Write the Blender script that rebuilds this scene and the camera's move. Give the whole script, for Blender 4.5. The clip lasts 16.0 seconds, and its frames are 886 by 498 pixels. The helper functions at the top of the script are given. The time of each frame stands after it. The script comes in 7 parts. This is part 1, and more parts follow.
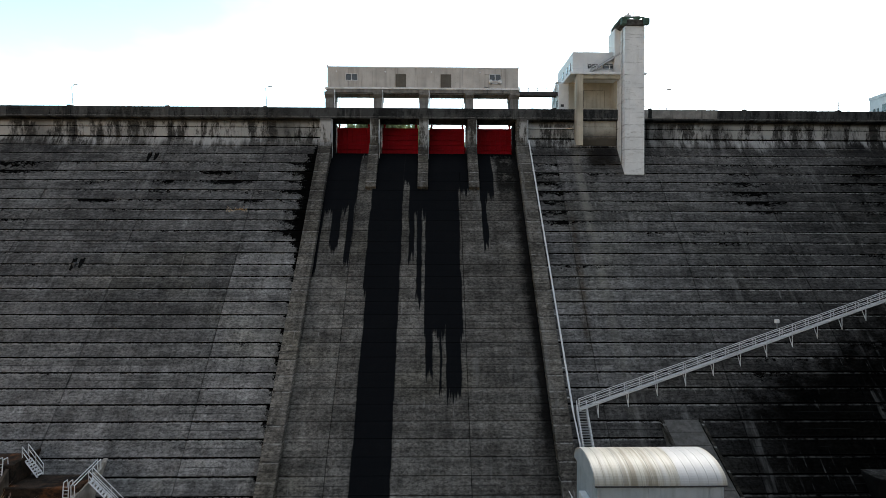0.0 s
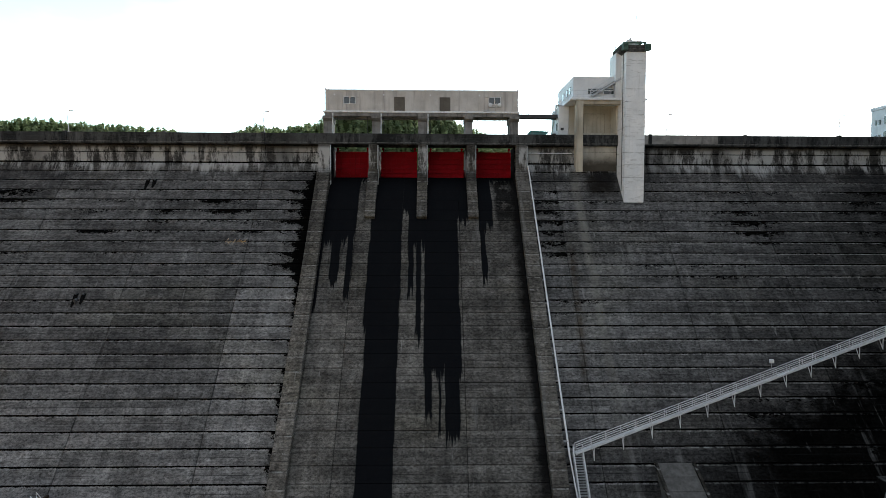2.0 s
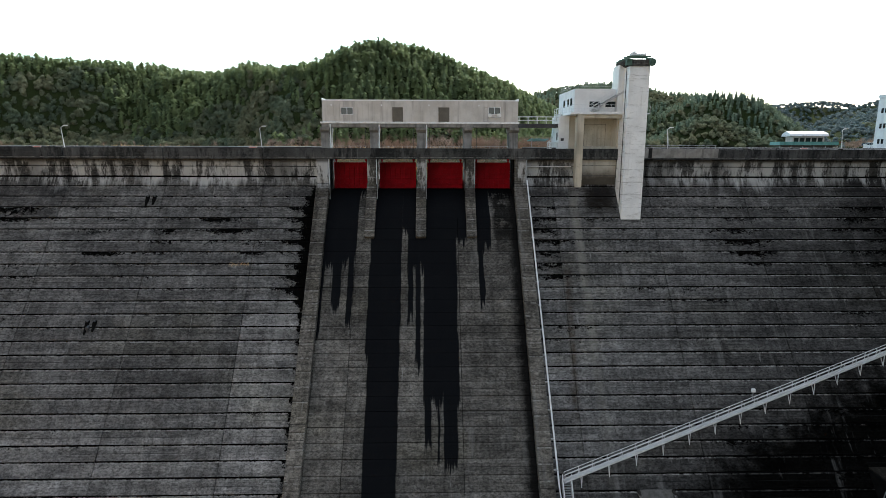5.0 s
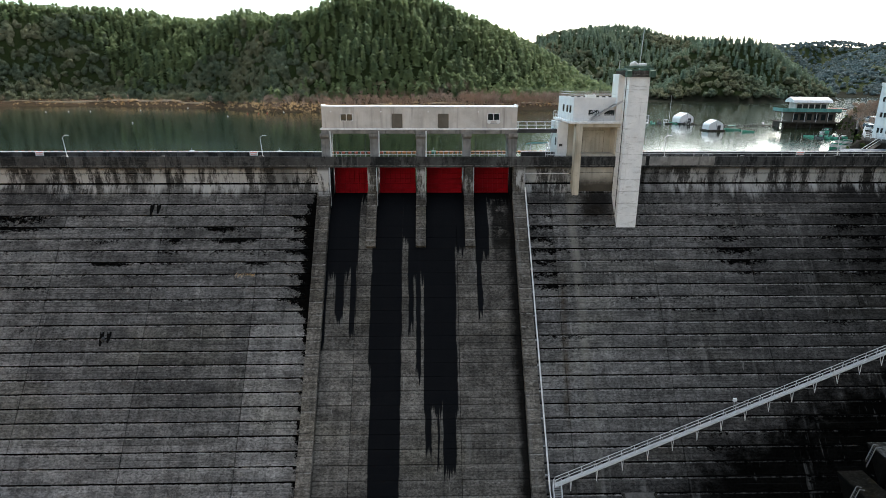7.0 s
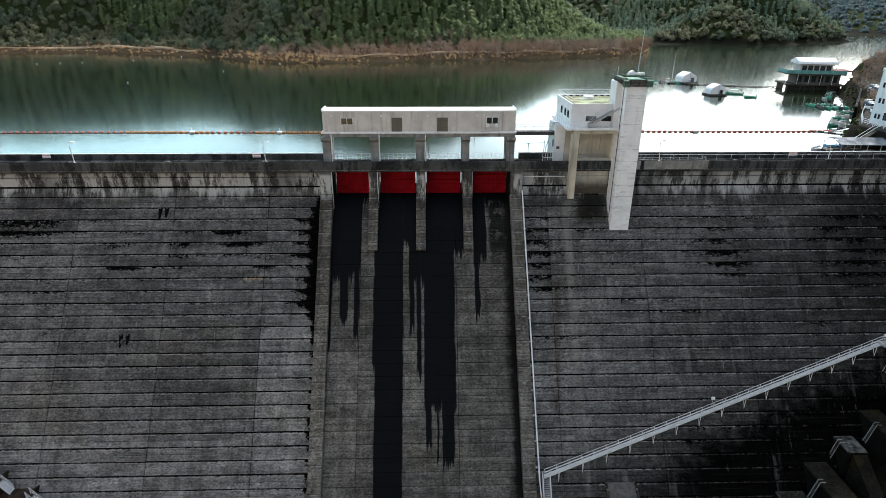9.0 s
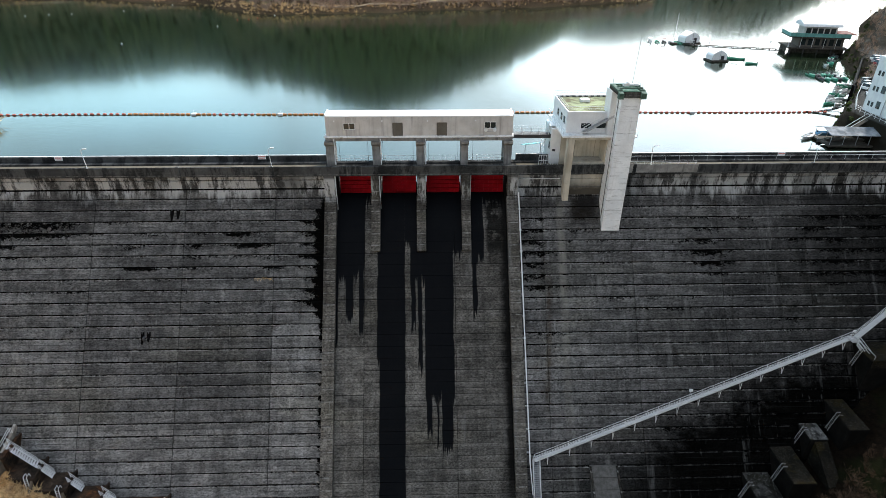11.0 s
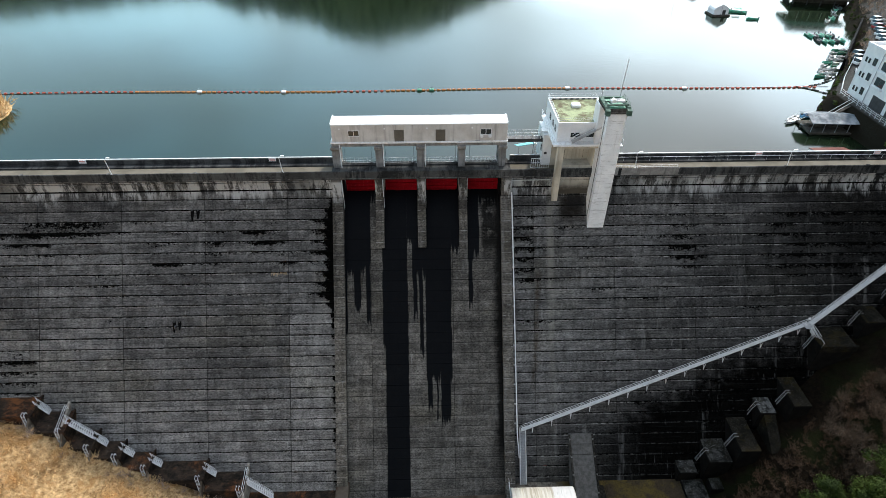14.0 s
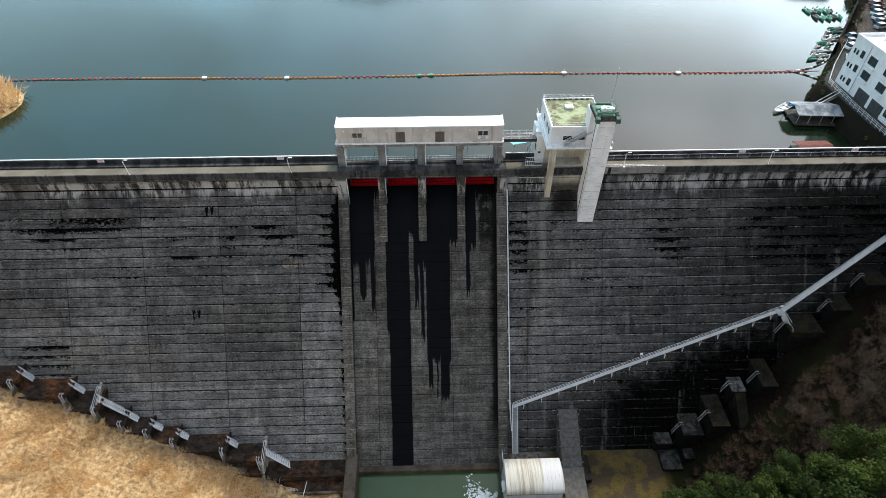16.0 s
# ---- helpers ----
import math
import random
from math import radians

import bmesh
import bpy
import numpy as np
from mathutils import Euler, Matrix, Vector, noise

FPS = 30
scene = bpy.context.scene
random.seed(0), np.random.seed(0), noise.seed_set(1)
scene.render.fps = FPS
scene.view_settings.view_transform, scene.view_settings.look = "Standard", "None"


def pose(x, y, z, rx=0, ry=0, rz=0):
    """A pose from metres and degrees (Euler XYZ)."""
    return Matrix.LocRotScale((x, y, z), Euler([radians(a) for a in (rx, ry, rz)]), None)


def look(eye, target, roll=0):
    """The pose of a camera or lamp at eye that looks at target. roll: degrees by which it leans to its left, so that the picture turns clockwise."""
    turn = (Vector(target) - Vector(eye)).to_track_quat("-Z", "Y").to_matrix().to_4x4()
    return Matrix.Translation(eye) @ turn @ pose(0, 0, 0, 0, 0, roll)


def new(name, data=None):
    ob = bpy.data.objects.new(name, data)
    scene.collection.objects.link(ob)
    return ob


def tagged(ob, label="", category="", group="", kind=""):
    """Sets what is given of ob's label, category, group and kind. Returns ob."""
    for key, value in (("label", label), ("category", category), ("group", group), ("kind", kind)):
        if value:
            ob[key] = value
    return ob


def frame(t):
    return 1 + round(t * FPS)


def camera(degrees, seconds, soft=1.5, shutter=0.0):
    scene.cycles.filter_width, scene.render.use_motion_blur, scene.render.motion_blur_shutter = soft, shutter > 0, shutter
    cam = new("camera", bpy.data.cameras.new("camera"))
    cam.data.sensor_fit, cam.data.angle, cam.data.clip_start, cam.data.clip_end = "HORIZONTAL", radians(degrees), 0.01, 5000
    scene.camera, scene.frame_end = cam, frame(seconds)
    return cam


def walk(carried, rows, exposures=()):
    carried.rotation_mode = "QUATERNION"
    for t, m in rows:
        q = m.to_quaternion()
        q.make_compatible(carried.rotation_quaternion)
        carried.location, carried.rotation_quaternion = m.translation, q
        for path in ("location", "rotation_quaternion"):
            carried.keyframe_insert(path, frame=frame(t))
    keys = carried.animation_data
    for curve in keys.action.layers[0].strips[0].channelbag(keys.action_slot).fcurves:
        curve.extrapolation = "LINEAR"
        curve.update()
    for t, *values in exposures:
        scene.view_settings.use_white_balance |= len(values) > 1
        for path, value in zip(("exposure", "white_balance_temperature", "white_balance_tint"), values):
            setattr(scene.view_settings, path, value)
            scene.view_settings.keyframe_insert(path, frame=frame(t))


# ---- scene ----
cam = camera(76.1, 16.0, soft=0.45)
METRES, EYE, TILT, LEAN, TURN = 83.0, 30.0, 0.0, -0.15, -1.1
ROWS = [
    (0.0, 0.0, 0.0, 0.0, 0.0, 0.0, -0.0),
    (0.5, 0.0, -0.0004, 0.0226, -0.02, -0.05, -0.0),
    (1.0, -0.0001, -0.001, 0.0454, -0.04, -0.5, 0.0),
    (1.5, -0.0001, -0.0013, 0.0702, -0.08, -1.47, -0.01),
    (2.0, -0.0006, -0.0013, 0.097, -0.13, -2.62, -0.02),
    (2.5, -0.0004, -0.0013, 0.1232, -0.15, -3.77, -0.01),
    (3.0, -0.0004, -0.0014, 0.151, -0.18, -5.04, -0.01),
    (3.5, -0.0002, -0.0013, 0.1792, -0.18, -6.31, -0.01),
    (4.0, -0.0, -0.0014, 0.2076, -0.18, -7.61, -0.01),
    (6.5, 0.0003, -0.0004, 0.3616, -0.25, -14.89, 0.0),
    (7.0, 0.0004, -0.0002, 0.3935, -0.26, -16.42, 0.01),
    (7.5, 0.0004, 0.0005, 0.4255, -0.27, -17.99, 0.01),
    (8.0, 0.0007, 0.0009, 0.4585, -0.27, -19.63, 0.01),
    (8.5, 0.001, 0.0017, 0.492, -0.28, -21.29, 0.01),
    (9.0, 0.0013, 0.0027, 0.5262, -0.29, -22.95, 0.01),
    (11.5, -0.0, 0.0058, 0.6956, -0.43, -30.79, -0.01),
    (12.0, 0.0003, 0.0064, 0.7292, -0.44, -32.27, -0.01),
    (12.5, 0.0009, 0.007, 0.7629, -0.45, -33.72, 0.0),
    (13.0, 0.0012, 0.0079, 0.7968, -0.47, -35.14, 0.01),
    (13.5, 0.0017, 0.0083, 0.8302, -0.47, -36.5, 0.03),
    (14.0, 0.0022, 0.009, 0.8641, -0.48, -37.91, 0.05),
    (14.5, 0.0027, 0.0095, 0.8975, -0.48, -39.28, 0.06),
    (15.0, 0.003, 0.0104, 0.9316, -0.49, -40.64, 0.07),
    (15.5, 0.0035, 0.0114, 0.9658, -0.5, -41.98, 0.08),
    (16.0, 0.0039, 0.0123, 0.9998, -0.52, -43.31, 0.09),
]
walk(cam, [(t, pose(0, 0, EYE, TILT, LEAN, TURN) @ pose(METRES * x, METRES * y, METRES * z, 90 + pitch, roll, yaw)) for t, x, y, z, yaw, pitch, roll in ROWS],
     exposures=[(0, 0.52), (4.0, 0.7), (7.0, 0.88), (16.0, 0.88)])

# ---- world, sun ----
SUN_EL, SUN_AZ = 47.0, 28.0          # degrees above the horizon, degrees to the right of the way ahead
world = bpy.data.worlds.new("sky")
scene.world = world
world.use_nodes = True
wn, wl = world.node_tree.nodes, world.node_tree.links
wn.clear()
w_out = wn.new("ShaderNodeOutputWorld")
w_bg = wn.new("ShaderNodeBackground")
w_sky = wn.new("ShaderNodeTexSky")
w_sky.sky_type, w_sky.sun_disc = "NISHITA", False
w_sky.sun_elevation, w_sky.sun_rotation = radians(SUN_EL), radians(SUN_AZ)
w_sky.air_density, w_sky.dust_density, w_sky.ozone_density = 1.2, 1.6, 1.5
w_co = wn.new("ShaderNodeTexCoord")
w_map = wn.new("ShaderNodeMapping")
w_map.inputs["Scale"].default_value = (1.0, 1.0, 2.6)
w_noise = wn.new("ShaderNodeTexNoise")
w_noise.inputs["Scale"].default_value, w_noise.inputs["Detail"].default_value = 2.6, 7.0
w_ramp = wn.new("ShaderNodeValToRGB")
w_ramp.color_ramp.elements[0].position, w_ramp.color_ramp.elements[1].position = 0.45, 0.60
w_ramp.color_ramp.elements[0].color, w_ramp.color_ramp.elements[1].color = (0.0, 0.0, 0.0, 1), (0.75, 0.75, 0.75, 1)
w_white = wn.new("ShaderNodeHueSaturation")
w_white.inputs["Saturation"].default_value, w_white.inputs["Value"].default_value = 0.42, 1.14
w_mix = wn.new("ShaderNodeMix")
w_mix.data_type = "RGBA"
w_bg.inputs["Strength"].default_value = 0.12
wl.new(w_co.outputs["Generated"], w_map.inputs["Vector"])
wl.new(w_map.outputs["Vector"], w_noise.inputs["Vector"])
wl.new(w_noise.outputs["Fac"], w_ramp.inputs["Fac"])
wl.new(w_sky.outputs["Color"], w_white.inputs["Color"])
w_sep = wn.new("ShaderNodeSeparateXYZ")
wl.new(w_co.outputs["Generated"], w_sep.inputs[0])
w_low = wn.new("ShaderNodeMapRange")
w_low.interpolation_type = "SMOOTHSTEP"
for _s, _v in (("From Min", 0.10), ("From Max", 0.38), ("To Min", 0.38), ("To Max", 0.0)):
    w_low.inputs[_s].default_value = _v
wl.new(w_sep.outputs["Z"], w_low.inputs["Value"])
w_add = wn.new("ShaderNodeMath")
w_add.operation, w_add.use_clamp = "ADD", True
wl.new(w_ramp.outputs["Color"], w_add.inputs[0])
wl.new(w_low.outputs["Result"], w_add.inputs[1])
w_clear = wn.new("ShaderNodeMapRange")
w_hue = wn.new("ShaderNodeMapRange")
for _n, _rng in ((w_clear, (-0.1, 0.4, 0.36, 0.85)), (w_hue, (-0.1, 0.3, 0.495, 0.462))):
    _n.interpolation_type = "SMOOTHSTEP"
    for _s, _v in zip(("From Min", "From Max", "To Min", "To Max"), _rng):
        _n.inputs[_s].default_value = _v
    wl.new(w_sep.outputs["Y"], _n.inputs["Value"])
wl.new(w_clear.outputs["Result"], w_white.inputs["Saturation"])
wl.new(w_hue.outputs["Result"], w_white.inputs["Hue"])
# whiter veil round the sun and in the part of the sky behind the valley
w_dot = wn.new("ShaderNodeVectorMath")
w_dot.operation = "DOT_PRODUCT"
w_dot.inputs[1].default_value = (math.sin(radians(SUN_AZ)), math.cos(radians(SUN_AZ)), 0.05)
wl.new(w_co.outputs["Generated"], w_dot.inputs[0])
w_back = wn.new("ShaderNodeVectorMath")
w_back.operation = "DOT_PRODUCT"
w_back.inputs[1].default_value = (0.0, -0.8, 0.6)
wl.new(w_co.outputs["Generated"], w_back.inputs[0])
w_sum = w_add
for _d, _a, _b, _t in ((w_dot, 0.945, 0.998, 0.95), (w_back, 0.0, 0.5, 0.92)):
    w_near = wn.new("ShaderNodeMapRange")
    w_near.interpolation_type = "SMOOTHSTEP"
    for _s, _v in (("From Min", _a), ("From Max", _b), ("To Min", 0.0), ("To Max", _t)):
        w_near.inputs[_s].default_value = _v
    wl.new(_d.outputs["Value"], w_near.inputs["Value"])
    w_more = wn.new("ShaderNodeMath")
    w_more.operation, w_more.use_clamp = "ADD", True
    wl.new(w_sum.outputs[0], w_more.inputs[0])
    wl.new(w_near.outputs["Result"], w_more.inputs[1])
    w_sum = w_more
wl.new(w_sum.outputs[0], w_mix.inputs["Factor"])
w_deep = wn.new("ShaderNodeHueSaturation")
w_deep.inputs["Saturation"].default_value, w_deep.inputs["Value"].default_value = 1.15, 2.1
wl.new(w_hue.outputs["Result"], w_deep.inputs["Hue"])
wl.new(w_sky.outputs["Color"], w_deep.inputs["Color"])
wl.new(w_deep.outputs["Color"], w_mix.inputs["A"])
wl.new(w_white.outputs["Color"], w_mix.inputs["B"])
w_glow = wn.new("ShaderNodeMapRange")
w_glow.interpolation_type = "SMOOTHSTEP"
for _s, _v in (("From Min", 0.91), ("From Max", 1.0), ("To Min", 1.0), ("To Max", 2.0)):
    w_glow.inputs[_s].default_value = _v
wl.new(w_dot.outputs["Value"], w_glow.inputs["Value"])
w_scale = wn.new("ShaderNodeVectorMath")
w_scale.operation = "SCALE"
wl.new(w_mix.outputs["Result"], w_scale.inputs[0])
w_veil = wn.new("ShaderNodeMapRange")
w_ahead = wn.new("ShaderNodeMapRange")
for _n, _rng in ((w_veil, (0.12, 0.44, 0.70, 0.0)), (w_ahead, (0.0, 0.5, 0.0, 1.0))):
    _n.interpolation_type = "SMOOTHSTEP"
    for _s, _v in zip(("From Min", "From Max", "To Min", "To Max"), _rng):
        _n.inputs[_s].default_value = _v
wl.new(w_sep.outputs["Z"], w_veil.inputs["Value"])
wl.new(w_sep.outputs["Y"], w_ahead.inputs["Value"])
w_lift = wn.new("ShaderNodeMath")
w_lift.operation = "MULTIPLY_ADD"
wl.new(w_veil.outputs["Result"], w_lift.inputs[0])
wl.new(w_ahead.outputs["Result"], w_lift.inputs[1])
wl.new(w_glow.outputs["Result"], w_lift.inputs[2])
wl.new(w_lift.outputs[0], w_scale.inputs["Scale"])
wl.new(w_scale.outputs["Vector"], w_bg.inputs["Color"])
wl.new(w_bg.outputs["Background"], w_out.inputs["Surface"])

sun_data = bpy.data.lights.new("sun", "SUN")
sun_data.energy, sun_data.angle, sun_data.color = 2.2, radians(3.0), (1.0, 0.95, 0.87)
sun = new("sun", sun_data)
_az, _el = radians(SUN_AZ), radians(SUN_EL)
sun.matrix_world = look((0, 0, 0), (-math.sin(_az) * math.cos(_el), -math.cos(_az) * math.cos(_el), -math.sin(_el)))


# ---- geometry helpers ----
class Geo:
    """Collects vertices and faces of one mesh."""

    def __init__(self):
        self.v, self.f = [], []

    def add(self, verts, faces):
        n = len(self.v)
        self.v += [tuple(p) for p in verts]
        self.f += [tuple(i + n for i in q) for q in faces]
        return self

    def box(self, x0, x1, y0, y1, z0, z1, ch=0.0, m=None):
        """A box, with chamfered edges where ch is given, turned by m."""
        if ch <= 0:
            v = [(x, y, z) for x in (x0, x1) for y in (y0, y1) for z in (z0, z1)]
            f = [(0, 1, 3, 2), (4, 6, 7, 5), (0, 4, 5, 1), (2, 3, 7, 6), (0, 2, 6, 4), (1, 5, 7, 3)]
        else:
            lo, hi = (x0, y0, z0), (x1, y1, z1)
            v, at = [], {}
            for c in [(a, b, d) for a in (0, 1) for b in (0, 1) for d in (0, 1)]:
                for ax in range(3):
                    p = [(lo[i] if c[i] == 0 else hi[i]) for i in range(3)]
                    for i in range(3):
                        if i != ax:
                            p[i] += ch if c[i] == 0 else -ch
                    at[c, ax] = len(v)
                    v.append(tuple(p))
            f = []
            for ax in range(3):
                b, d = (ax + 1) % 3, (ax + 2) % 3
                for s in (0, 1):
                    ring = []
                    for pb, pd in ((0, 0), (1, 0), (1, 1), (0, 1)):
                        c = [0, 0, 0]
                        c[ax], c[b], c[d] = s, pb, pd
                        ring.append(at[tuple(c), ax])
                    f.append(tuple(ring if s else ring[::-1]))
                for sb in (0, 1):
                    for sd in (0, 1):
                        c0, c1 = [0, 0, 0], [0, 0, 0]
                        c0[b] = c1[b] = sb
                        c0[d] = c1[d] = sd
                        c1[ax] = 1
                        q = (at[tuple(c0), b], at[tuple(c1), b], at[tuple(c1), d], at[tuple(c0), d])
                        f.append(q if (sb == sd) else q[::-1])
            for c in [(a, b, d) for a in (0, 1) for b in (0, 1) for d in (0, 1)]:
                q = (at[c, 0], at[c, 1], at[c, 2])
                f.append(q if sum(c) % 2 else q[::-1])
        if m is not None:
            v = [m @ Vector(p) for p in v]
        return self.add(v, f)

    def tube(self, p, q, r, n=6, r2=None, caps=True):
        p, q = Vector(p), Vector(q)
        t = (q - p).to_track_quat("Z", "Y").to_matrix()
        r2 = r if r2 is None else r2
        v = []
        for i in range(n):
            a = 2 * math.pi * i / n
            d = t @ Vector((math.cos(a), math.sin(a), 0))
            v += [p + d * r, q + d * r2]
        f = [(2 * i, 2 * ((i + 1) % n), 2 * ((i + 1) % n) + 1, 2 * i + 1) for i in range(n)]
        if caps:
            f += [tuple(2 * i for i in range(n))[::-1], tuple(2 * i + 1 for i in range(n))]
        return self.add(v, f)

    def prism(self, profile, a0, a1, axis="x"):
        """A profile of (y, z) run along x, or of (x, z) along y, or of (x, y) along z."""
        def at(p, a):
            return {"x": (a, p[0], p[1]), "y": (p[0], a, p[1]), "z": (p[0], p[1], a)}[axis]
        n = len(profile)
        v = [at(p, a0) for p in profile] + [at(p, a1) for p in profile]
        f = [(i, (i + 1) % n, n + (i + 1) % n, n + i) for i in range(n)]
        f += [tuple(range(n))[::-1], tuple(range(n, 2 * n))]
        return self.add(v, f)

    def mesh(self, name, fix=True):
        me = bpy.data.meshes.new(name)
        me.from_pydata(self.v, [], self.f)
        if fix:
            bm = bmesh.new()
            bm.from_mesh(me)
            bmesh.ops.recalc_face_normals(bm, faces=bm.faces)
            bm.to_mesh(me)
            bm.free()
        me.update()
        return me


def part(name, geo, material, parent=None, label="", fix=True, smooth=False):
    """One mesh object under a thing or a part; geo is a Geo or a mesh that is shared."""
    me = geo if isinstance(geo, bpy.types.Mesh) else geo.mesh(name, fix)
    if material and not me.materials:
        me.materials.append(material)
    if smooth:
        me.polygons.foreach_set("use_smooth", [True] * len(me.polygons))
    ob = new(name, me)
    if parent is not None:
        ob.parent = parent
    if label:
        ob["label"] = label
    return ob


def thing(name, label, category, at=(0, 0, 0), group="", kind="", turn=0.0):
    ob = new(name)
    ob.empty_display_size = 0.3
    ob.matrix_basis = pose(*at, 0, 0, turn)
    return tagged(ob, label, category, group, kind)


# ---- materials ----
class Nodes:
    """Short hand for a node material."""

    def __init__(self, name):
        self.mat = bpy.data.materials.new(name)
        self.mat.use_nodes = True
        self.n, self.l = self.mat.node_tree.nodes, self.mat.node_tree.links
        self.bsdf = self.n["Principled BSDF"]

    def link(self, a, b):
        self.l.new(a, b)

    def put(self, socket, value):
        if isinstance(value, bpy.types.NodeSocket):
            self.l.new(value, socket)
        else:
            socket.default_value = value

    def math(self, op, a, b=0.0, c=0.0, clamp=False):
        k = self.n.new("ShaderNodeMath")
        k.operation, k.use_clamp = op, clamp
        for s, val in zip(k.inputs, (a, b, c)):
            self.put(s, val)
        return k.outputs[0]

    def step(self, x, a, b, lo=0.0, hi=1.0):
        k = self.n.new("ShaderNodeMapRange")
        k.interpolation_type = "SMOOTHSTEP"
        for s, val in zip(("Value", "From Min", "From Max", "To Min", "To Max"), (x, a, b, lo, hi)):
            self.put(k.inputs[s], val)
        return k.outputs["Result"]

    def mix(self, f, a, b, blend="MIX"):
        k = self.n.new("ShaderNodeMix")
        k.data_type, k.blend_type = "RGBA", blend
        for s, val in (("Factor", f), ("A", a), ("B", b)):
            if s != "Factor" and isinstance(val, tuple) and len(val) == 3:
                val = (*val, 1)
            self.put(k.inputs[s], val)
        return k.outputs["Result"]

    def where(self, world=True):
        if world:
            return self.n.new("ShaderNodeNewGeometry").outputs["Position"]
        return self.n.new("ShaderNodeTexCoord").outputs["Object"]

    def noise(self, vec, scale=(1, 1, 1), size=1.0, detail=4.0, rough=0.55, warp=0.0):
        m = self.n.new("ShaderNodeMapping")
        m.inputs["Scale"].default_value = scale
        self.l.new(vec, m.inputs["Vector"])
        k = self.n.new("ShaderNodeTexNoise")
        k.inputs["Scale"].default_value, k.inputs["Detail"].default_value = size, detail
        k.inputs["Roughness"].default_value, k.inputs["Distortion"].default_value = rough, warp
        self.l.new(m.outputs["Vector"], k.inputs["Vector"])
        return k.outputs["Fac"]

    def bump(self, height, strength=0.3, distance=0.05):
        k = self.n.new("ShaderNodeBump")
        k.inputs["Strength"].default_value, k.inputs["Distance"].default_value = strength, distance
        self.l.new(height, k.inputs["Height"])
        self.l.new(k.outputs["Normal"], self.bsdf.inputs["Normal"])

    def done(self, color, rough=0.8, metal=0.0, spec=None):
        if isinstance(color, tuple) and len(color) == 3:
            color = (*color, 1)
        self.put(self.bsdf.inputs["Base Color"], color)
        self.put(self.bsdf.inputs["Roughness"], rough)
        self.bsdf.inputs["Metallic"].default_value = metal
        if spec is not None:
            self.bsdf.inputs["Specular IOR Level"].default_value = spec
        return self.mat


def plain(name, a, b, size=1.0, rough=0.7, metal=0.0, bump=0.2, distance=0.02, streak=0.0, dirt=(0.05, 0.045, 0.04), world=False):
    """A surface of two tones with grain, stains that run down, and fine relief."""
    k = Nodes(name)
    p = k.where(world)
    n1 = k.noise(p, size=size, detail=5)
    n2 = k.noise(p, size=size * 9, detail=3)
    col = k.mix(k.step(n1, 0.32, 0.68), a, b)
    col = k.mix(k.step(n2, 0.55, 0.85, 0, 0.35), col, dirt)
    if streak > 0:
        n3 = k.noise(p, scale=(3.0, 3.0, 0.18), size=size, detail=5)
        col = k.mix(k.step(n3, 0.48, 0.75, 0, streak), col, dirt)
    k.bump(n2, bump, distance)
    return k.done(col, rough, metal, 0.12 if rough > 0.65 else 0.4)


def within(k, v, a, b, soft):
    """1 where v lies between a and b, with soft ends."""
    return k.math("MULTIPLY", k.step(v, a - soft, a + soft), k.step(v, b - soft, b + soft, 1.0, 0.0))


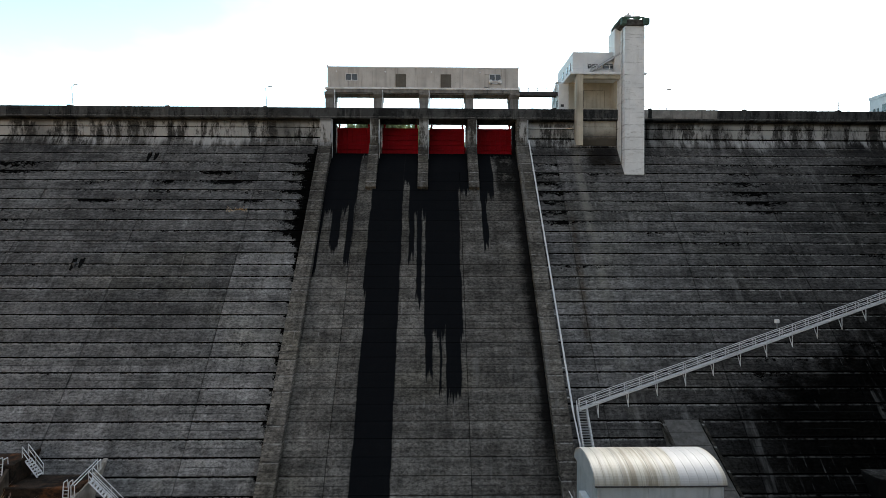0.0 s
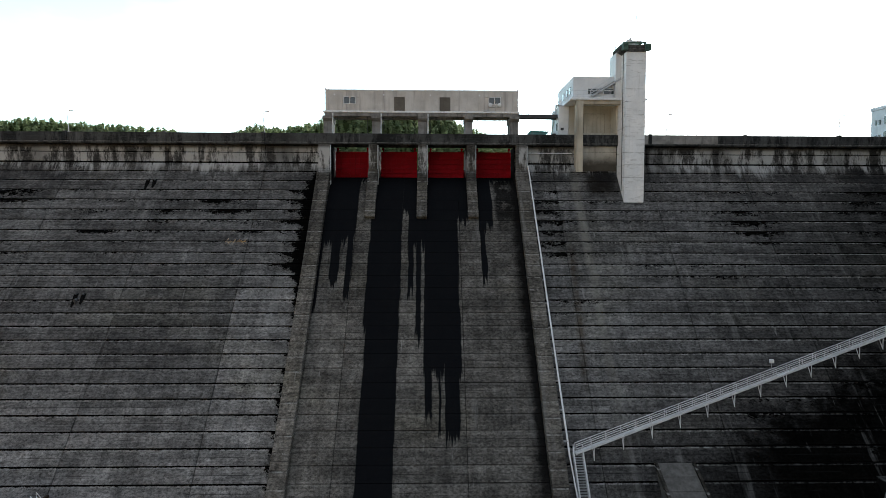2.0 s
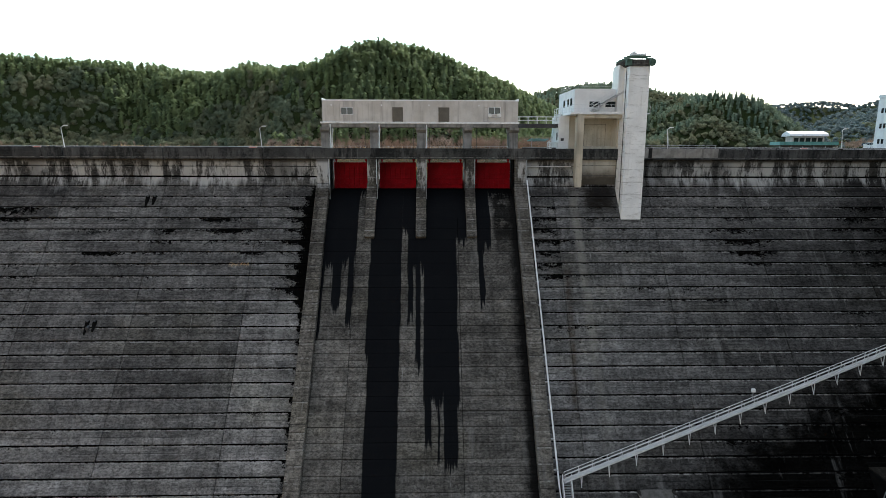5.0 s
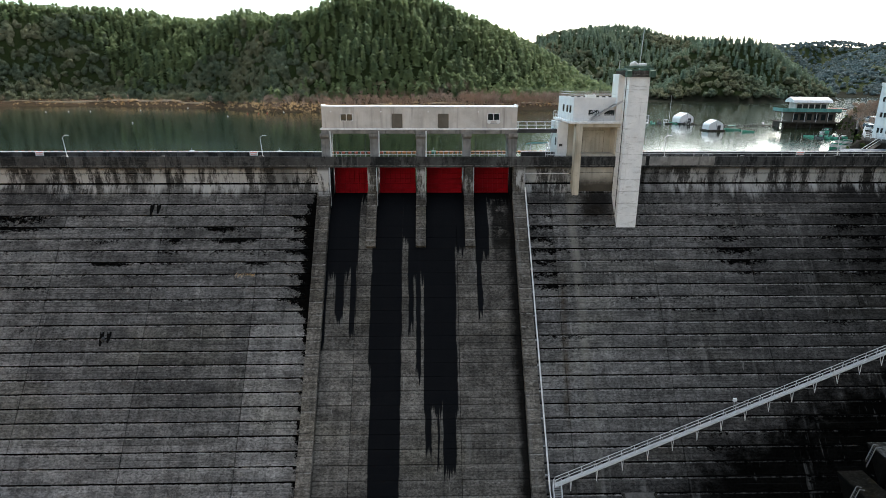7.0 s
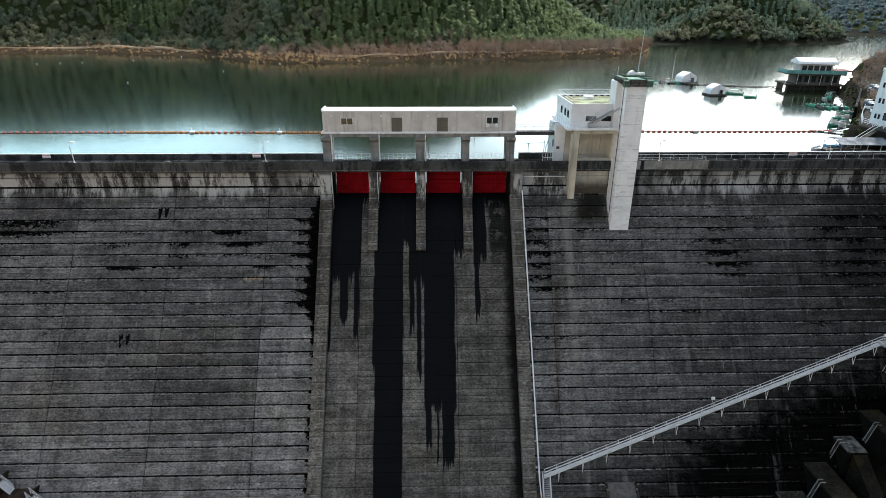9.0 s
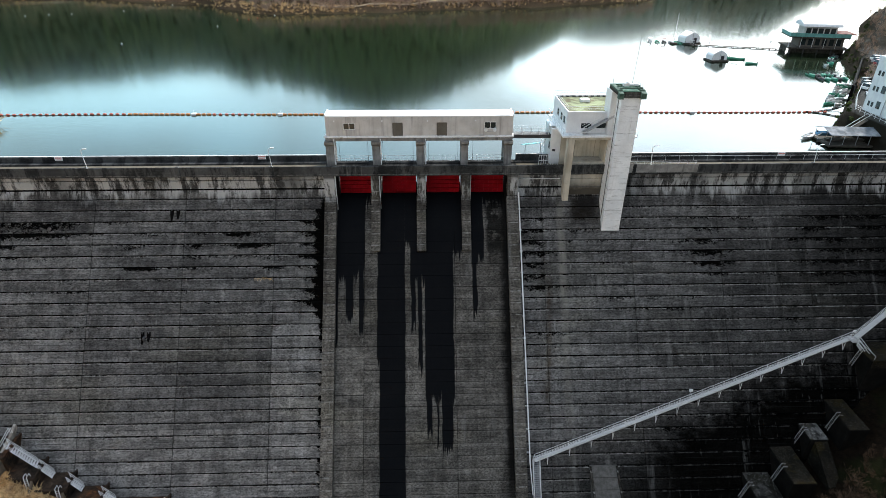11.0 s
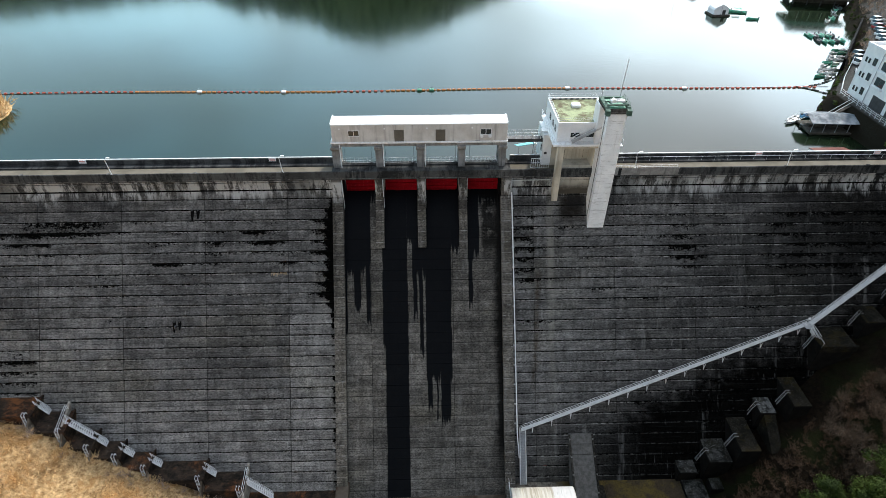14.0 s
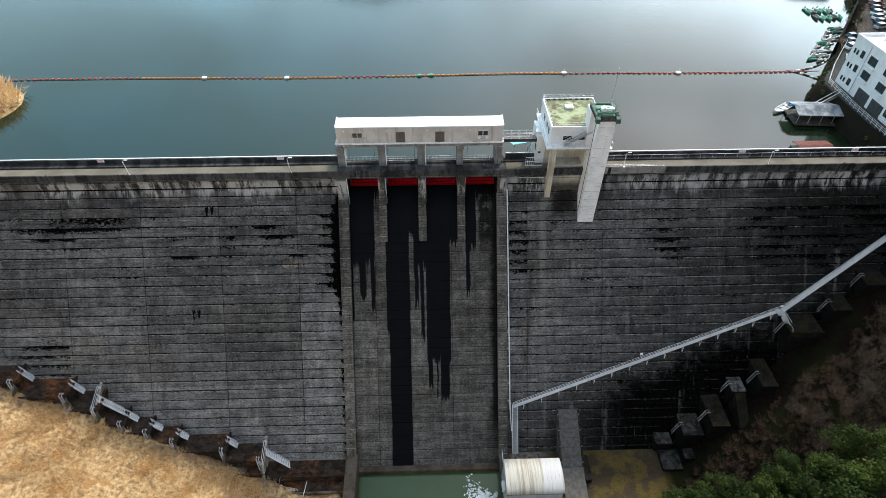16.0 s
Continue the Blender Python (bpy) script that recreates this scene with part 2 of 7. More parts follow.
def dam_concrete(name, base_a, base_b, mould=1.0, wet=False, vary=0.30, ledges=1.0):
    """Weathered mass concrete: lifts of 1.5 m, runs of dirt, black mould along the joints, lime at the crest."""
    k = Nodes(name)
    p = k.where(True)
    xyz = k.n.new("ShaderNodeSeparateXYZ")
    k.link(p, xyz.inputs[0])
    x, z = xyz.outputs["X"], xyz.outputs["Z"]
    big = k.noise(p, scale=(1, 1, 0.8), size=0.05, detail=5)
    mid = k.noise(p, scale=(1, 1, 1.4), size=0.55, detail=7, rough=0.68)
    fine = k.noise(p, scale=(0.8, 1, 1.3), size=3.4, detail=7, rough=0.8)
    runs = k.noise(p, scale=(1, 0.2, 0.06), size=0.9, detail=7, rough=0.7)
    board = k.noise(p, scale=(0.05, 0.0, 4.2), size=1.0, detail=4, rough=0.75)
    info = k.n.new("ShaderNodeObjectInfo").outputs["Random"]
    col = k.mix(k.step(big, 0.35, 0.65), base_a, base_b)
    col = k.mix(k.step(k.noise(p, scale=(0.6, 0.6, 1), size=0.09, detail=4), 0.52, 0.66, 0, 0.55), col, tuple(0.5 * (q + w) * f for q, w, f in zip(base_a, base_b, (1.03, 1.01, 0.90))))
    tone = k.math("ADD", k.math("MULTIPLY", info, vary), 1.0 - vary / 2)
    tone = k.math("MULTIPLY", tone, k.step(mid, 0.28, 0.75, 0.74, 1.26))
    tone = k.math("MULTIPLY", tone, k.step(board, 0.28, 0.72, 0.74, 1.26))
    tone = k.math("MULTIPLY", tone, k.step(fine, 0.32, 0.68, 0.36, 1.75))
    tone = k.math("MULTIPLY", tone, k.step(runs, 0.32, 0.74, 1.22, 0.70))
    tone = k.math("MULTIPLY", tone, k.step(k.noise(p, scale=(0.35, 0.5, 1.3), size=0.5, detail=6, rough=0.7), 0.34, 0.68, 0.72, 1.34))
    # every monolith between two joints has its own tone, and changes it every few lifts
    run = k.math("DIVIDE", k.math("ADD", x, 10.8), 14.85)
    bay = k.math("FLOOR", run)
    cell = k.n.new("ShaderNodeTexWhiteNoise")
    cell.noise_dimensions = "2D"
    pair = k.n.new("ShaderNodeCombineXYZ")
    k.link(bay, pair.inputs[0])
    k.link(k.math("FLOOR", k.math("DIVIDE", k.math("ADD", k.math("SUBTRACT", z, 0.97), k.math("MULTIPLY", k.math("FRACT", k.math("MULTIPLY", bay, 0.37)), 9.0)), 9.0)), pair.inputs[1])
    k.link(pair.outputs[0], cell.inputs["Vector"])
    tone = k.math("MULTIPLY", tone, k.math("ADD", k.math("MULTIPLY", cell.outputs["Value"], 0.36), 0.82))
    pale_bay = k.math("MULTIPLY", within(k, x, -25.65, -17.2, 0.02), k.step(z, 29.4, 29.5, 1.0, 0.0))
    dark_bay = k.math("MULTIPLY", within(k, x, -40.5, -25.65, 0.02), within(k, z, 20.5, 29.45, 0.05))
    tone = k.math("MULTIPLY", tone, k.math("SUBTRACT", k.math("ADD", 1.0, k.math("MULTIPLY", pale_bay, 0.10)), k.math("MULTIPLY", dark_bay, 0.16)))
    # weathering and the right hillside's shade, painted into the tone together
    shade_film = k.math("ADD", k.math("SUBTRACT", x, k.math("MULTIPLY", k.math("SUBTRACT", z, 30.0), 1.3)), k.math("MULTIPLY", k.math("SUBTRACT", big, 0.5), 50.0))
    tone = k.math("MULTIPLY", tone, k.step(shade_film, 20.0, 64.0, 1.04, 0.32))
    # paler foot: cleaner concrete, and bounce from the bright bank put into tone
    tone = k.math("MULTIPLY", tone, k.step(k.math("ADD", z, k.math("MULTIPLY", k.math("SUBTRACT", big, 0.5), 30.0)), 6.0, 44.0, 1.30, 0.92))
    # deep shade of the low right wing under the stair, painted into tone
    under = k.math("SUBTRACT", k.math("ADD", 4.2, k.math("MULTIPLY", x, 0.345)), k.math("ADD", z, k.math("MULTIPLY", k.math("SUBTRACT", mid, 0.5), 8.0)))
    darkened = k.math("MULTIPLY", k.step(under, -1.0, 5.0), k.step(x, 18.0, 40.0))
    darkened = k.math("MAXIMUM", darkened, k.step(k.math("ADD", x, k.math("MULTIPLY", k.math("SUBTRACT", big, 0.5), 30.0)), 62.0, 84.0, 0.0, 0.7))
    tone = k.math("MULTIPLY", tone, k.math("SUBTRACT", 1.0, k.math("MULTIPLY", darkened, 0.94)))
    comb = k.n.new("ShaderNodeCombineColor")
    for s in comb.inputs[:3]:
        k.link(tone, s)
    col = k.mix(1.0, col, comb.outputs[0], "MULTIPLY")
    # pale runs of lime down the face, and a broad one below the control house
    pale = k.noise(p, scale=(1, 0.2, 0.030), size=0.42, detail=7, rough=0.62)
    col = k.mix(k.step(pale, 0.57, 0.74, 0, 0.40), col, (0.26, 0.258, 0.247))
    thread = k.noise(p, scale=(1, 0.2, 0.05), size=2.2, detail=5, rough=0.6)
    col = k.mix(k.math("MULTIPLY", k.step(thread, 0.64, 0.76, 0, 0.6), k.step(darkened, 0.1, 0.9, 0.8, 0.35)), col, (0.30, 0.298, 0.287))
    wander = k.math("ADD", x, k.math("MULTIPLY", k.math("SUBTRACT", runs, 0.5), 0.9))
    wash = k.math("MULTIPLY", within(k, wander, 21.4, 22.6, 0.35), k.math("MULTIPLY", k.step(z, 6.0, 40.0, 0.15, 1.0), k.step(z, 46.0, 44.5)))
    col = k.mix(k.math("MULTIPLY", wash, k.step(mid, 0.3, 0.7, 0.25, 0.6)), col, (0.22, 0.21, 0.18))
    # brown seep down the joint beside it
    seep = k.math("MULTIPLY", within(k, k.math("ADD", wander, k.math("MULTIPLY", z, -0.07)), 16.9, 17.7, 0.35), within(k, z, 19.0, 34.0, 3.0))
    col = k.mix(k.math("MULTIPLY", seep, k.step(mid, 0.35, 0.6, 0.2, 0.7)), col, (0.040, 0.026, 0.014))
    # ledge shadow and dirt of every lift, painted black: straight above, ragged below
    fr = k.math("FRACT", k.math("DIVIDE", k.math("SUBTRACT", z, 0.97), 1.5))
    down = k.math("SUBTRACT", 1.0, fr)
    edge = k.math("MINIMUM", fr, down)
    ragged = k.noise(p, scale=(1, 0.3, 1.0), size=1.9, detail=8, rough=0.85)
    width = k.step(ragged, 0.40, 0.68, 0.040, 0.13 if not wet else 0.03)
    below = k.step(k.math("DIVIDE", down, width), 0.75, 1.15, 1.0, 0.0)
    above = k.step(fr, 0.020, 0.036, 1.0, 0.0)
    line = k.math("MULTIPLY", k.math("MAXIMUM", below, above), (0.98 if not wet else 0.45) * ledges)
    # a pale crumbled lip right under the joint, its catch of light painted in
    flecks = k.noise(p, scale=(1, 0.2, 0.7), size=1.5, detail=8, rough=0.85)
    lip = k.math("MULTIPLY", within(k, down, 0.055, 0.145, 0.025), k.step(flecks, 0.43, 0.58, 0, 0.75 if not wet else 0.2))
    col = k.mix(k.math("MULTIPLY", lip, k.step(darkened, 0.2, 0.9, 1.0, 0.22)), col, (0.33, 0.325, 0.31))
    col = k.mix(line, col, (0.001, 0.001, 0.001))
    # thin seams of half lifts, here and there
    half = k.math("ABSOLUTE", k.math("SUBTRACT", fr, 0.48))
    col = k.mix(k.math("MULTIPLY", k.step(half, 0.012, 0.030, 1.0, 0.0), k.step(k.noise(p, scale=(0.11, 0.1, 0.4), size=1.0, detail=3), 0.50, 0.58, 0, 0.65)), col, (0.012, 0.012, 0.012))
    # black growth in the upright joints
    jf = k.math("MULTIPLY", k.math("ABSOLUTE", k.math("SUBTRACT", run, k.math("ROUND", run))), 14.85)
    col = k.mix(k.math("MULTIPLY", k.step(k.math("DIVIDE", jf, k.step(ragged, 0.46, 0.72, 0.05, 0.26)), 0.6, 1.2, 1.0, 0.0), 0.35 if not wet else 0.3), col, (0.010, 0.010, 0.010))
    # black mould: specks that gather under the joints and crowd into patches
    patch = k.noise(p, scale=(0.62, 0.2, 1.25), size=2.5, detail=9, rough=0.86)
    zone = k.noise(p, scale=(0.8, 0.2, 2.0), size=0.12, detail=5, rough=0.6)
    near = k.step(down, 0.05, 0.75, 0.065, -0.070)
    m = k.math("ADD", k.math("ADD", patch, k.math("MULTIPLY", k.math("SUBTRACT", zone, 0.5), 0.62)), near)
    upper = k.math("ADD", k.step(z, 22.0, 36.0, -0.12, 0.0), k.math("MULTIPLY", k.step(x, 14.0, 30.0), k.step(z, 20.0, 32.0, 0.0, 0.015)))
    m = k.math("ADD", m, k.math("ADD", upper, k.step(z, 42.5, 44.5, 0.0, -0.09)))
    low_right = k.math("MULTIPLY", k.step(x, 26.0, 48.0), k.step(k.math("ADD", z, k.math("MULTIPLY", x, -0.26)), 10.0, 2.0, 0.0, 0.20))
    m = k.math("ADD", m, low_right)
    for x0, x1, z0, z1, sx_, sz_, add in ((-21.6, -16.9, 30.5, 44.2, 1.2, 1.6, 0.10), (-19.0, -16.9, 26.5, 45.5, 0.7, 1.5, 0.16), (-18.1, -16.9, 4.0, 46.0, 0.35, 1.0, 0.22), (-33.5, -26.4, 39.4, 42.4, 2.5, 1.0, 0.12),
                                          (-76.0, -55.3, 40.2, 42.8, 6.0, 1.0, 0.17), (-50.0, -41.0, 36.4, 37.2, 1.0, 0.3, 0.13), (-38.5, -26.0, 37.8, 40.0, 1.5, 0.8, 0.06), (-96.0, -70.6, 18.0, 24.6, 0.3, 1.2, 0.20),
                                          (14.8, 19.0, 32.6, 44.0, 0.4, 1.2, 0.12), (44.0, 48.5, 33.8, 43.2, 3.0, 1.5, 0.075), (54.0, 66.0, 26.0, 30.4, 5.0, 1.2, 0.10), (66.0, 100.0, 34.0, 45.0, 12.0, 2.5, 0.08)):
        m = k.math("ADD", m, k.math("MULTIPLY", k.math("MULTIPLY", within(k, x, x0, x1, sx_), within(k, z, z0, z1, sz_)), add))
    m = k.math("MULTIPLY", k.step(m, 0.605, 0.635), 0.985 * mould)
    col = k.mix(m, col, (0.001, 0.001, 0.001))
    # soot-dark stain under the control house
    spot = k.math("MULTIPLY", within(k, x, 23.6, 28.4, 1.2), within(k, z, 42.3, 46.8, 1.0))
    col = k.mix(k.math("MULTIPLY", spot, k.step(mid, 0.25, 0.6, 0.55, 0.92)), col, (0.012, 0.010, 0.008))
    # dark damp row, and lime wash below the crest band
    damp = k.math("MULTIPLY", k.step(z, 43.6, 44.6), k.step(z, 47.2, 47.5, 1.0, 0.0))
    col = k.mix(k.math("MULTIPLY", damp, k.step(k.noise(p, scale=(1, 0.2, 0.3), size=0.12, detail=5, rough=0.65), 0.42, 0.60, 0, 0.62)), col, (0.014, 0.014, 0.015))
    wash_n = k.noise(p, scale=(1, 0.2, 0.30), size=0.55, detail=8, rough=0.74)
    reach = k.math("ADD", z, k.math("MULTIPLY", k.math("SUBTRACT", k.noise(p, scale=(1, 0.2, 0.05), size=0.5, detail=6, rough=0.7), 0.5), 6.0))
    lime = k.math("MULTIPLY", k.step(reach, 45.4, 47.2), k.step(z, 49.3, 49.9, 1.0, 0.12))
    lime = k.math("MULTIPLY", lime, k.step(wash_n, 0.44, 0.56, 0, 0.92))
    lime = k.math("MULTIPLY", lime, k.step(k.noise(p, scale=(1, 0.0, 0.0), size=0.07, detail=4), 0.38, 0.52, 0.2, 1.0))
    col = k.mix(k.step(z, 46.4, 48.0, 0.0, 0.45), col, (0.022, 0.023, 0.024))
    col = k.mix(lime, col, (0.44, 0.445, 0.44))
    rough = 0.86
    if wet:
        col, rough = wet_stripes(k, p, x, z, mid, col)
    k.bump(k.math("ADD", fine, k.math("MULTIPLY", mid, 1.5)), 0.5, 0.06)
    return k.done(col, rough, 0.0, 0.0)


def wet_stripes(k, p, x, z, mid, col):
    """The black tracks of water that leaks under the gates, with dripping ends."""
    wob = k.math("MULTIPLY", k.math("SUBTRACT", k.noise(p, scale=(1, 0.2, 0.22), size=0.9, detail=7, rough=0.65), 0.5), 0.75)
    xs = k.math("ADD", x, wob)
    drip = k.math("MULTIPLY", k.math("SUBTRACT", k.noise(p, scale=(1, 0.0, 0.01), size=2.4, detail=4, rough=0.7), 0.5), 7.0)
    zs = k.math("ADD", z, drip)
    total = None
    for x0, x1, low in ((-15.9, -11.5, 35.0), (-13.9, -12.6, 29.6), (-11.65, -10.9, 28.4), (-15.9, -15.1, 27.0), (-11.5, -10.8, 36.5), (-8.35, -4.15, -30.0), (-8.75, -8.0, 24.6), (-4.2, -1.9, 39.6), (-3.2, -2.45, 28.4), (-2.1, -1.35, 23.2),
                        (-0.92, 3.75, 20.0), (-0.75, 0.05, 15.2), (0.85, 1.15, 14.0), (1.65, 3.4, 13.2), (-3.3, -0.7, 35.0), (3.6, 5.4, 38.2), (6.85, 9.0, 37.4), (6.95, 7.7, 29.8), (-15.6, 13.2, 44.4)):
        a = k.math("MULTIPLY", within(k, xs, x0, x1, 0.07), k.step(zs, low - 0.3, low + 0.3))
        total = a if total is None else k.math("MAXIMUM", total, a)
    col = k.mix(k.math("MULTIPLY", total, 0.985), col, (0.0060, 0.0068, 0.0082))
    # black along the right wall, and mottled growth under the right gate
    grow = k.math("MULTIPLY", k.step(k.math("ADD", x, k.math("MULTIPLY", k.math("SUBTRACT", mid, 0.5), 2.6)), 10.9, 12.4), k.step(z, 4.0, 12.0, 0.3, 0.95))
    grow = k.math("MAXIMUM", grow, k.math("MULTIPLY", within(k, x, 9.4, 13.0, 0.4), k.math("MULTIPLY", k.step(z, 35.0, 40.0), k.step(mid, 0.42, 0.52, 0.0, 0.9))))
    col = k.mix(grow, col, (0.006, 0.006, 0.006))
    return col, k.step(total, 0, 1, 0.86, 0.55)


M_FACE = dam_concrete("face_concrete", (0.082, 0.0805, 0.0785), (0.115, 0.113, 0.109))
M_CHUTE = dam_concrete("chute_concrete", (0.064, 0.061, 0.056), (0.086, 0.081, 0.073), mould=0.35, wet=True, vary=0.22)
M_PARAPET = dam_concrete("parapet_concrete", (0.027, 0.029, 0.030), (0.046, 0.048, 0.048), mould=0.7, ledges=0.3)
# near-black core puts the shadow of the panel joints into its colour
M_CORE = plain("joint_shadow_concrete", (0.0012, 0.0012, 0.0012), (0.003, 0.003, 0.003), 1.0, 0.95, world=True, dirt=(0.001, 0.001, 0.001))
M_PIER = dam_concrete("pier_concrete", (0.074, 0.069, 0.061), (0.108, 0.100, 0.088), mould=0.35, vary=0.12, ledges=0.25)


def tower_concrete():
    """Pale board-marked concrete with faint level seams, grey rubbed patches and rain marks."""
    k = Nodes("tower_concrete")
    p = k.where(True)
    xyz = k.n.new("ShaderNodeSeparateXYZ")
    k.link(p, xyz.inputs[0])
    z = xyz.outputs["Z"]
    cloud = k.noise(p, size=0.45, detail=7, rough=0.68)
    rub = k.noise(p, scale=(0.5, 0.5, 2.2), size=1.1, detail=8, rough=0.8)
    grain = k.noise(p, size=5.0, detail=6, rough=0.8)
    rain = k.noise(p, scale=(2.2, 2.2, 0.14), size=1.0, detail=6, rough=0.65)
    col = k.mix(k.step(cloud, 0.32, 0.68), (0.76, 0.775, 0.78), (0.90, 0.91, 0.91))
    col = k.mix(k.step(rub, 0.53, 0.68, 0, 0.75), col, (0.40, 0.40, 0.385))
    col = k.mix(k.step(rain, 0.54, 0.74, 0, 0.5), col, (0.46, 0.45, 0.42))
    col = k.mix(k.step(grain, 0.55, 0.72, 0, 0.5), col, (0.50, 0.50, 0.49))
    fr = k.math("FRACT", k.math("DIVIDE", k.math("SUBTRACT", z, 41.2), 1.867))
    seam = k.step(k.math("MINIMUM", fr, k.math("SUBTRACT", 1.0, fr)), 0.012, 0.05, 1.0, 0.0)
    col = k.mix(k.math("MULTIPLY", seam, k.step(rub, 0.42, 0.60, 0.0, 0.65)), col, (0.32, 0.32, 0.31))
    k.bump(k.math("ADD", grain, rub), 0.4, 0.03)
    return k.done(col, 0.85, 0.0, 0.12)


M_PALE = tower_concrete()
M_BASIN = plain("rusty_basin_concrete", (0.055, 0.040, 0.028), (0.115, 0.093, 0.072), 0.3, 0.85, streak=0.6, dirt=(0.05, 0.03, 0.018))
M_TAN = plain("stained_tan_concrete", (0.42, 0.385, 0.31), (0.58, 0.53, 0.43), 0.3, 0.85, streak=0.55, dirt=(0.10, 0.085, 0.065))


def stained_foot():
    """Tan concrete whose lower part is stained brown and sooty by seeping water."""
    k = Nodes("tan_concrete_sooty_foot")
    p = k.where(True)
    xyz = k.n.new("ShaderNodeSeparateXYZ")
    k.link(p, xyz.inputs[0])
    n = k.noise(p, size=0.5, detail=6, rough=0.65)
    g = k.noise(p, size=4.0, detail=5, rough=0.75)
    runs = k.noise(p, scale=(2.0, 1.0, 0.2), size=0.8, detail=6)
    col = k.mix(k.step(n, 0.35, 0.65), (0.40, 0.375, 0.32), (0.53, 0.50, 0.43))
    col = k.mix(k.step(runs, 0.5, 0.72, 0, 0.5), col, (0.20, 0.18, 0.15))
    col = k.mix(k.step(g, 0.52, 0.75, 0, 0.4), col, (0.22, 0.20, 0.17))
    soot = k.step(k.math("ADD", xyz.outputs["Z"], k.math("MULTIPLY", k.math("SUBTRACT", n, 0.5), -3.0)), 47.0, 49.2, 0.9, 0.0)
    col = k.mix(soot, col, (0.030, 0.024, 0.017))
    k.bump(g, 0.3, 0.02)
    return k.done(col, 0.88, 0.0, 0.1)


M_TAN_LOW = stained_foot()
M_GH = plain("gatehouse_panel", (0.50, 0.475, 0.445), (0.62, 0.595, 0.565), 0.5, 0.75, streak=0.6, dirt=(0.20, 0.18, 0.165))
M_WHITE = plain("white_paint", (0.70, 0.71, 0.72), (0.80, 0.81, 0.81), 0.6, 0.55, streak=0.2, dirt=(0.45, 0.45, 0.44))
M_COLUMN = plain("grey_column_concrete", (0.17, 0.165, 0.155), (0.30, 0.29, 0.275), 0.7, 0.9, streak=0.7, dirt=(0.04, 0.038, 0.035), world=True)
M_CAP = plain("faded_green_steel", (0.045, 0.085, 0.065), (0.11, 0.17, 0.135), 1.2, 0.7, streak=0.5, dirt=(0.06, 0.07, 0.06))
M_ROOF = plain("white_roof_membrane", (0.72, 0.73, 0.74), (0.82, 0.82, 0.82), 0.4, 0.5, dirt=(0.5, 0.5, 0.5))
M_RED = plain("red_gate_paint", (0.24, 0.002, 0.006), (0.34, 0.003, 0.010), 0.7, 0.72, streak=0.35, dirt=(0.14, 0.004, 0.008))
M_STEEL = plain("galvanised_steel", (0.38, 0.39, 0.40), (0.52, 0.53, 0.54), 2.0, 0.5, 0.6)
M_RAIL = plain("pale_rail_paint", (0.62, 0.64, 0.65), (0.74, 0.75, 0.76), 2.0, 0.5)
M_GALV = plain("dull_galvanised", (0.58, 0.59, 0.59), (0.72, 0.73, 0.73), 2.0, 0.65)
M_DARK = plain("dark_steel", (0.035, 0.035, 0.038), (0.06, 0.06, 0.062), 1.0, 0.6)
M_DOOR = plain("brown_shutter", (0.10, 0.088, 0.07), (0.13, 0.115, 0.095), 1.0, 0.6)
M_ROAD = plain("crest_road", (0.12, 0.108, 0.084), (0.17, 0.153, 0.122), 0.35, 0.9, world=True, dirt=(0.14, 0.12, 0.09))


def mossy_roof():
    """A flat roof with bright moss, brown puddle stains and bare patches."""
    k = Nodes("mossy_green_roof")
    p = k.where(True)
    a = k.noise(p, size=0.28, detail=5, rough=0.6)
    b = k.noise(p, size=0.5, detail=6, rough=0.65)
    c = k.noise(p, size=5.0, detail=5, rough=0.7)
    col = k.mix(k.step(a, 0.42, 0.56), (0.16, 0.165, 0.10), (0.33, 0.37, 0.22))
    col = k.mix(k.step(b, 0.52, 0.62, 0, 0.85), col, (0.115, 0.085, 0.055))
    col = k.mix(k.step(c, 0.45, 0.8, 0, 0.6), col, (0.06, 0.065, 0.04))
    k.bump(c, 0.3, 0.03)
    return k.done(col, 0.9, 0.0, 0.1)


M_GREEN_ROOF = mossy_roof()
M_GREEN = plain("green_paint", (0.05, 0.20, 0.12), (0.08, 0.26, 0.17), 1.0, 0.6)
M_AQUA = plain("aqua_sheet", (0.10, 0.42, 0.46), (0.16, 0.52, 0.56), 1.0, 0.4)


M_OUTLET = plain("mossy_outlet_concrete", (0.078, 0.075, 0.069), (0.125, 0.120, 0.111), 1.6, 0.9, streak=0.5, dirt=(0.045, 0.043, 0.038), world=True)


def glass(name, tint):
    k = Nodes(name)
    p = k.where(False)
    k.bump(k.noise(p, size=0.6, detail=2), 0.05, 0.02)
    return k.done(tint, 0.06, 0.0, 0.8)


M_GLASS = glass("dark_window_glass", (0.02, 0.028, 0.03))


def water(name, tint, size, strength, rough):
    k = Nodes(name)
    p = k.where(True)
    a = k.noise(p, scale=(1, 1.6, 1), size=size, detail=5, rough=0.6)
    b = k.noise(p, size=0.02, detail=3)
    k.bump(k.math("MULTIPLY", a, k.step(b, 0.3, 0.7, 0.25, 1.0)), strength, 0.06)
    k.bsdf.inputs["IOR"].default_value = 1.33
    return k.done(k.mix(k.step(b, 0.3, 0.7), tint, tuple(c * 1.5 for c in tint)), rough)


M_LAKE = water("lake_water", (0.007, 0.013, 0.006), 0.45, 0.28, 0.10)
M_POOL = water("pool_water", (0.045, 0.075, 0.030), 1.6, 0.6, 0.12)

# ---- ground: one sheet with the lake bed, banks and hills ----
LAKE = 46.7


def ramp(v, pts):
    return np.interp(v, [q[0] for q in pts], [q[1] for q in pts])


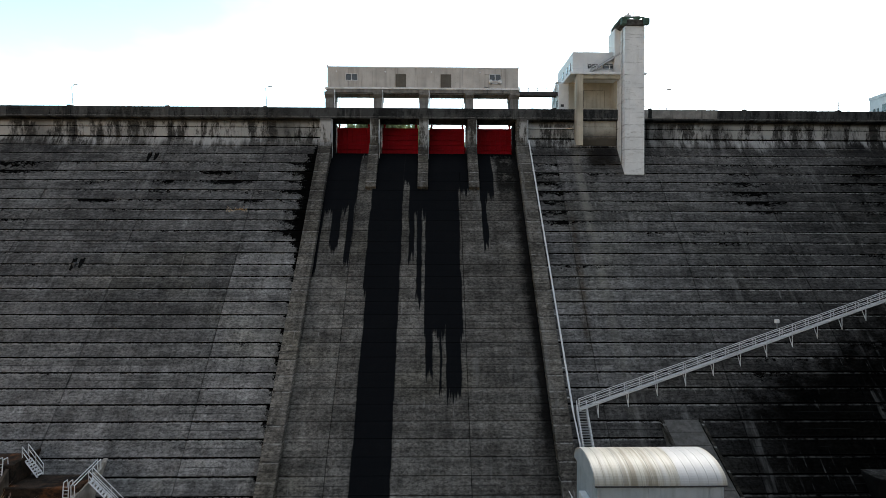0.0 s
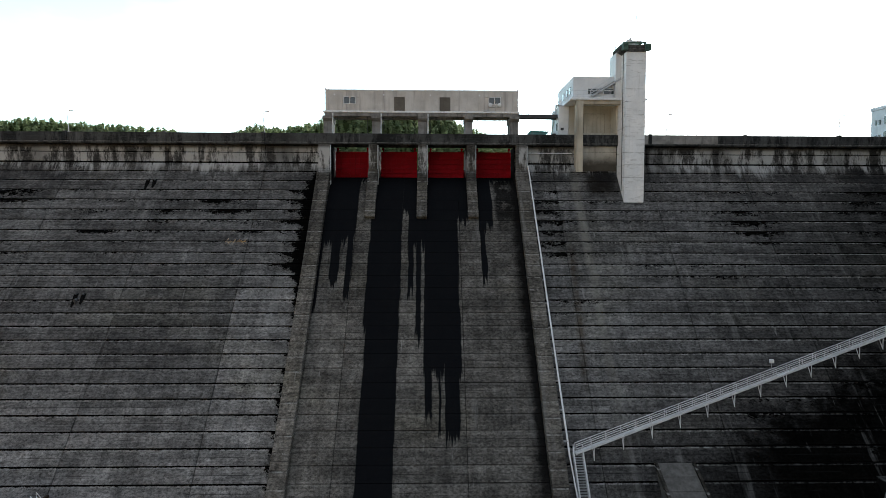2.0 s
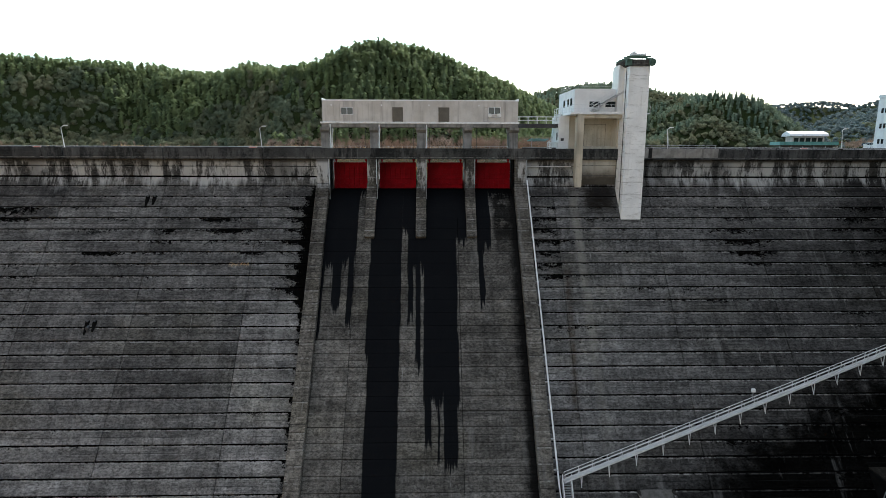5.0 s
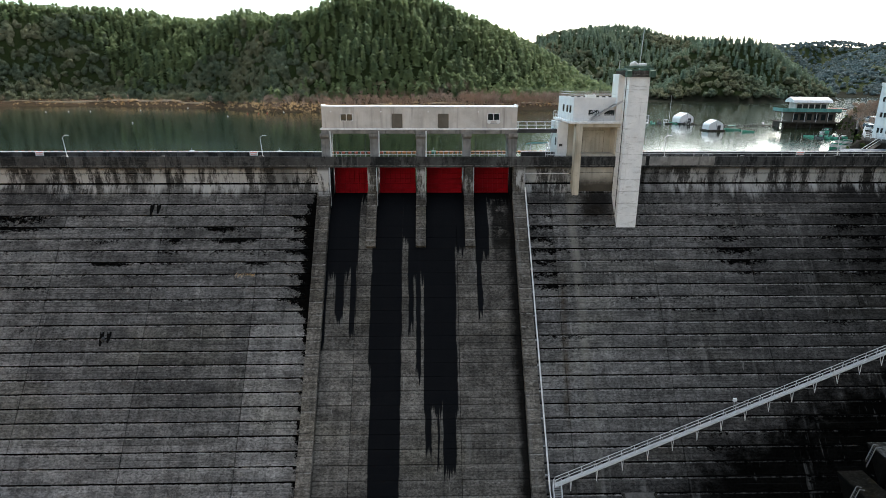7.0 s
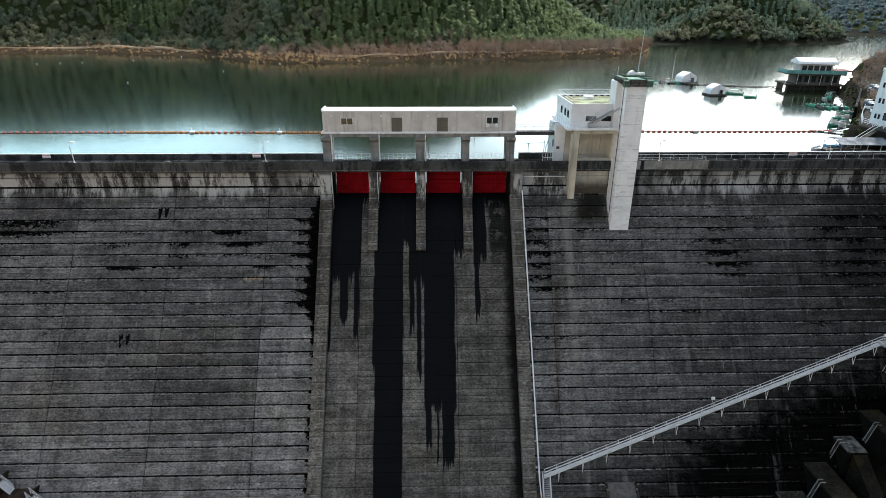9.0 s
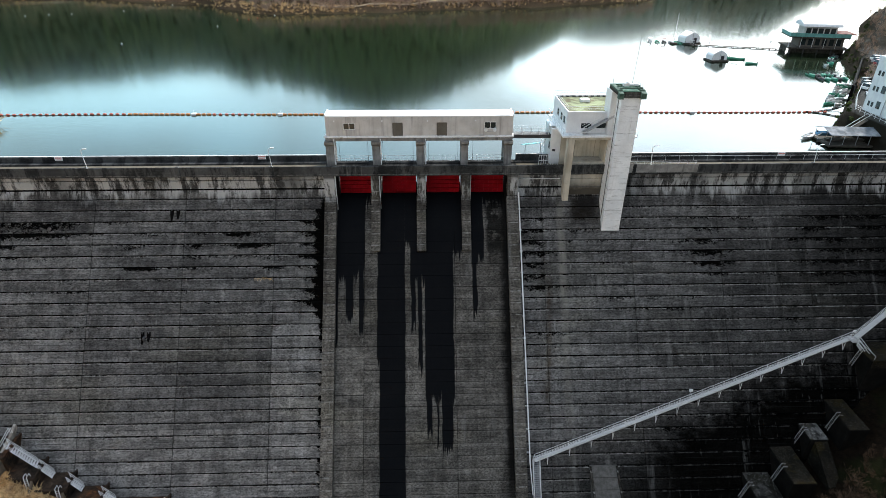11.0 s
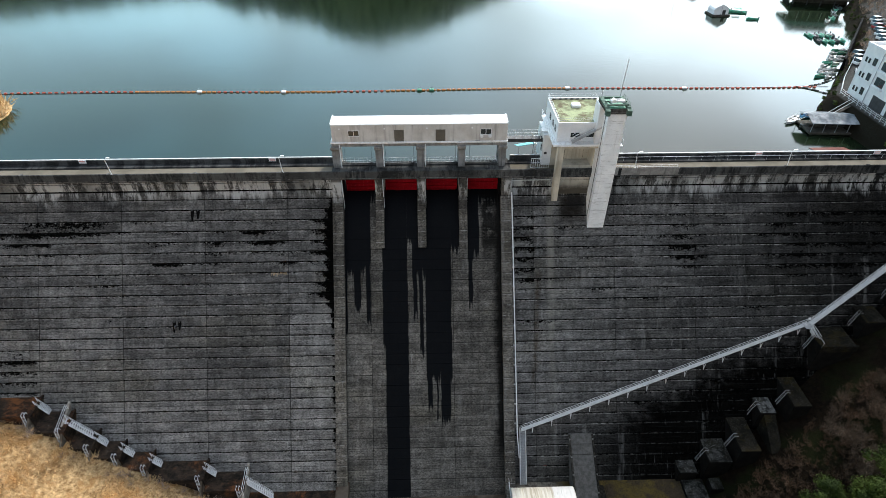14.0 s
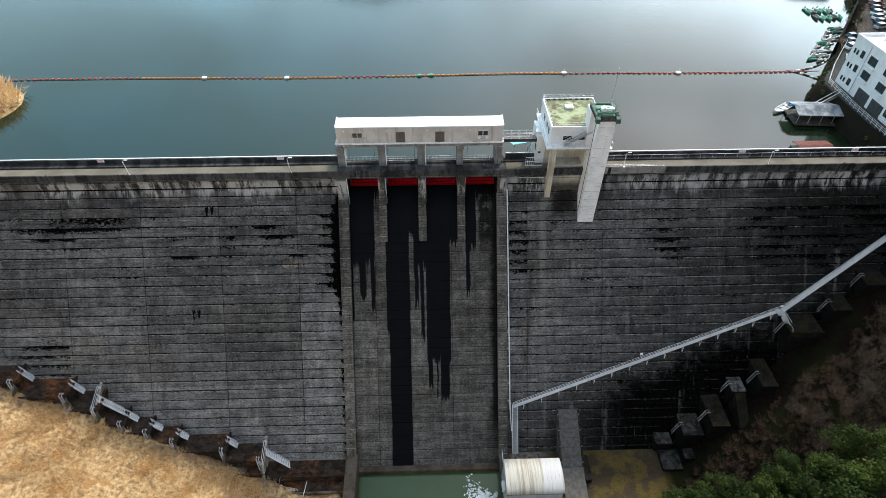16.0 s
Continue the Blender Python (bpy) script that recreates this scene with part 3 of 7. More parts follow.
def smooth(v, a, b):
    t = np.clip((v - a) / (b - a), 0, 1)
    return t * t * (3 - 2 * t)


SHORE_A = ((-700, 330), (-420, 360), (-284, 388), (-229, 405), (-132, 365), (-90, 322), (-60, 322), (0, 338), (47, 350), (84, 362), (125, 380), (150, 402), (175, 470), (210, 900))
RIDGE_A = ((-700, 116), (-300, 113), (-230, 110), (-165, 102), (-135, 106), (-105, 99), (-80, 102), (-58, 111), (-35, 118), (-10, 117), (15, 108), (50, 92), (75, 82), (110, 66), (140, 54), (170, 46))
# hills beyond the inlet: line of the crest, depth of the front and back slopes, heights along x
HILLS = ((535, 62, 60, ((180, 46), (212, 52), (228, 60), (245, 71), (264, 77), (289, 66), (306, 55), (319, 46))),
         (618, 92, 90, ((225, 60), (247, 78), (272, 91), (289, 96), (305, 100), (325, 100), (346, 95), (364, 84), (383, 70), (402, 52), (420, 44))),
         (720, 185, 130, ((60, 100), (131, 109), (169, 116), (199, 121), (230, 122), (261, 118), (292, 110), (335, 104), (380, 84), (420, 46))),
         (1010, 190, 120, ((400, 46), (470, 108), (548, 122), (580, 125), (606, 114), (644, 86), (690, 46))),
         (1210, 180, 120, ((760, 46), (832, 94), (866, 118), (934, 144), (1100, 150))),
         (1420, 200, 150, ((700, 124), (849, 150), (916, 155), (984, 160), (1039, 150), (1086, 145), (1300, 125))),
         (810, 170, 110, ((470, 46), (514, 59), (539, 70), (572, 78), (604, 75), (680, 74))))
RIGHT_D = ((60, 94), (97, 90.5), (121, 89.0), (130, 97.5), (140, 105), (148, 112.5), (165, 125), (175, 131), (190, 138), (205, 147), (230, 170), (280, 205), (350, 270), (430, 345), (500, 420), (560, 480), (700, 560), (1700, 900))


BENCH_FRONT = ((-102, 67.4), (-92, 65.6), (-83, 63.9), (-74, 62.0), (-67, 60.2), (-61.6, 58.7), (-57, 57.8), (-52, 56.5), (-45, 55.1), (-37, 52.2), (-25, 49.4))


def ripple(x, y, s):
    return np.sin(x / s + 1.3 * np.sin(y / s * 0.7)) * np.cos(y / s * 1.1 + 0.8 * np.sin(x / s * 0.6 + 2))


def ground_z(x, y):
    """Height of the ground at x, y (arrays)."""
    x, y = np.asarray(x, float), np.asarray(y, float)
    up = np.full(np.broadcast(x, y).shape, 38.0)
    # wooded hill across the lake, with a bench along the water
    d = y - ramp(x, SHORE_A) + 3 * ripple(x, y, 9)
    h = ramp(x, RIDGE_A) - LAKE
    a = LAKE + np.where(d < 0, d * 0.5, np.minimum(d * 0.45, 4.0) + np.maximum(d - 14, 0) * 0.0)
    a = a + np.maximum(h - 4, 0) * smooth(d, 14, 78) - np.maximum(d - 95, 0) * 0.25 + smooth(d, 20, 60) * 3.0 * ripple(x, y, 26)
    up = np.maximum(up, a)
    for crest, front, back, ridge in HILLS:
        h = ramp(x, ridge) - LAKE
        yc = crest + 9 * np.sin(x / 31.0) + 4 * np.sin(x / 11.0)
        rise = np.where(y < yc, smooth(y, yc - front, yc), 1 - 0.8 * smooth(y, yc, yc + back))
        b = LAKE - 4 + (h + 4) * rise + rise * smooth(h, 6, 30) * 3.0 * ripple(x, y, 24)
        up = np.maximum(up, np.where(h > 0.2, b, 38.0))
    # right bank: wall, yard, then the hill
    d = x - ramp(y, RIGHT_D)
    c = LAKE + np.clip(d * 2.4, -8, 4.8) + np.maximum(d - np.where(y > 200, 14, 42), 0) * 0.5
    c = np.minimum(c, 118 + 6 * ripple(x, y, 40)) + smooth(d, 50, 90) * 3 * ripple(x, y, 24)
    up = np.maximum(up, c)
    # dry headland above the dam on the far left
    r = np.hypot((x + 110) / 1.25, y - 122)
    up = np.maximum(up, LAKE + 8.5 * (1 - smooth(r, 3, 21)) - 4.2)
    d = -x - (118 + 0.92 * (y - 100))
    up = np.maximum(up, np.where(y < 420, LAKE + np.clip(d * 0.5, -8, 40), 38))
    # below the dam
    left = ramp(x, ((-160, 54), (-125, 50), (-102, 24.8), (-92, 22.4), (-83, 20.1), (-75, 17.9), (-67, 15.5), (-61.6, 12.8), (-57, 11.3), (-52, 9.7), (-45, 8.2), (-39.5, 6.0), (-36, 4.4), (-25, 2.0), (0, 2.0)))
    # the right slope goes on unseen beyond 95 m, raised to block sky
    right = 4.6 + np.maximum(x - 50, 0) * 0.72 + np.maximum(x - 95, 0) * 0.2
    left = left - np.where(x < -20, 3.0 * smooth(y, ramp(x, BENCH_FRONT) + 0.3, ramp(x, BENCH_FRONT) + 2.0), 0.0)
    dn = np.where(x < 0, left, right)
    dn = np.where((x > -18.4) & (x < 14.5), -3.0, dn)
    dn = dn + np.where(x < -24, 0.5 * ripple(x, y, 3.1) + 1.0 * smooth(-y, -50, -30), 0)
    dn = np.minimum(dn, np.where(x > 0, np.where(y > 78, 51.0, 120.0), 54.0))
    mixed = np.where(y < 90, dn, up)
    return np.where((np.abs(x) > 140) & (y < 120) & (x > 0), np.maximum(dn, up), mixed)


def grid_lines(spans):
    out = []
    for a, b, s in spans:
        out += list(np.arange(a, b, s))
    return np.array(out + [spans[-1][1]])


gx = grid_lines(((-2600, -600, 200), (-600, -140, 10), (-140, -18.6, 1.8), (-18.6, -18.2, 0.4), (-18.2, 14.4, 4), (14.4, 14.7, 0.3), (14.7, 130, 1.8), (130, 460, 6), (460, 900, 30), (900, 2600, 170)))
gy = grid_lines(((-700, -60, 80), (-60, 20, 5), (20, 84, 1.6), (84, 89.9, 2), (89.9, 90.1, 0.2), (90.1, 300, 3), (300, 620, 5), (620, 1200, 30), (1200, 2600, 60)))
GX, GY = np.meshgrid(gx, gy)
GZ = ground_z(GX, GY)
nx, ny = len(gx), len(gy)
idx = np.arange(nx * ny).reshape(ny, nx)
quads = np.stack([idx[:-1, :-1], idx[:-1, 1:], idx[1:, 1:], idx[1:, :-1]], -1).reshape(-1, 4)


def ground_material():
    k = Nodes("ground_cover")
    p = k.where(True)
    xyz = k.n.new("ShaderNodeSeparateXYZ")
    k.link(p, xyz.inputs[0])
    x, y, z = xyz.outputs
    n1 = k.noise(p, size=0.12, detail=6)
    n2 = k.noise(p, size=1.3, detail=6, rough=0.7)
    n3 = k.noise(p, size=6.0, detail=4, rough=0.7)
    straw = k.mix(k.step(n2, 0.35, 0.68), (0.24, 0.145, 0.065), (0.72, 0.51, 0.27))
    straw = k.mix(k.step(k.noise(p, size=0.30, detail=6, rough=0.65), 0.50, 0.62, 0, 0.75), straw, (0.40, 0.225, 0.09))
    straw = k.mix(k.step(n3, 0.52, 0.72, 0, 0.6), straw, (0.14, 0.085, 0.04))
    # soil is near black: the right slope's deep shade is in its colour
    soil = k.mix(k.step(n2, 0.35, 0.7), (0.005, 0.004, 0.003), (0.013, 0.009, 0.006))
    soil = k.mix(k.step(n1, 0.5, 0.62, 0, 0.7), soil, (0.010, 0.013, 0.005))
    moss = k.mix(k.step(k.noise(p, size=0.35, detail=6, rough=0.65), 0.42, 0.58), (0.105, 0.078, 0.026), (0.058, 0.045, 0.030))
    moss = k.mix(k.step(n3, 0.45, 0.7, 0, 0.7), moss, (0.016, 0.013, 0.009))
    moss = k.mix(k.step(n2, 0.56, 0.72, 0, 0.6), moss, (0.10, 0.085, 0.06))
    yard = k.mix(k.step(n2, 0.4, 0.7), (0.055, 0.053, 0.05), (0.085, 0.082, 0.075))
    forest = k.mix(k.step(n2, 0.4, 0.7), (0.018, 0.030, 0.010), (0.045, 0.050, 0.020))
    bank = k.mix(k.step(n2, 0.35, 0.7), (0.04, 0.03, 0.02), (0.12, 0.082, 0.05))
    bank = k.mix(k.math("MULTIPLY", k.step(x, 80, 86), k.step(y, 330, 300)), bank, (0.016, 0.014, 0.010))
    bank = k.mix(k.step(y, 425, 445), bank, (0.014, 0.015, 0.009))
    up = k.mix(k.step(z, 51.5, 53.5), bank, forest)
    up = k.mix(k.math("MULTIPLY", k.math("MULTIPLY", k.step(x, 88, 90), k.step(y, 200, 185)), k.math("MULTIPLY", k.step(z, 50.9, 51.3), k.step(z, 51.9, 51.6))), up, yard)
    up = k.mix(k.math("MULTIPLY", k.step(x, -60, -80), k.step(y, 260, 240)), up, straw)
    rubble = k.mix(k.step(n2, 0.35, 0.65), (0.075, 0.066, 0.054), (0.24, 0.215, 0.18))
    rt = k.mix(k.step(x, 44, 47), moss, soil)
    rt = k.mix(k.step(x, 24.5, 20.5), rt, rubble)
    dn = k.mix(k.step(x, -10, 10), straw, rt)
    col = k.mix(k.step(y, 89, 90), dn, up)
    k.bump(k.math("ADD", n2, n3), 0.8, 0.3)
    return k.done(col, 0.95, 0.0, 0.03)


M_GROUND = ground_material()
g_me = bpy.data.meshes.new("ground")
g_me.from_pydata(np.stack([GX, GY, GZ], -1).reshape(-1, 3).tolist(), [], quads.tolist())
g_me.polygons.foreach_set("use_smooth", [True] * len(g_me.polygons))
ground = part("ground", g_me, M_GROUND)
tagged(ground, "valley ground of dry grass, soil and wooded hillsides", "ground", kind="structure")

lake = part("water", Geo().add([(-900, 92.7, LAKE), (1500, 92.7, LAKE), (1500, 1700, LAKE), (-900, 1700, LAKE)], [(0, 1, 2, 3)]), M_LAKE, fix=False)
tagged(lake, "calm grey-green reservoir water mirroring hills and sky", "water", kind="structure")
pool = part("water", Geo().add([(-15.6, -60, 1.7), (13.4, -60, 1.7), (13.4, 56, 1.7), (-15.6, 56, 1.7)], [(0, 1, 2, 3)]), M_POOL, fix=False)
tagged(pool, "green stilling pool water below the spillway", "water", kind="structure")

# ---- dam ----
S = 0.78                       # metres back for each metre up
TOPZ = 45.9                    # where the slope meets the upright crest band


def face_y(z):
    return 84.2 + S * (z - 41.2)


BACK = 92.5
slope_len = math.hypot(1, S)
JOINTS = [-10.8 + 14.85 * i for i in range(-9, 10)]


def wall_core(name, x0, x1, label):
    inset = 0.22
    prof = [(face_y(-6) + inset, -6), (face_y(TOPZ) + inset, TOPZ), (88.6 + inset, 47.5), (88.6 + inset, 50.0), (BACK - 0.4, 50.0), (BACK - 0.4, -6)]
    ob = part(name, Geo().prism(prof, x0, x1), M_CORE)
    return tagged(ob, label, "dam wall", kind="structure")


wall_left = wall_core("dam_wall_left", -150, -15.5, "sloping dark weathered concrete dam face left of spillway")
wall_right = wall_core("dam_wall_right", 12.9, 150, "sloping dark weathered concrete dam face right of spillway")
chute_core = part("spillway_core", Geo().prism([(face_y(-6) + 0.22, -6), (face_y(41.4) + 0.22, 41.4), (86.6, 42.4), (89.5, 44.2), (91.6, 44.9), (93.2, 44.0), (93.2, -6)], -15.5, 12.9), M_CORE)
tagged(chute_core, "concrete spillway chute streaked with black water tracks", "spillway", kind="structure")

panel_meshes = {}


def panel_mesh(w, height, material):
    key = (round(w, 2), round(height, 2), material.name)
    if key not in panel_meshes:
        gap = 0.055 if material is M_FACE else 0.006
        g = Geo().box(-w / 2 + 0.02, w / 2 - 0.02, 0, 0.3, gap, height - gap, ch=0.03)
        panel_meshes[key] = g.mesh("panel")
    return panel_meshes[key]


rng = random.Random(4)
lean = math.degrees(math.atan(S))


def panel(parent, material, x0, x1, z0, z1, upright_y=None):
    w = x1 - x0
    proud = rng.uniform(-0.035, 0.035)
    if upright_y is None:
        me = panel_mesh(w, (z1 - z0) * slope_len, material)
        m = pose((x0 + x1) / 2, face_y(z0) - proud, z0, -lean, 0, 0)
    else:
        me = panel_mesh(w, z1 - z0, material)
        m = pose((x0 + x1) / 2, upright_y - proud, z0)
    ob = part("panel", me, material, parent)
    ob.matrix_basis = m
    return ob


LIFTS = [0.97 + 1.5 * i for i in range(-2, 31)]


def lay_panels(parent, material, spans, low):
    for x0, x1 in spans:
        xm = (x0 + x1) / 2
        for z0 in LIFTS:
            z1 = min(z0 + 1.5, TOPZ)
            if z1 < low(x0) and z1 < low(x1) or z1 - z0 < 0.5:
                continue
            panel(parent, material, x0, x1, z0, z1)
        for z0, z1, yy in ((45.9, 47.42, 88.5), (47.4, 48.9, 88.6), (48.9, 50.02, 88.6)):
            ob = panel(parent, material, x0, x1, z0, z1, yy)
            if yy == 88.5:
                ob.matrix_basis = pose(xm, 87.9, z0, -25)


def left_low(x):
    return 3.0 + max(-24 - x, 0) * 0.25 - 1.0


def right_low(x):
    return 3.5 + max(x - 44, 0) * 0.6 - 1.0


left_spans = [(a, b) for a, b in zip(JOINTS, JOINTS[1:]) if -116 < a < -30] + [(-25.65, -17.45)]
right_spans = [(14.85, 18.9)] + [(a, b) for a, b in zip(JOINTS, JOINTS[1:]) if 18 < a < 100]
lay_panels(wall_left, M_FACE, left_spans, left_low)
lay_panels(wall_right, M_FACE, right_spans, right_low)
for x0, x1 in ((-15.45, -10.8), (-10.8, 4.05), (4.05, 12.95)):
    for z0 in LIFTS:
        if z0 < 41 and z0 > -0.7:
            panel(chute_core, M_CHUTE, x0, x1, z0, z0 + 1.5)
OGEE = [(91.6 - 7.24 * (1 - i / 14), 45.32 - 0.1 * (7.24 * (1 - i / 14)) ** 1.85) for i in range(15)]
part("ogee_crest", Geo().prism(OGEE + [(93.0, 45.0), (93.0, 40.0), (85.5, 40.0)], -15.45, 12.95), M_CHUTE, chute_core)

# training walls and piers, in blocks two lifts long
def ribbed_wall(name, x0, x1, proud, z_low, z_high, label):
    ob = part(name, Geo().prism([(face_y(z_low) - proud + 0.06, z_low), (face_y(z_high) - proud + 0.06, z_high), (face_y(z_high) + 1.2, z_high), (face_y(z_low) + 1.2, z_low)], x0 + 0.05, x1 - 0.05), M_CORE)
    tagged(ob, label, "wall", kind="structure")
    z = z_low
    while z < z_high - 0.3:
        z1 = min(z + 3.0, z_high)
        h = (z1 - z) * slope_len
        g = Geo().box(x0, x1, 0, proud * 0.79 + 0.5, 0.012, h - 0.012, ch=0.05)
        b = part("wall_block", g, M_PIER, ob)
        b.matrix_basis = pose(0, face_y(z) - proud, z, -lean)
        z = z1
    return ob


ribbed_wall("training_wall_left", -17.4, -15.45, 1.1, 5.4, 46.4, "sloping grey concrete training wall beside the spillway")
ribbed_wall("training_wall_right", 12.95, 14.8, 1.1, 3.9, 46.4, "sloping grey concrete training wall beside the spillway")
PIERS = ((-9.7, -8.2), (-2.15, -0.62), (5.35, 6.85))
for x0, x1 in PIERS:
    ribbed_wall("spillway_pier", x0, x1, 0.7, 39.0, 46.4, "grey concrete spillway pier between red gates")
for x0, x1 in ((-17.4, -15.45), *PIERS, (12.95, 14.8)):
    g = Geo().box(x0 + 0.1, x1 - 0.1, 87.25, 94.2, 40.5, 50.2, ch=0.06)
    ob = part("gate_pier", g, M_PIER)
    tagged(ob, "upright concrete pier holding the spillway gates", "pier", kind="structure")
    part("gate_slot_rail", Geo().box(x1 - 0.1, x1 + 0.05, 87.5, 87.75, 43.2, 50.0), M_WHITE if x1 < -5 else M_STEEL, ob, "pale steel guide rail")

# basin walls at the foot
basin_l = part("basin_wall_left", Geo().box(-17.5, -15.2, -60, 56.2, -3, 5.5, ch=0.08), M_BASIN)
tagged(basin_l, "rust-stained concrete basin wall beside the pool", "wall", kind="structure")
basin_r = part("basin_wall_right", Geo().box(13.0, 14.2, -60, 56.2, -3, 5.0, ch=0.08), M_PIER)
tagged(basin_r, "grey concrete basin wall beside the pool", "wall", kind="structure")
sill = part("spillway_sill", Geo().box(-15.2, 13.0, 53.2, 55.4, -3, 2.9, ch=0.08), M_BASIN)
tagged(sill, "rust-brown concrete sill at the spillway foot", "spillway", kind="structure")

# ---- crest: deck, beams, parapets ----
deck = part("crest_road", Geo().box(-150, -17.3, 87.55, 91.0, 50.3, 50.7, ch=0.03).box(14.7, 150, 87.55, 91.0, 50.3, 50.7, ch=0.03), M_ROAD)
tagged(deck, "dusty tan concrete road along the dam crest", "road", kind="structure")
bridge = part("spillway_bridge", Geo().box(-17.29, 14.69, 87.55, 91.0, 50.3, 50.7, ch=0.03), M_PARAPET)
tagged(bridge, "dark concrete bridge deck over the spillway gates", "bridge", kind="structure")
kerb = part("crest_kerb", Geo().box(-150, 150, 91.0, 92.15, 50.2, 50.95, ch=0.04), M_PARAPET)
tagged(kerb, "dark concrete kerb along the crest road", "kerb", kind="structure")
beam = part("downstream_parapet", Geo().box(-150, 150, 87.25, 87.52, 50.05, 51.7, ch=0.03), M_PARAPET)
tagged(beam, "dark weathered concrete parapet along the crest", "parapet", kind="structure")
corbel = part("crest_corbel", Geo().box(-150, -17.3, 87.4, 88.9, 50.02, 50.28, ch=0.03).box(14.7, 150, 87.4, 88.9, 50.02, 50.28, ch=0.03).box(-17.3, 14.7, 87.3, 92.3, 50.22, 50.29), M_PARAPET)
tagged(corbel, "dark concrete corbel slab under the crest", "corbel", kind="structure")
upstream = part("upstream_parapet", Geo().box(-150, -17.4, 92.15, 92.5, 40, 51.85, ch=0.03).box(14.8, 150, 92.15, 92.5, 40, 51.85, ch=0.03), M_PARAPET)
tagged(upstream, "dark concrete upstream parapet of the dam", "parapet", kind="structure")
coping = part("coping", Geo().box(-150, -17.4, 92.3, 92.56, 51.854, 51.92, ch=0.015).box(14.8, 150, 92.3, 92.56, 51.854, 51.92, ch=0.015), M_GALV, upstream, "pale painted coping strip")
for jx in JOINTS:
    if -110 < jx < 110 and not -20 < jx < 16:
        ob = part("parapet_post", Geo().box(jx - 0.28, jx + 0.28, 87.12, 87.6, 50.0, 51.85, ch=0.04), M_PARAPET, beam)
part("parapet_patch", Geo().box(32.2, 44.3, 87.2, 87.25, 50.35, 51.72, ch=0.01), M_COLUMN, beam, "paler newer concrete stretch of parapet")

# ---- gates ----
GATES = ((-15.35, -9.8), (-8.1, -2.25), (-0.52, 5.25), (6.95, 12.85))
for gi, (x0, x1) in enumerate(GATES):
    gate = thing("spillway_gate", "closed red-painted steel spillway gate with ribs", "gate", ((x0 + x1) / 2, 91.4, 45.3), "spillway gates")
    w = (x1 - x0) / 2 - 0.05
    part("skin_plate", Geo().box(-w, w, 0.12, 0.2, 0.0, 4.16), M_RED, gate)
    for zz in (0.05, 0.72, 1.45, 2.2, 3.0, 4.0):
        part("horizontal_rib", Geo().box(-w, w, -0.14, 0.12, zz, zz + 0.12, ch=0.015), M_RED, gate)
    n = 7
    for i in range(n + 1):
        xx = -w + (2 * w - 0.12) * i / n
        part("vertical_rib", Geo().box(xx, xx + 0.1, -0.1, 0.12, 0.1, 4.05, ch=0.012), M_RED, gate)
    for sx in (-1, 1):
        part("hoist_eye", Geo().box(sx * (w - 0.35) - 0.12, sx * (w - 0.35) + 0.12, -0.1, 0.14, 4.14, 4.5, ch=0.05).tube((sx * (w - 0.35), -0.14, 4.55), (sx * (w - 0.35), 0.18, 4.55), 0.2, 10), M_RED, gate)
        part("hoist_rope", Geo().tube((sx * (w - 0.35), 0.02, 4.6), (sx * (w - 0.35), 0.02, 9.7), 0.028, 5), M_DARK, gate)

# ---- gate house over the spillway ----
gh = thing("gate_house", "long pale grey panelled gate house with white roof on concrete columns", "building", (0, 0, 0))
gx0, gx1, gy0, gy1, gz0, gz1 = -16.75, 13.75, 90.5, 93.9, 55.75, 59.0
npan = 34
pw = (gx1 - gx0) / npan
holes = ((-5.9, -4.25, 55.75, 57.95), (1.3, 3.0, 55.75, 57.95), (-13.85, -12.0, 56.85, 57.9), (9.1, 10.95, 56.95, 58.0))
body = part("wall", Geo().box(gx0 + 0.1, gx1 - 0.1, gy0 + 0.12, gy1, gz0, gz1 - 0.12), M_GH, gh)
for i in range(npan):
    a, b = gx0 + i * pw, gx0 + (i + 1) * pw
    spans = [(gz0, gz1)]
    for hx0, hx1, hz0, hz1 in holes:
        if a < hx1 - 0.05 and b > hx0 + 0.05:
            spans = [q for q in ((gz0, hz0), (hz1, gz1)) if q[1] - q[0] > 0.1]
    for z0, z1 in spans:
        part("panel", Geo().box(a + 0.006, b - 0.006, gy0 + rng.uniform(-0.008, 0.008), gy0 + 0.15, z0, z1, ch=0.008), M_GH, body)
part("roof", Geo().box(gx0 - 0.05, gx1 + 0.05, gy0 - 0.04, gy1 + 0.05, gz1 - 0.1, gz1 + 0.08, ch=0.02), M_ROOF, gh, "white membrane roof")
for xx in (gx0 - 0.06, gx1 - 0.1):
    part("roof_upstand", Geo().box(xx, xx + 0.16, gy0 - 0.05, gy1 + 0.06, gz1 + 0.085, gz1 + 0.3, ch=0.02), M_ROOF, gh)
for hx0, hx1, hz0, hz1 in holes[:2]:
    d = part("door", Geo().box(hx0, hx1, gy0 + 0.02, gy0 + 0.1, hz0, hz1, ch=0.01), M_DOOR, gh, "brown steel shutter door")
    for i in range(9):
        zz = hz0 + 0.1 + i * 0.23
        part("slat", Geo().box(hx0 + 0.04, hx1 - 0.04, gy0, gy0 + 0.02, zz, zz + 0.19), M_DOOR, d)
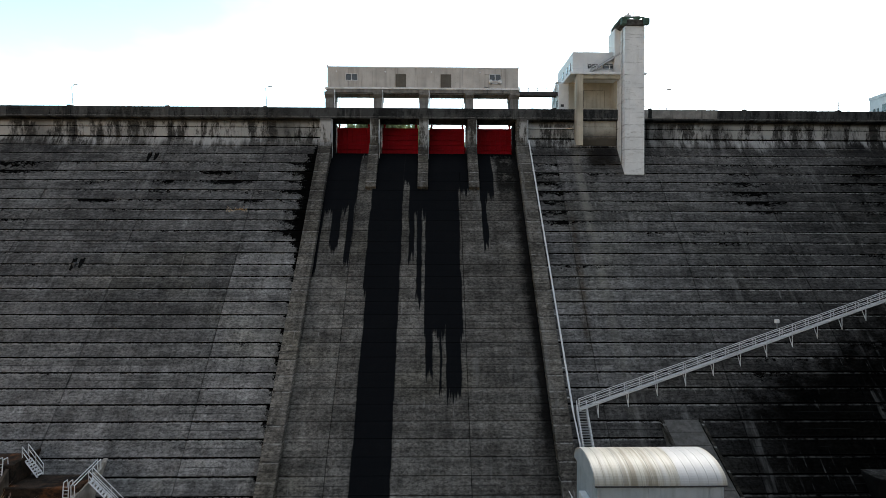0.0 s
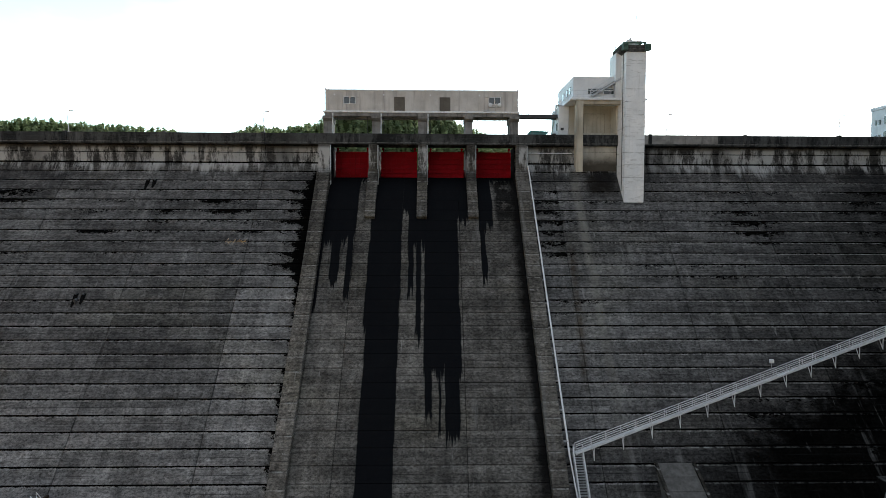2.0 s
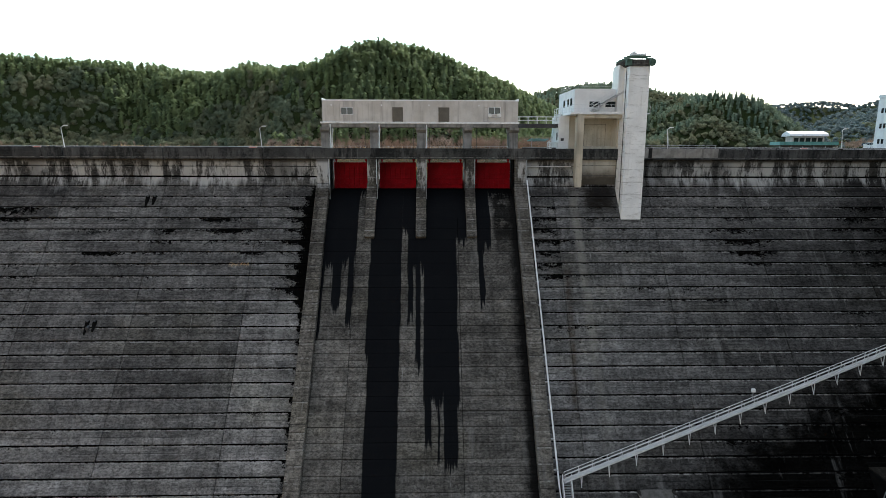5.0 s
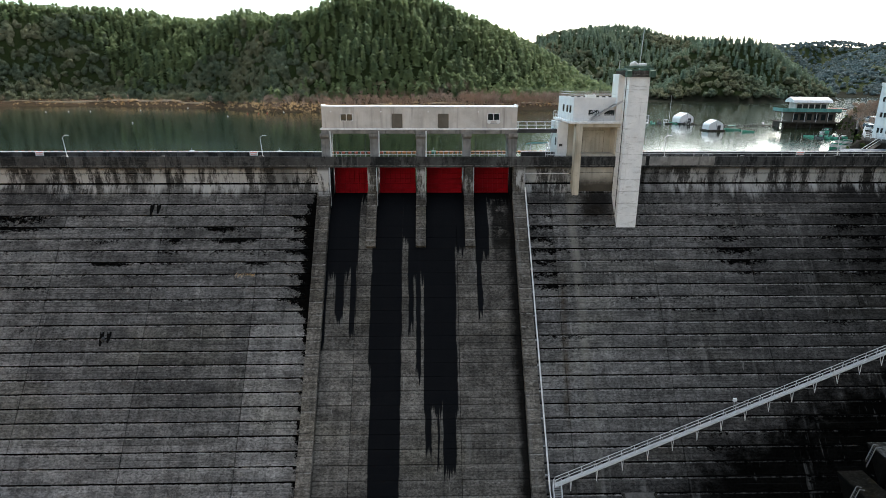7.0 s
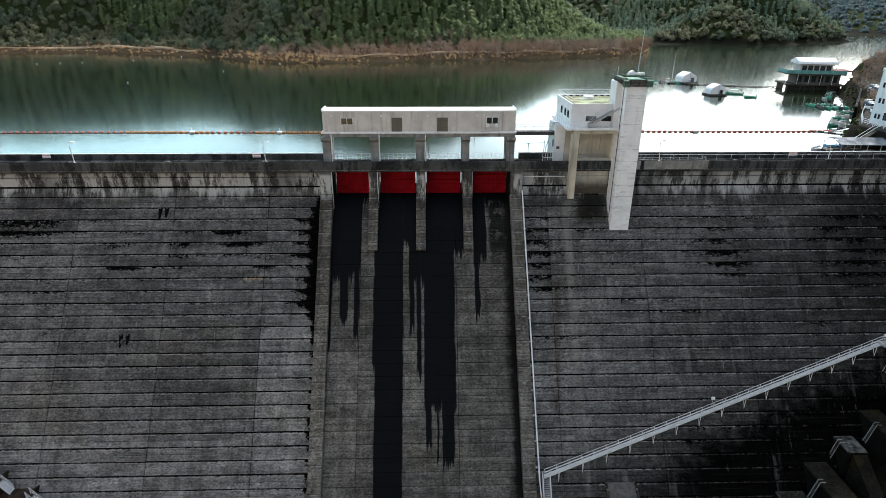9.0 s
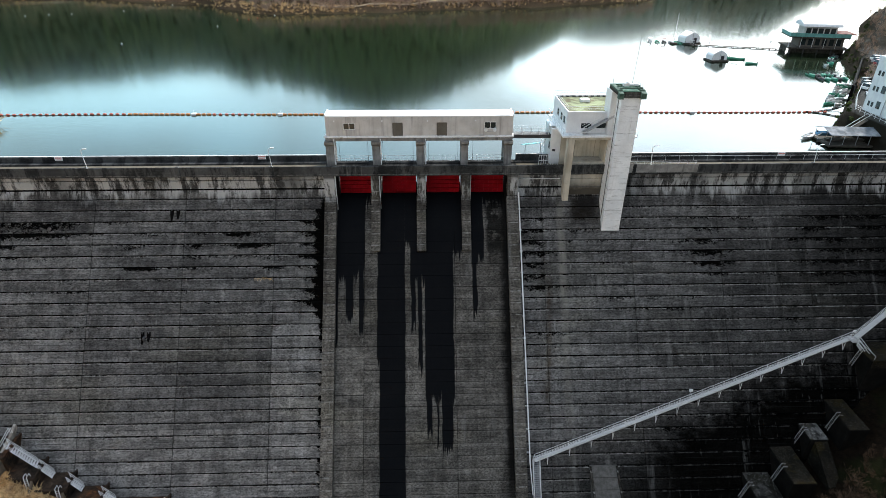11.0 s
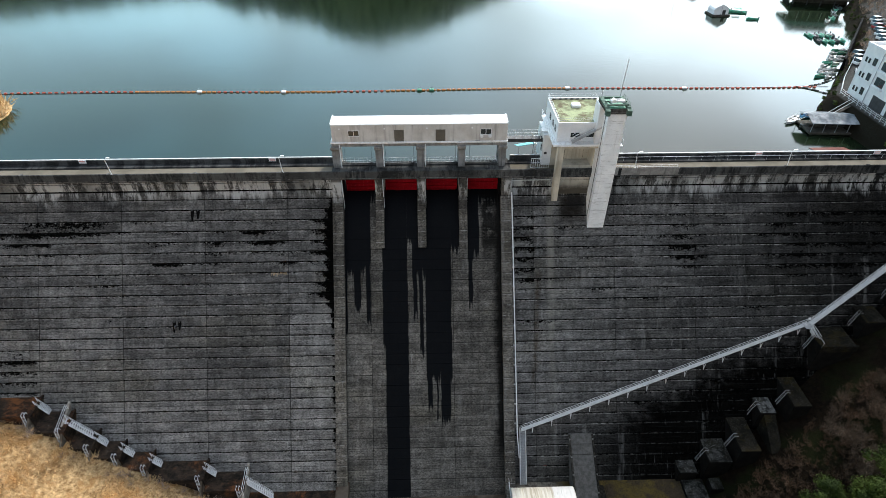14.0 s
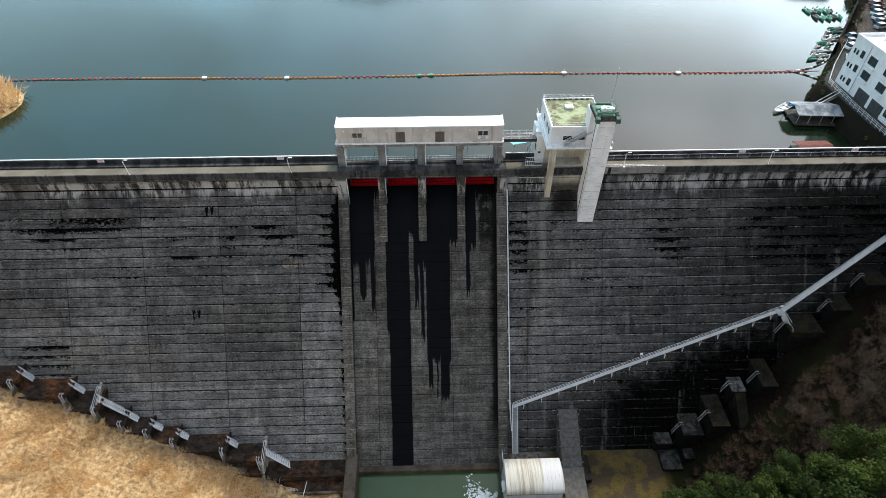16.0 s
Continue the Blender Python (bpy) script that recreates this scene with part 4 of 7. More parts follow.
for hx0, hx1, hz0, hz1 in holes[2:]:
    wdw = part("window", Geo().box(hx0 - 0.04, hx0 + 0.04, gy0 - 0.05, gy0 + 0.1, hz0 - 0.04, hz1 + 0.04).box(hx1 - 0.04, hx1 + 0.04, gy0 - 0.05, gy0 + 0.1, hz0 - 0.04, hz1 + 0.04).box(hx0 + 0.04, hx1 - 0.04, gy0 - 0.05, gy0 + 0.1, hz0 - 0.04, hz0 + 0.04).box(hx0 + 0.04, hx1 - 0.04, gy0 - 0.05, gy0 + 0.1, hz1 - 0.04, hz1 + 0.04).box((hx0 + hx1) / 2 - 0.05, (hx0 + hx1) / 2 + 0.05, gy0 - 0.02, gy0 + 0.1, hz0, hz1), M_WHITE, gh, "white window frame")
    for a, b in ((hx0 + 0.04, (hx0 + hx1) / 2 - 0.05), ((hx0 + hx1) / 2 + 0.05, hx1 - 0.04)):
        part("pane", Geo().box(a, b, gy0 + 0.03, gy0 + 0.05, hz0 + 0.04, hz1 - 0.04), M_GLASS, wdw)
for sx in (9.3, 10.75):
    part("exhaust_fan", Geo().tube((sx, gy0 - 0.35, 56.75), (sx, gy0, 56.75), 0.3, 14).tube((sx, gy0 - 0.4, 56.75), (sx, gy0 - 0.35, 56.75), 0.2, 14), M_WHITE, gh, "round white exhaust hood")
part("bracket", Geo().box(9.0, 11.05, gy0 - 0.12, gy0, 56.42, 56.5).box(8.2, 9.0, gy0 - 0.3, gy0, 55.82, 55.9), M_STEEL, gh)
for sx in (-15.3, -7.55, -0.2, 7.6):
    part("wall_lamp", Geo().tube((sx, gy0 - 0.16, 58.25), (sx, gy0, 58.25), 0.12, 10), M_WHITE, gh)
# floor slab and beams
part("floor_slab", Geo().box(-17.1, 13.95, 90.3, 94.1, 55.46, 55.74, ch=0.03), M_PALE, gh)
for yy in (90.4, 93.2):
    part("floor_beam", Geo().box(-16.9, 13.8, yy, yy + 0.5, 54.9, 55.46, ch=0.03), M_COLUMN, gh)
for sx0, sx1 in ((-17.05, -15.75), (-9.4, -8.15), (-2.1, -0.75), (5.3, 6.5), (12.5, 13.8)):
    g = Geo().box(sx0, sx1, 90.4, 93.7, 50.4, 54.1, ch=0.05)
    g.prism([(90.4, 54.1), (93.7, 54.1), (94.0, 54.5), (94.0, 54.9), (89.9, 54.9), (89.9, 54.5)], sx0 - 0.08, sx1 + 0.08)
    part("column", g, M_COLUMN, gh)
for sx in (-15.55, -7.95, -0.55):
    part("downpipe", Geo().tube((sx, 90.3, 50.9), (sx, 90.3, 55.3), 0.09, 8), M_WHITE, gh)
# mesh rails between the columns
for a, b in ((-15.7, -9.5), (-8.1, -2.2), (-0.7, 5.2), (6.6, 12.4)):
    r = thing("railing", "thin pale metal railing between concrete columns", "railing", ((a + b) / 2, 91.6, 50.95), "crest railings")
    h = (b - a) / 2
    for zz in (0.1, 0.55, 1.05):
        part("rail", Geo().tube((-h, 0, zz), (h, 0, zz), 0.025), M_RAIL, r)
    n = 8
    for i in range(n + 1):
        xx = -h + 2 * h * i / n
        part("post", Geo().tube((xx, 0, 0), (xx, 0, 1.05), 0.022), M_RAIL, r)

# footbridge to the control house
fb = thing("footbridge", "steel footbridge with pale railings linking two buildings", "footbridge", (0, 0, 0))
part("deck", Geo().box(13.95, 21.5, 91.4, 92.7, 55.3, 55.55, ch=0.02), M_DARK, fb)
part("girder", Geo().box(13.95, 21.5, 91.35, 91.5, 54.95, 55.3).box(13.95, 21.5, 92.6, 92.75, 54.95, 55.3), M_DARK, fb)
for yy in (91.45, 92.65):
    for zz in (0.55, 1.1):
        part("rail", Geo().tube((13.95, yy, 55.55 + zz), (21.5, yy, 55.55 + zz), 0.035), M_RAIL, fb)
    for i in range(6):
        xx = 14.1 + i * 1.45
        part("post", Geo().tube((xx, yy, 55.5), (xx, yy, 56.65), 0.035), M_RAIL, fb)

# ---- control house and hoist tower ----
ch = thing("control_house", "white control house on concrete legs with mossy green flat roof", "building", (0, 0, 0))
cx0, cx1, cy0, cy1 = 21.7, 31.3, 87.2, 97.6
part("wall", Geo().box(cx0, cx1, cy0, cy1, 57.1, 60.2, ch=0.03), M_WHITE, ch)
par = Geo()
for a in ((cx0, cx1, cy0, cy0 + 0.2), (cx0, cx1, cy1 - 0.2, cy1), (cx0, cx0 + 0.2, cy0 + 0.2, cy1 - 0.2), (cx1 - 0.2, cx1, cy0 + 0.2, cy1 - 0.2)):
    par.box(*a, 60.2, 60.55, ch=0.02)
part("roof_parapet", par, M_WHITE, ch)
part("roof", Geo().box(cx0 + 0.2, cx1 - 0.2, cy0 + 0.2, cy1 - 0.2, 60.2, 60.3), M_GREEN_ROOF, ch, "mossy green flat roof")
for i in range(9):
    part("parapet_socket", Geo().box(cx0 + 0.2, cx0 + 0.42, cy0 + 0.7 + i * 1.05, cy0 + 1.2 + i * 1.05, 60.3, 60.52), M_DARK, ch)
for i in range(8):
    part("parapet_socket", Geo().box(cx0 + 0.9 + i * 1.05, cx0 + 1.4 + i * 1.05, cy1 - 0.42, cy1 - 0.2, 60.3, 60.52), M_DARK, ch)
part("roof_hatch", Geo().box(25.3, 26.8, 93.6, 94.9, 60.3, 60.75, ch=0.04), M_WHITE, ch)
part("balcony", Geo().box(21.0, 31.6, 85.9, 98.0, 56.75, 57.1, ch=0.03), M_PALE, ch)
part("soffit_beam", Geo().box(22.0, 30.8, 86.3, 86.9, 56.2, 56.75, ch=0.03), M_TAN, ch)
part("leg", Geo().prism([(86.0, 45.9), (86.0, 56.75), (87.3, 56.75), (87.3, 47.0)], 22.0, 23.0), M_TAN, ch)
part("lower_wall", Geo().box(23.0, 28.75, 87.9, 92.0, 46.2, 52.05, ch=0.03), M_TAN_LOW, ch, "tan wall with a sooty stained foot")
for zz in (47.6, 49.1, 50.6):
    part("joint_strip", Geo().box(23.0, 28.75, 87.885, 87.9, zz, zz + 0.05), M_DARK, ch)
part("lower_room", Geo().box(21.9, 30.9, 90.4, 97.0, 50.7, 56.74, ch=0.03), M_TAN, ch)
part("side_wall", Geo().box(28.5, 28.75, 87.6, 90.4, 52.05, 56.2), M_TAN, ch)
part("annex", Geo().box(20.3, 21.88, 90.6, 96.0, 50.7, 56.7, ch=0.03), M_WHITE, ch)
part("annex_window", Geo().box(20.26, 20.3, 91.5, 92.3, 53.0, 54.2), M_DARK, ch)
part("annex_vent", Geo().box(20.6, 21.1, 90.56, 90.6, 52.9, 53.3), M_DARK, ch)
sh = part("shutter", Geo().box(24.2, 27.6, 90.32, 90.4, 52.05, 55.5), M_DOOR, ch, "tan roller shutter")
for i in range(14):
    part("slat", Geo().box(24.25, 27.55, 90.29, 90.32, 52.08 + i * 0.24, 52.315 + i * 0.24), M_TAN, sh)
for wx0, wx1 in ((24.0, 25.6), (26.4, 28.2)):
    w = part("window", Geo().box(wx0, wx1, cy0 - 0.05, cy0 + 0.02, 57.9, 58.7, ch=0.01), M_DARK, ch)
    part("pane", Geo().box(wx0 + 0.06, (wx0 + wx1) / 2 - 0.03, cy0 - 0.07, cy0 - 0.05, 57.96, 58.64).box((wx0 + wx1) / 2 + 0.03, wx1 - 0.06, cy0 - 0.07, cy0 - 0.05, 57.96, 58.64), M_GLASS, w)
for wy0, wy1 in ((88.6, 89.6), (90.6, 91.6), (93.2, 94.2)):
    w = part("window", Geo().box(cx0 - 0.05, cx0 + 0.02, wy0, wy1, 58.2, 59.3, ch=0.01), M_DARK, ch)
    part("pane", Geo().box(cx0 - 0.07, cx0 - 0.05, wy0 + 0.06, wy1 - 0.06, 58.26, 59.24), M_GLASS, w)
rails = [((21.05, 86.0), (29.0, 86.0)), ((21.05, 86.0), (21.05, 97.9))]
for (ax, ay), (bx, by) in rails:
    for zz in (0.5, 1.05):
        part("rail", Geo().tube((ax, ay, 57.1 + zz), (bx, by, 57.1 + zz), 0.03), M_RAIL, ch)
    n = 8
    for i in range(n + 1):
        px_, py_ = ax + (bx - ax) * i / n, ay + (by - ay) * i / n
        part("post", Geo().tube((px_, py_, 57.1), (px_, py_, 58.15), 0.03), M_RAIL, ch)
for (ax, ay), (bx, by) in (((cx0, cy0 + 0.1), (cx1, cy0 + 0.1)), ((cx0 + 0.1, cy0), (cx0 + 0.1, cy1)), ((cx0, cy1 - 0.1), (cx1, cy1 - 0.1))):
    for zz in (60.95, 61.3):
        part("rail", Geo().tube((ax, ay, zz), (bx, by, zz), 0.025), M_RAIL, ch)
# outside stair up the front
st = part("stair", Geo().box(0, 5.6, 0, 0.9, -0.12, 0.12, m=pose(24.2, 86.2, 57.3, 0, -31, 0)), M_STEEL, ch, "grey steel stair")
for yy in (86.22, 87.08):
    for zz in (0.55, 1.05):
        part("stair_rail", Geo().tube((24.2, yy, 57.3 + zz), (28.9, yy, 60.15 + zz), 0.03), M_RAIL, st)
for i in range(14):
    f = (i + 0.5) / 14
    part("tread", Geo().box(24.2 + 4.7 * f - 0.14, 24.2 + 4.7 * f + 0.14, 86.25, 87.05, 57.45 + 2.85 * f, 57.49 + 2.85 * f), M_STEEL, st)

tw = thing("hoist_tower", "tall pale concrete hoist tower rising from the dam face", "tower", (0, 0, 0))
shaft = part("shaft", Geo().box(28.8, 31.6, 84.15, 87.55, 41.25, 63.42), M_PALE, tw)
for i in range(12):
    part("shaft_lift", Geo().box(28.75, 31.65, 84.1, 87.6, 41.2 + i * 1.853, 41.2 + (i + 1) * 1.853 - 0.004, ch=0.012), M_PALE, shaft)
for xx in (28.72, 31.45):
    part("edge_pilaster", Geo().box(xx, xx + 0.23, 84.02, 84.1, 41.25, 63.4, ch=0.01), M_PALE, tw)
part("cap", Geo().prism([(28.75, 63.45), (31.65, 63.45), (32.1, 63.9), (32.1, 64.35), (28.0, 64.35), (28.0, 63.9)], 83.9, 88.3, "y"), M_PIER, tw)
for xx in (28.0, 31.4):
    part("cap_horn", Geo().prism([(83.15, 63.45), (84.0, 63.45), (84.0, 64.45), (83.15, 64.3)], xx, xx + 0.7), M_CAP, tw)
    part("cap_upstand", Geo().box(xx, xx + 0.7, 84.0, 88.3, 64.354, 64.62, ch=0.03), M_CAP, tw)
part("cap_upstand", Geo().box(28.7, 31.4, 87.9, 88.3, 64.354, 64.62, ch=0.03), M_CAP, tw)
part("cap_roof", Geo().box(28.72, 31.38, 84.1, 87.88, 64.354, 64.40), M_GREEN, tw, "green painted cap top")
for xx, yy in ((31.72, 84.25), (28.68, 85.2)):
    part("conduit", Geo().tube((xx, yy, 43.0), (xx, yy, 63.4), 0.05, 6), M_DARK, tw)
for yy in (84.3, 85.6):
    part("gantry_beam", Geo().box(28.3, 31.8, yy, yy + 0.22, 64.72, 64.94, ch=0.02), M_CAP, tw, "faded green steel gantry")
for xx in (28.9, 31.0):
    part("gantry_beam", Geo().box(xx, xx + 0.22, 84.52, 85.6, 64.74, 64.92, ch=0.02), M_CAP, tw)
part("hoist_gear", Geo().box(29.0, 29.9, 84.7, 85.4, 64.95, 65.45, ch=0.1).tube((29.9, 85.05, 65.15), (30.6, 85.05, 65.15), 0.16, 10).box(30.5, 31.3, 84.8, 85.5, 64.95, 65.35, ch=0.1).tube((29.2, 85.9, 65.0), (31.2, 85.9, 65.0), 0.22, 12).tube((29.5, 84.6, 65.5), (29.5, 85.5, 65.5), 0.13, 8), M_WHITE, tw, "white hoist machinery")
for i in range(5):
    part("rail_post", Geo().tube((32.0, 84.3 + i * 0.95, 64.6), (32.0, 84.3 + i * 0.95, 65.1), 0.022), M_CAP, tw)
part("cap_rail", Geo().tube((32.0, 84.3, 65.1), (32.0, 88.1, 65.1), 0.025), M_CAP, tw)
part("mast", Geo().tube((31.2, 87.6, 64.4), (31.5, 87.7, 71.0), 0.05), M_STEEL, tw)
part("mast", Geo().tube((28.3, 87.8, 62.0), (28.3, 87.8, 65.9), 0.05), M_STEEL, tw)
part("stair_turret", Geo().box(27.9, 28.75, 86.3, 89.2, 57.1, 63.9, ch=0.05), M_WHITE, tw)
part("side_platform", Geo().box(31.65, 32.7, 85.6, 87.2, 56.8, 56.95).tube((32.65, 85.6, 56.95), (32.65, 85.6, 58.0), 0.03).tube((32.65, 87.2, 56.95), (32.65, 87.2, 58.0), 0.03).tube((32.65, 85.6, 58.0), (32.65, 87.2, 58.0), 0.03), M_RAIL, tw)

# ---- crest furniture ----
def street_lamp(x):
    ob = thing("street_lamp", "slim white street lamp leaning slightly on the parapet", "street lamp", (x, 87.38, 51.7), "crest lamps")
    part("pole", Geo().tube((0, 0, 0), (-0.22, 0, 2.9), 0.07, 8, 0.045), M_RAIL, ob)
    part("arm", Geo().tube((-0.22, 0, 2.9), (0.25, 0, 3.2), 0.04, 6), M_RAIL, ob)
    part("lamp_head", Geo().box(0.1, 0.75, -0.13, 0.13, 3.14, 3.27, ch=0.04), M_WHITE, ob)
    part("base_plate", Geo().box(-0.16, 0.16, -0.12, 0.12, 0.0, 0.05), M_STEEL, ob)


for lx in (-84.5, -54.8, -25.4, 36.4, 63.6, 93.0):
    street_lamp(lx)
M_SIGN = plain("faded_red_sign", (0.55, 0.20, 0.17), (0.62, 0.26, 0.22), 2.0, 0.6)
for sx in (-62.0, -28.2, 60.8, 83.0, -91.0):
    sb = thing("warning_board", "small white and red notice board on the parapet", "sign", (sx, 92.08, 51.3), "parapet boards")
    part("board", Geo().box(-0.65, 0.65, -0.03, 0.03, 0, 0.62, ch=0.01), M_WHITE, sb)
    part("bar", Geo().box(-0.55, 0.55, -0.04, -0.03, 0.36, 0.55).box(-0.5, 0.5, -0.04, -0.03, 0.1, 0.18), M_SIGN, sb, "red bars of unreadable writing")
rl = thing("crest_handrail", "thin pale handrail along the crest kerb", "railing", (0, 91.3, 50.95))
part("rail", Geo().tube((33, 0, 0.75), (110, 0, 0.75), 0.03), M_RAIL, rl)
for i in range(32):
    part("post", Geo().tube((33.2 + i * 2.4, 0, 0), (33.2 + i * 2.4, 0, 0.75), 0.025), M_RAIL, rl)
rf = thing("parapet_fence", "low grey steel fence on the crest beside the tower", "fence", (0, 87.4, 51.72))
for zz in (0.2, 0.5):
    part("rail", Geo().tube((32.4, 0, zz), (44.0, 0, zz), 0.03), M_STEEL, rf)
for i in range(9):
    part("post", Geo().tube((32.5 + i * 1.42, 0, 0), (32.5 + i * 1.42, 0, 0.52), 0.03), M_STEEL, rf)

# white pipe down the right training wall, and the pipe rail at its head
pipe = thing("drain_pipe", "long white pipe running down the dam face", "pipe", (0, 0, 0))
part("pipe", Geo().tube((14.95, face_y(46.6) - 0.85, 46.9), (15.3, face_y(12.4) - 0.85, 12.4), 0.11, 8).tube((15.3, face_y(12.4) - 0.85, 12.4), (15.6, face_y(8.6) - 0.6, 8.6), 0.09, 8), M_WHITE, pipe)
for i in range(12):
    z = 44.5 - i * 2.8
    part("bracket", Geo().box(14.78, 15.3, face_y(z) - 0.98, face_y(z) - 0.7, z - 0.06, z + 0.06), M_STEEL, pipe)
hp = thing("face_pipe_rail", "white pipe rail running level across the dam face", "pipe", (0, 0, 0))
part("pipe", Geo().tube((14.9, 88.3, 48.95), (21.9, 88.3, 48.95), 0.08, 8), M_WHITE, hp)
for i in range(5):
    part("bracket", Geo().tube((15.4 + i * 1.55, 88.3, 48.95), (15.4 + i * 1.55, 88.75, 48.95), 0.04), M_STEEL, hp)

# car and gate by the control house
M_CARGLASS = glass("car_glass", (0.015, 0.018, 0.02))
M_TYRE = plain("tyre_rubber", (0.015, 0.015, 0.015), (0.025, 0.025, 0.025), 3.0, 0.9)


def car_paint(name, c):
    return plain(name, c, tuple(min(1, v * 1.15) for v in c), 0.8, 0.3, bump=0.02)


def car(at, turn, paint, label, group="parked cars", length=4.2, tall=1.5):
    ob = thing("car", label, "car", at, group, turn=turn)
    L, W = length / 2, 0.82
    prof = [(-L, 0.3), (-L, 0.78), (-L + 0.1, 0.9), (L - 1.15, 0.95), (L - 0.1, 0.75), (L, 0.6), (L, 0.3)]
    part("body", Geo().prism(prof, -W, W, "y"), paint, ob)
    cab = [(-L + 0.15, 0.9), (-L + 0.55, tall), (L - 1.9, tall), (L - 1.1, 0.93)]
    part("cabin", Geo().prism(cab, -W + 0.08, W - 0.08, "y"), M_CARGLASS, ob, "dark car windows")
    part("roof", Geo().box(-L + 0.6, L - 1.95, -W + 0.1, W - 0.1, tall, tall + 0.06, ch=0.025), paint, ob)
    for sx in (-L + 0.8, L - 0.8):
        for sy in (-W, W):
            wh = part("wheel", Geo().tube((sx, sy - 0.1, 0.31), (sx, sy + 0.1, 0.31), 0.31, 14), M_TYRE, ob)
            part("rim", Geo().tube((sx, sy - 0.11, 0.31), (sx, sy + 0.11, 0.31), 0.17, 10), M_STEEL, wh)
    for sy in (-0.6, 0.6):
        part("headlight", Geo().box(L - 0.04, L + 0.01, sy - 0.16, sy + 0.16, 0.55, 0.68), M_WHITE, ob)
    return ob


M_CARW, M_CARB = car_paint("white_car_paint", (0.68, 0.69, 0.70)), car_paint("black_car_paint", (0.02, 0.02, 0.023))
M_CARS, M_CARR = car_paint("silver_car_paint", (0.35, 0.36, 0.38)), car_paint("red_car_paint", (0.28, 0.03, 0.03))

sheet = thing("aqua_awning", "bright aqua sheet roof beside the control house", "awning", (0, 0, 0))
part("sheet", Geo().box(0, 3.4, 0, 1.5, 0, 0.06, m=pose(16.3, 93.0, 53.2, -14, 0, 18)), M_AQUA, sheet)
for dx, dy in ((16.5, 93.2), (19.3, 94.1)):
    part("post", Geo().tube((dx, dy, 46.7), (dx, dy, 53.3), 0.05), M_STEEL, sheet)
gt = thing("access_gate", "white barred access gate on the crest road", "gate", (18.3, 89.6, 50.7))
for zz in (0.1, 1.0, 1.9):
    part("rail", Geo().tube((0, 0, zz), (3.2, 0, zz), 0.05), M_WHITE, gt)
for i in range(9):
    part("bar", Geo().tube((i * 0.4, 0, 0), (i * 0.4, 0, 1.95), 0.035), M_WHITE, gt)
stc = thing("service_stair", "white steel stair tower beside the control house", "stair", (0, 0, 0))
part("stringer", Geo().tube((20.9, 96.5, 52.0), (20.9, 92.0, 57.0), 0.09).tube((20.2, 96.5, 52.0), (20.2, 92.0, 57.0), 0.09), M_WHITE, stc)
for i in range(12):
    f = (i + 0.5) / 12
    part("tread", Geo().box(20.2, 20.9, 96.5 - 4.5 * f - 0.12, 96.5 - 4.5 * f + 0.12, 52 + 5 * f, 52.05 + 5 * f), M_STEEL, stc)
part("stair_rail", Geo().tube((20.2, 96.5, 53.0), (20.2, 92.0, 58.0), 0.035).tube((20.9, 96.5, 53.0), (20.9, 92.0, 58.0), 0.035), M_WHITE, stc)
part("landing", Geo().box(20.0, 21.7, 96.3, 97.8, 51.9, 52.0), M_WHITE, stc)
part("landing", Geo().box(20.0, 21.0, 91.2, 92.3, 57.0, 57.1), M_WHITE, stc)
for px_, py_ in ((20.1, 97.7), (20.1, 96.4)):
    part("post", Geo().tube((px_, py_, 45.0), (px_, py_, 53.0), 0.06), M_WHITE, stc)

# ---- floating boom ----
M_FLOAT_R = plain("faded_red_float", (0.42, 0.07, 0.045), (0.52, 0.12, 0.07), 1.0, 0.6)
M_FLOAT_O = plain("orange_float", (0.50, 0.17, 0.04), (0.58, 0.23, 0.06), 1.0, 0.6)
boom = thing("floating_boom", "long floating boom of red and orange floats across the water", "buoy line", (0, 0, 0))
fm = {}
for nm, mt, ln in (("r", M_FLOAT_R, 0.8), ("o", M_FLOAT_O, 1.0)):
    g = Geo().tube((-ln / 2 + 0.12, 0, 0), (ln / 2 - 0.12, 0, 0), 0.27, 8)
    g.tube((-ln / 2, 0, 0), (-ln / 2 + 0.12, 0, 0), 0.12, 8, 0.27, False).tube((ln / 2 - 0.12, 0, 0), (ln / 2, 0, 0), 0.27, 8, 0.12, False)
    fm[nm] = g.mesh("float")
    fm[nm].materials.append(mt)
fx = -122.0


def boom_y(x):
    return 135.2 + 0.5 * math.sin(x / 17)


while fx < 98:
    orange = -72 < fx < -52 or -42 < fx < -22 or -10 < fx < 36
    ob = part("float", fm["o" if orange else "r"], None, boom)
    ob.matrix_basis = pose(fx, boom_y(fx) + rng.uniform(-0.06, 0.06), LAKE + 0.08, 0, 0, rng.uniform(-5, 5))
    fx += 1.25 if orange else (1.5 if fx < 40 else 1.3)
part("cable", Geo().tube((-122, 135.1, LAKE + 0.06), (0, 135.2, LAKE + 0.06), 0.05).tube((0, 135.2, LAKE + 0.06), (100.5, 135.2, LAKE + 0.06), 0.05), M_DARK, boom)
for bx in (-55.8, -35.2, 34.8, 63.9, -2.0, 1.0):
    bu = thing("marker_buoy", "small pale box float marking the boom", "buoy", (bx, boom_y(bx), LAKE), "boom markers")
    part("float_box", Geo().box(-0.55, 0.55, -0.5, 0.5, -0.1, 0.42, ch=0.06), M_WHITE if abs(bx) > 5 else M_GREEN, bu)
    part("mast", Geo().tube((0, 0, 0.4), (0, 0, 1.1), 0.04), M_STEEL, bu)
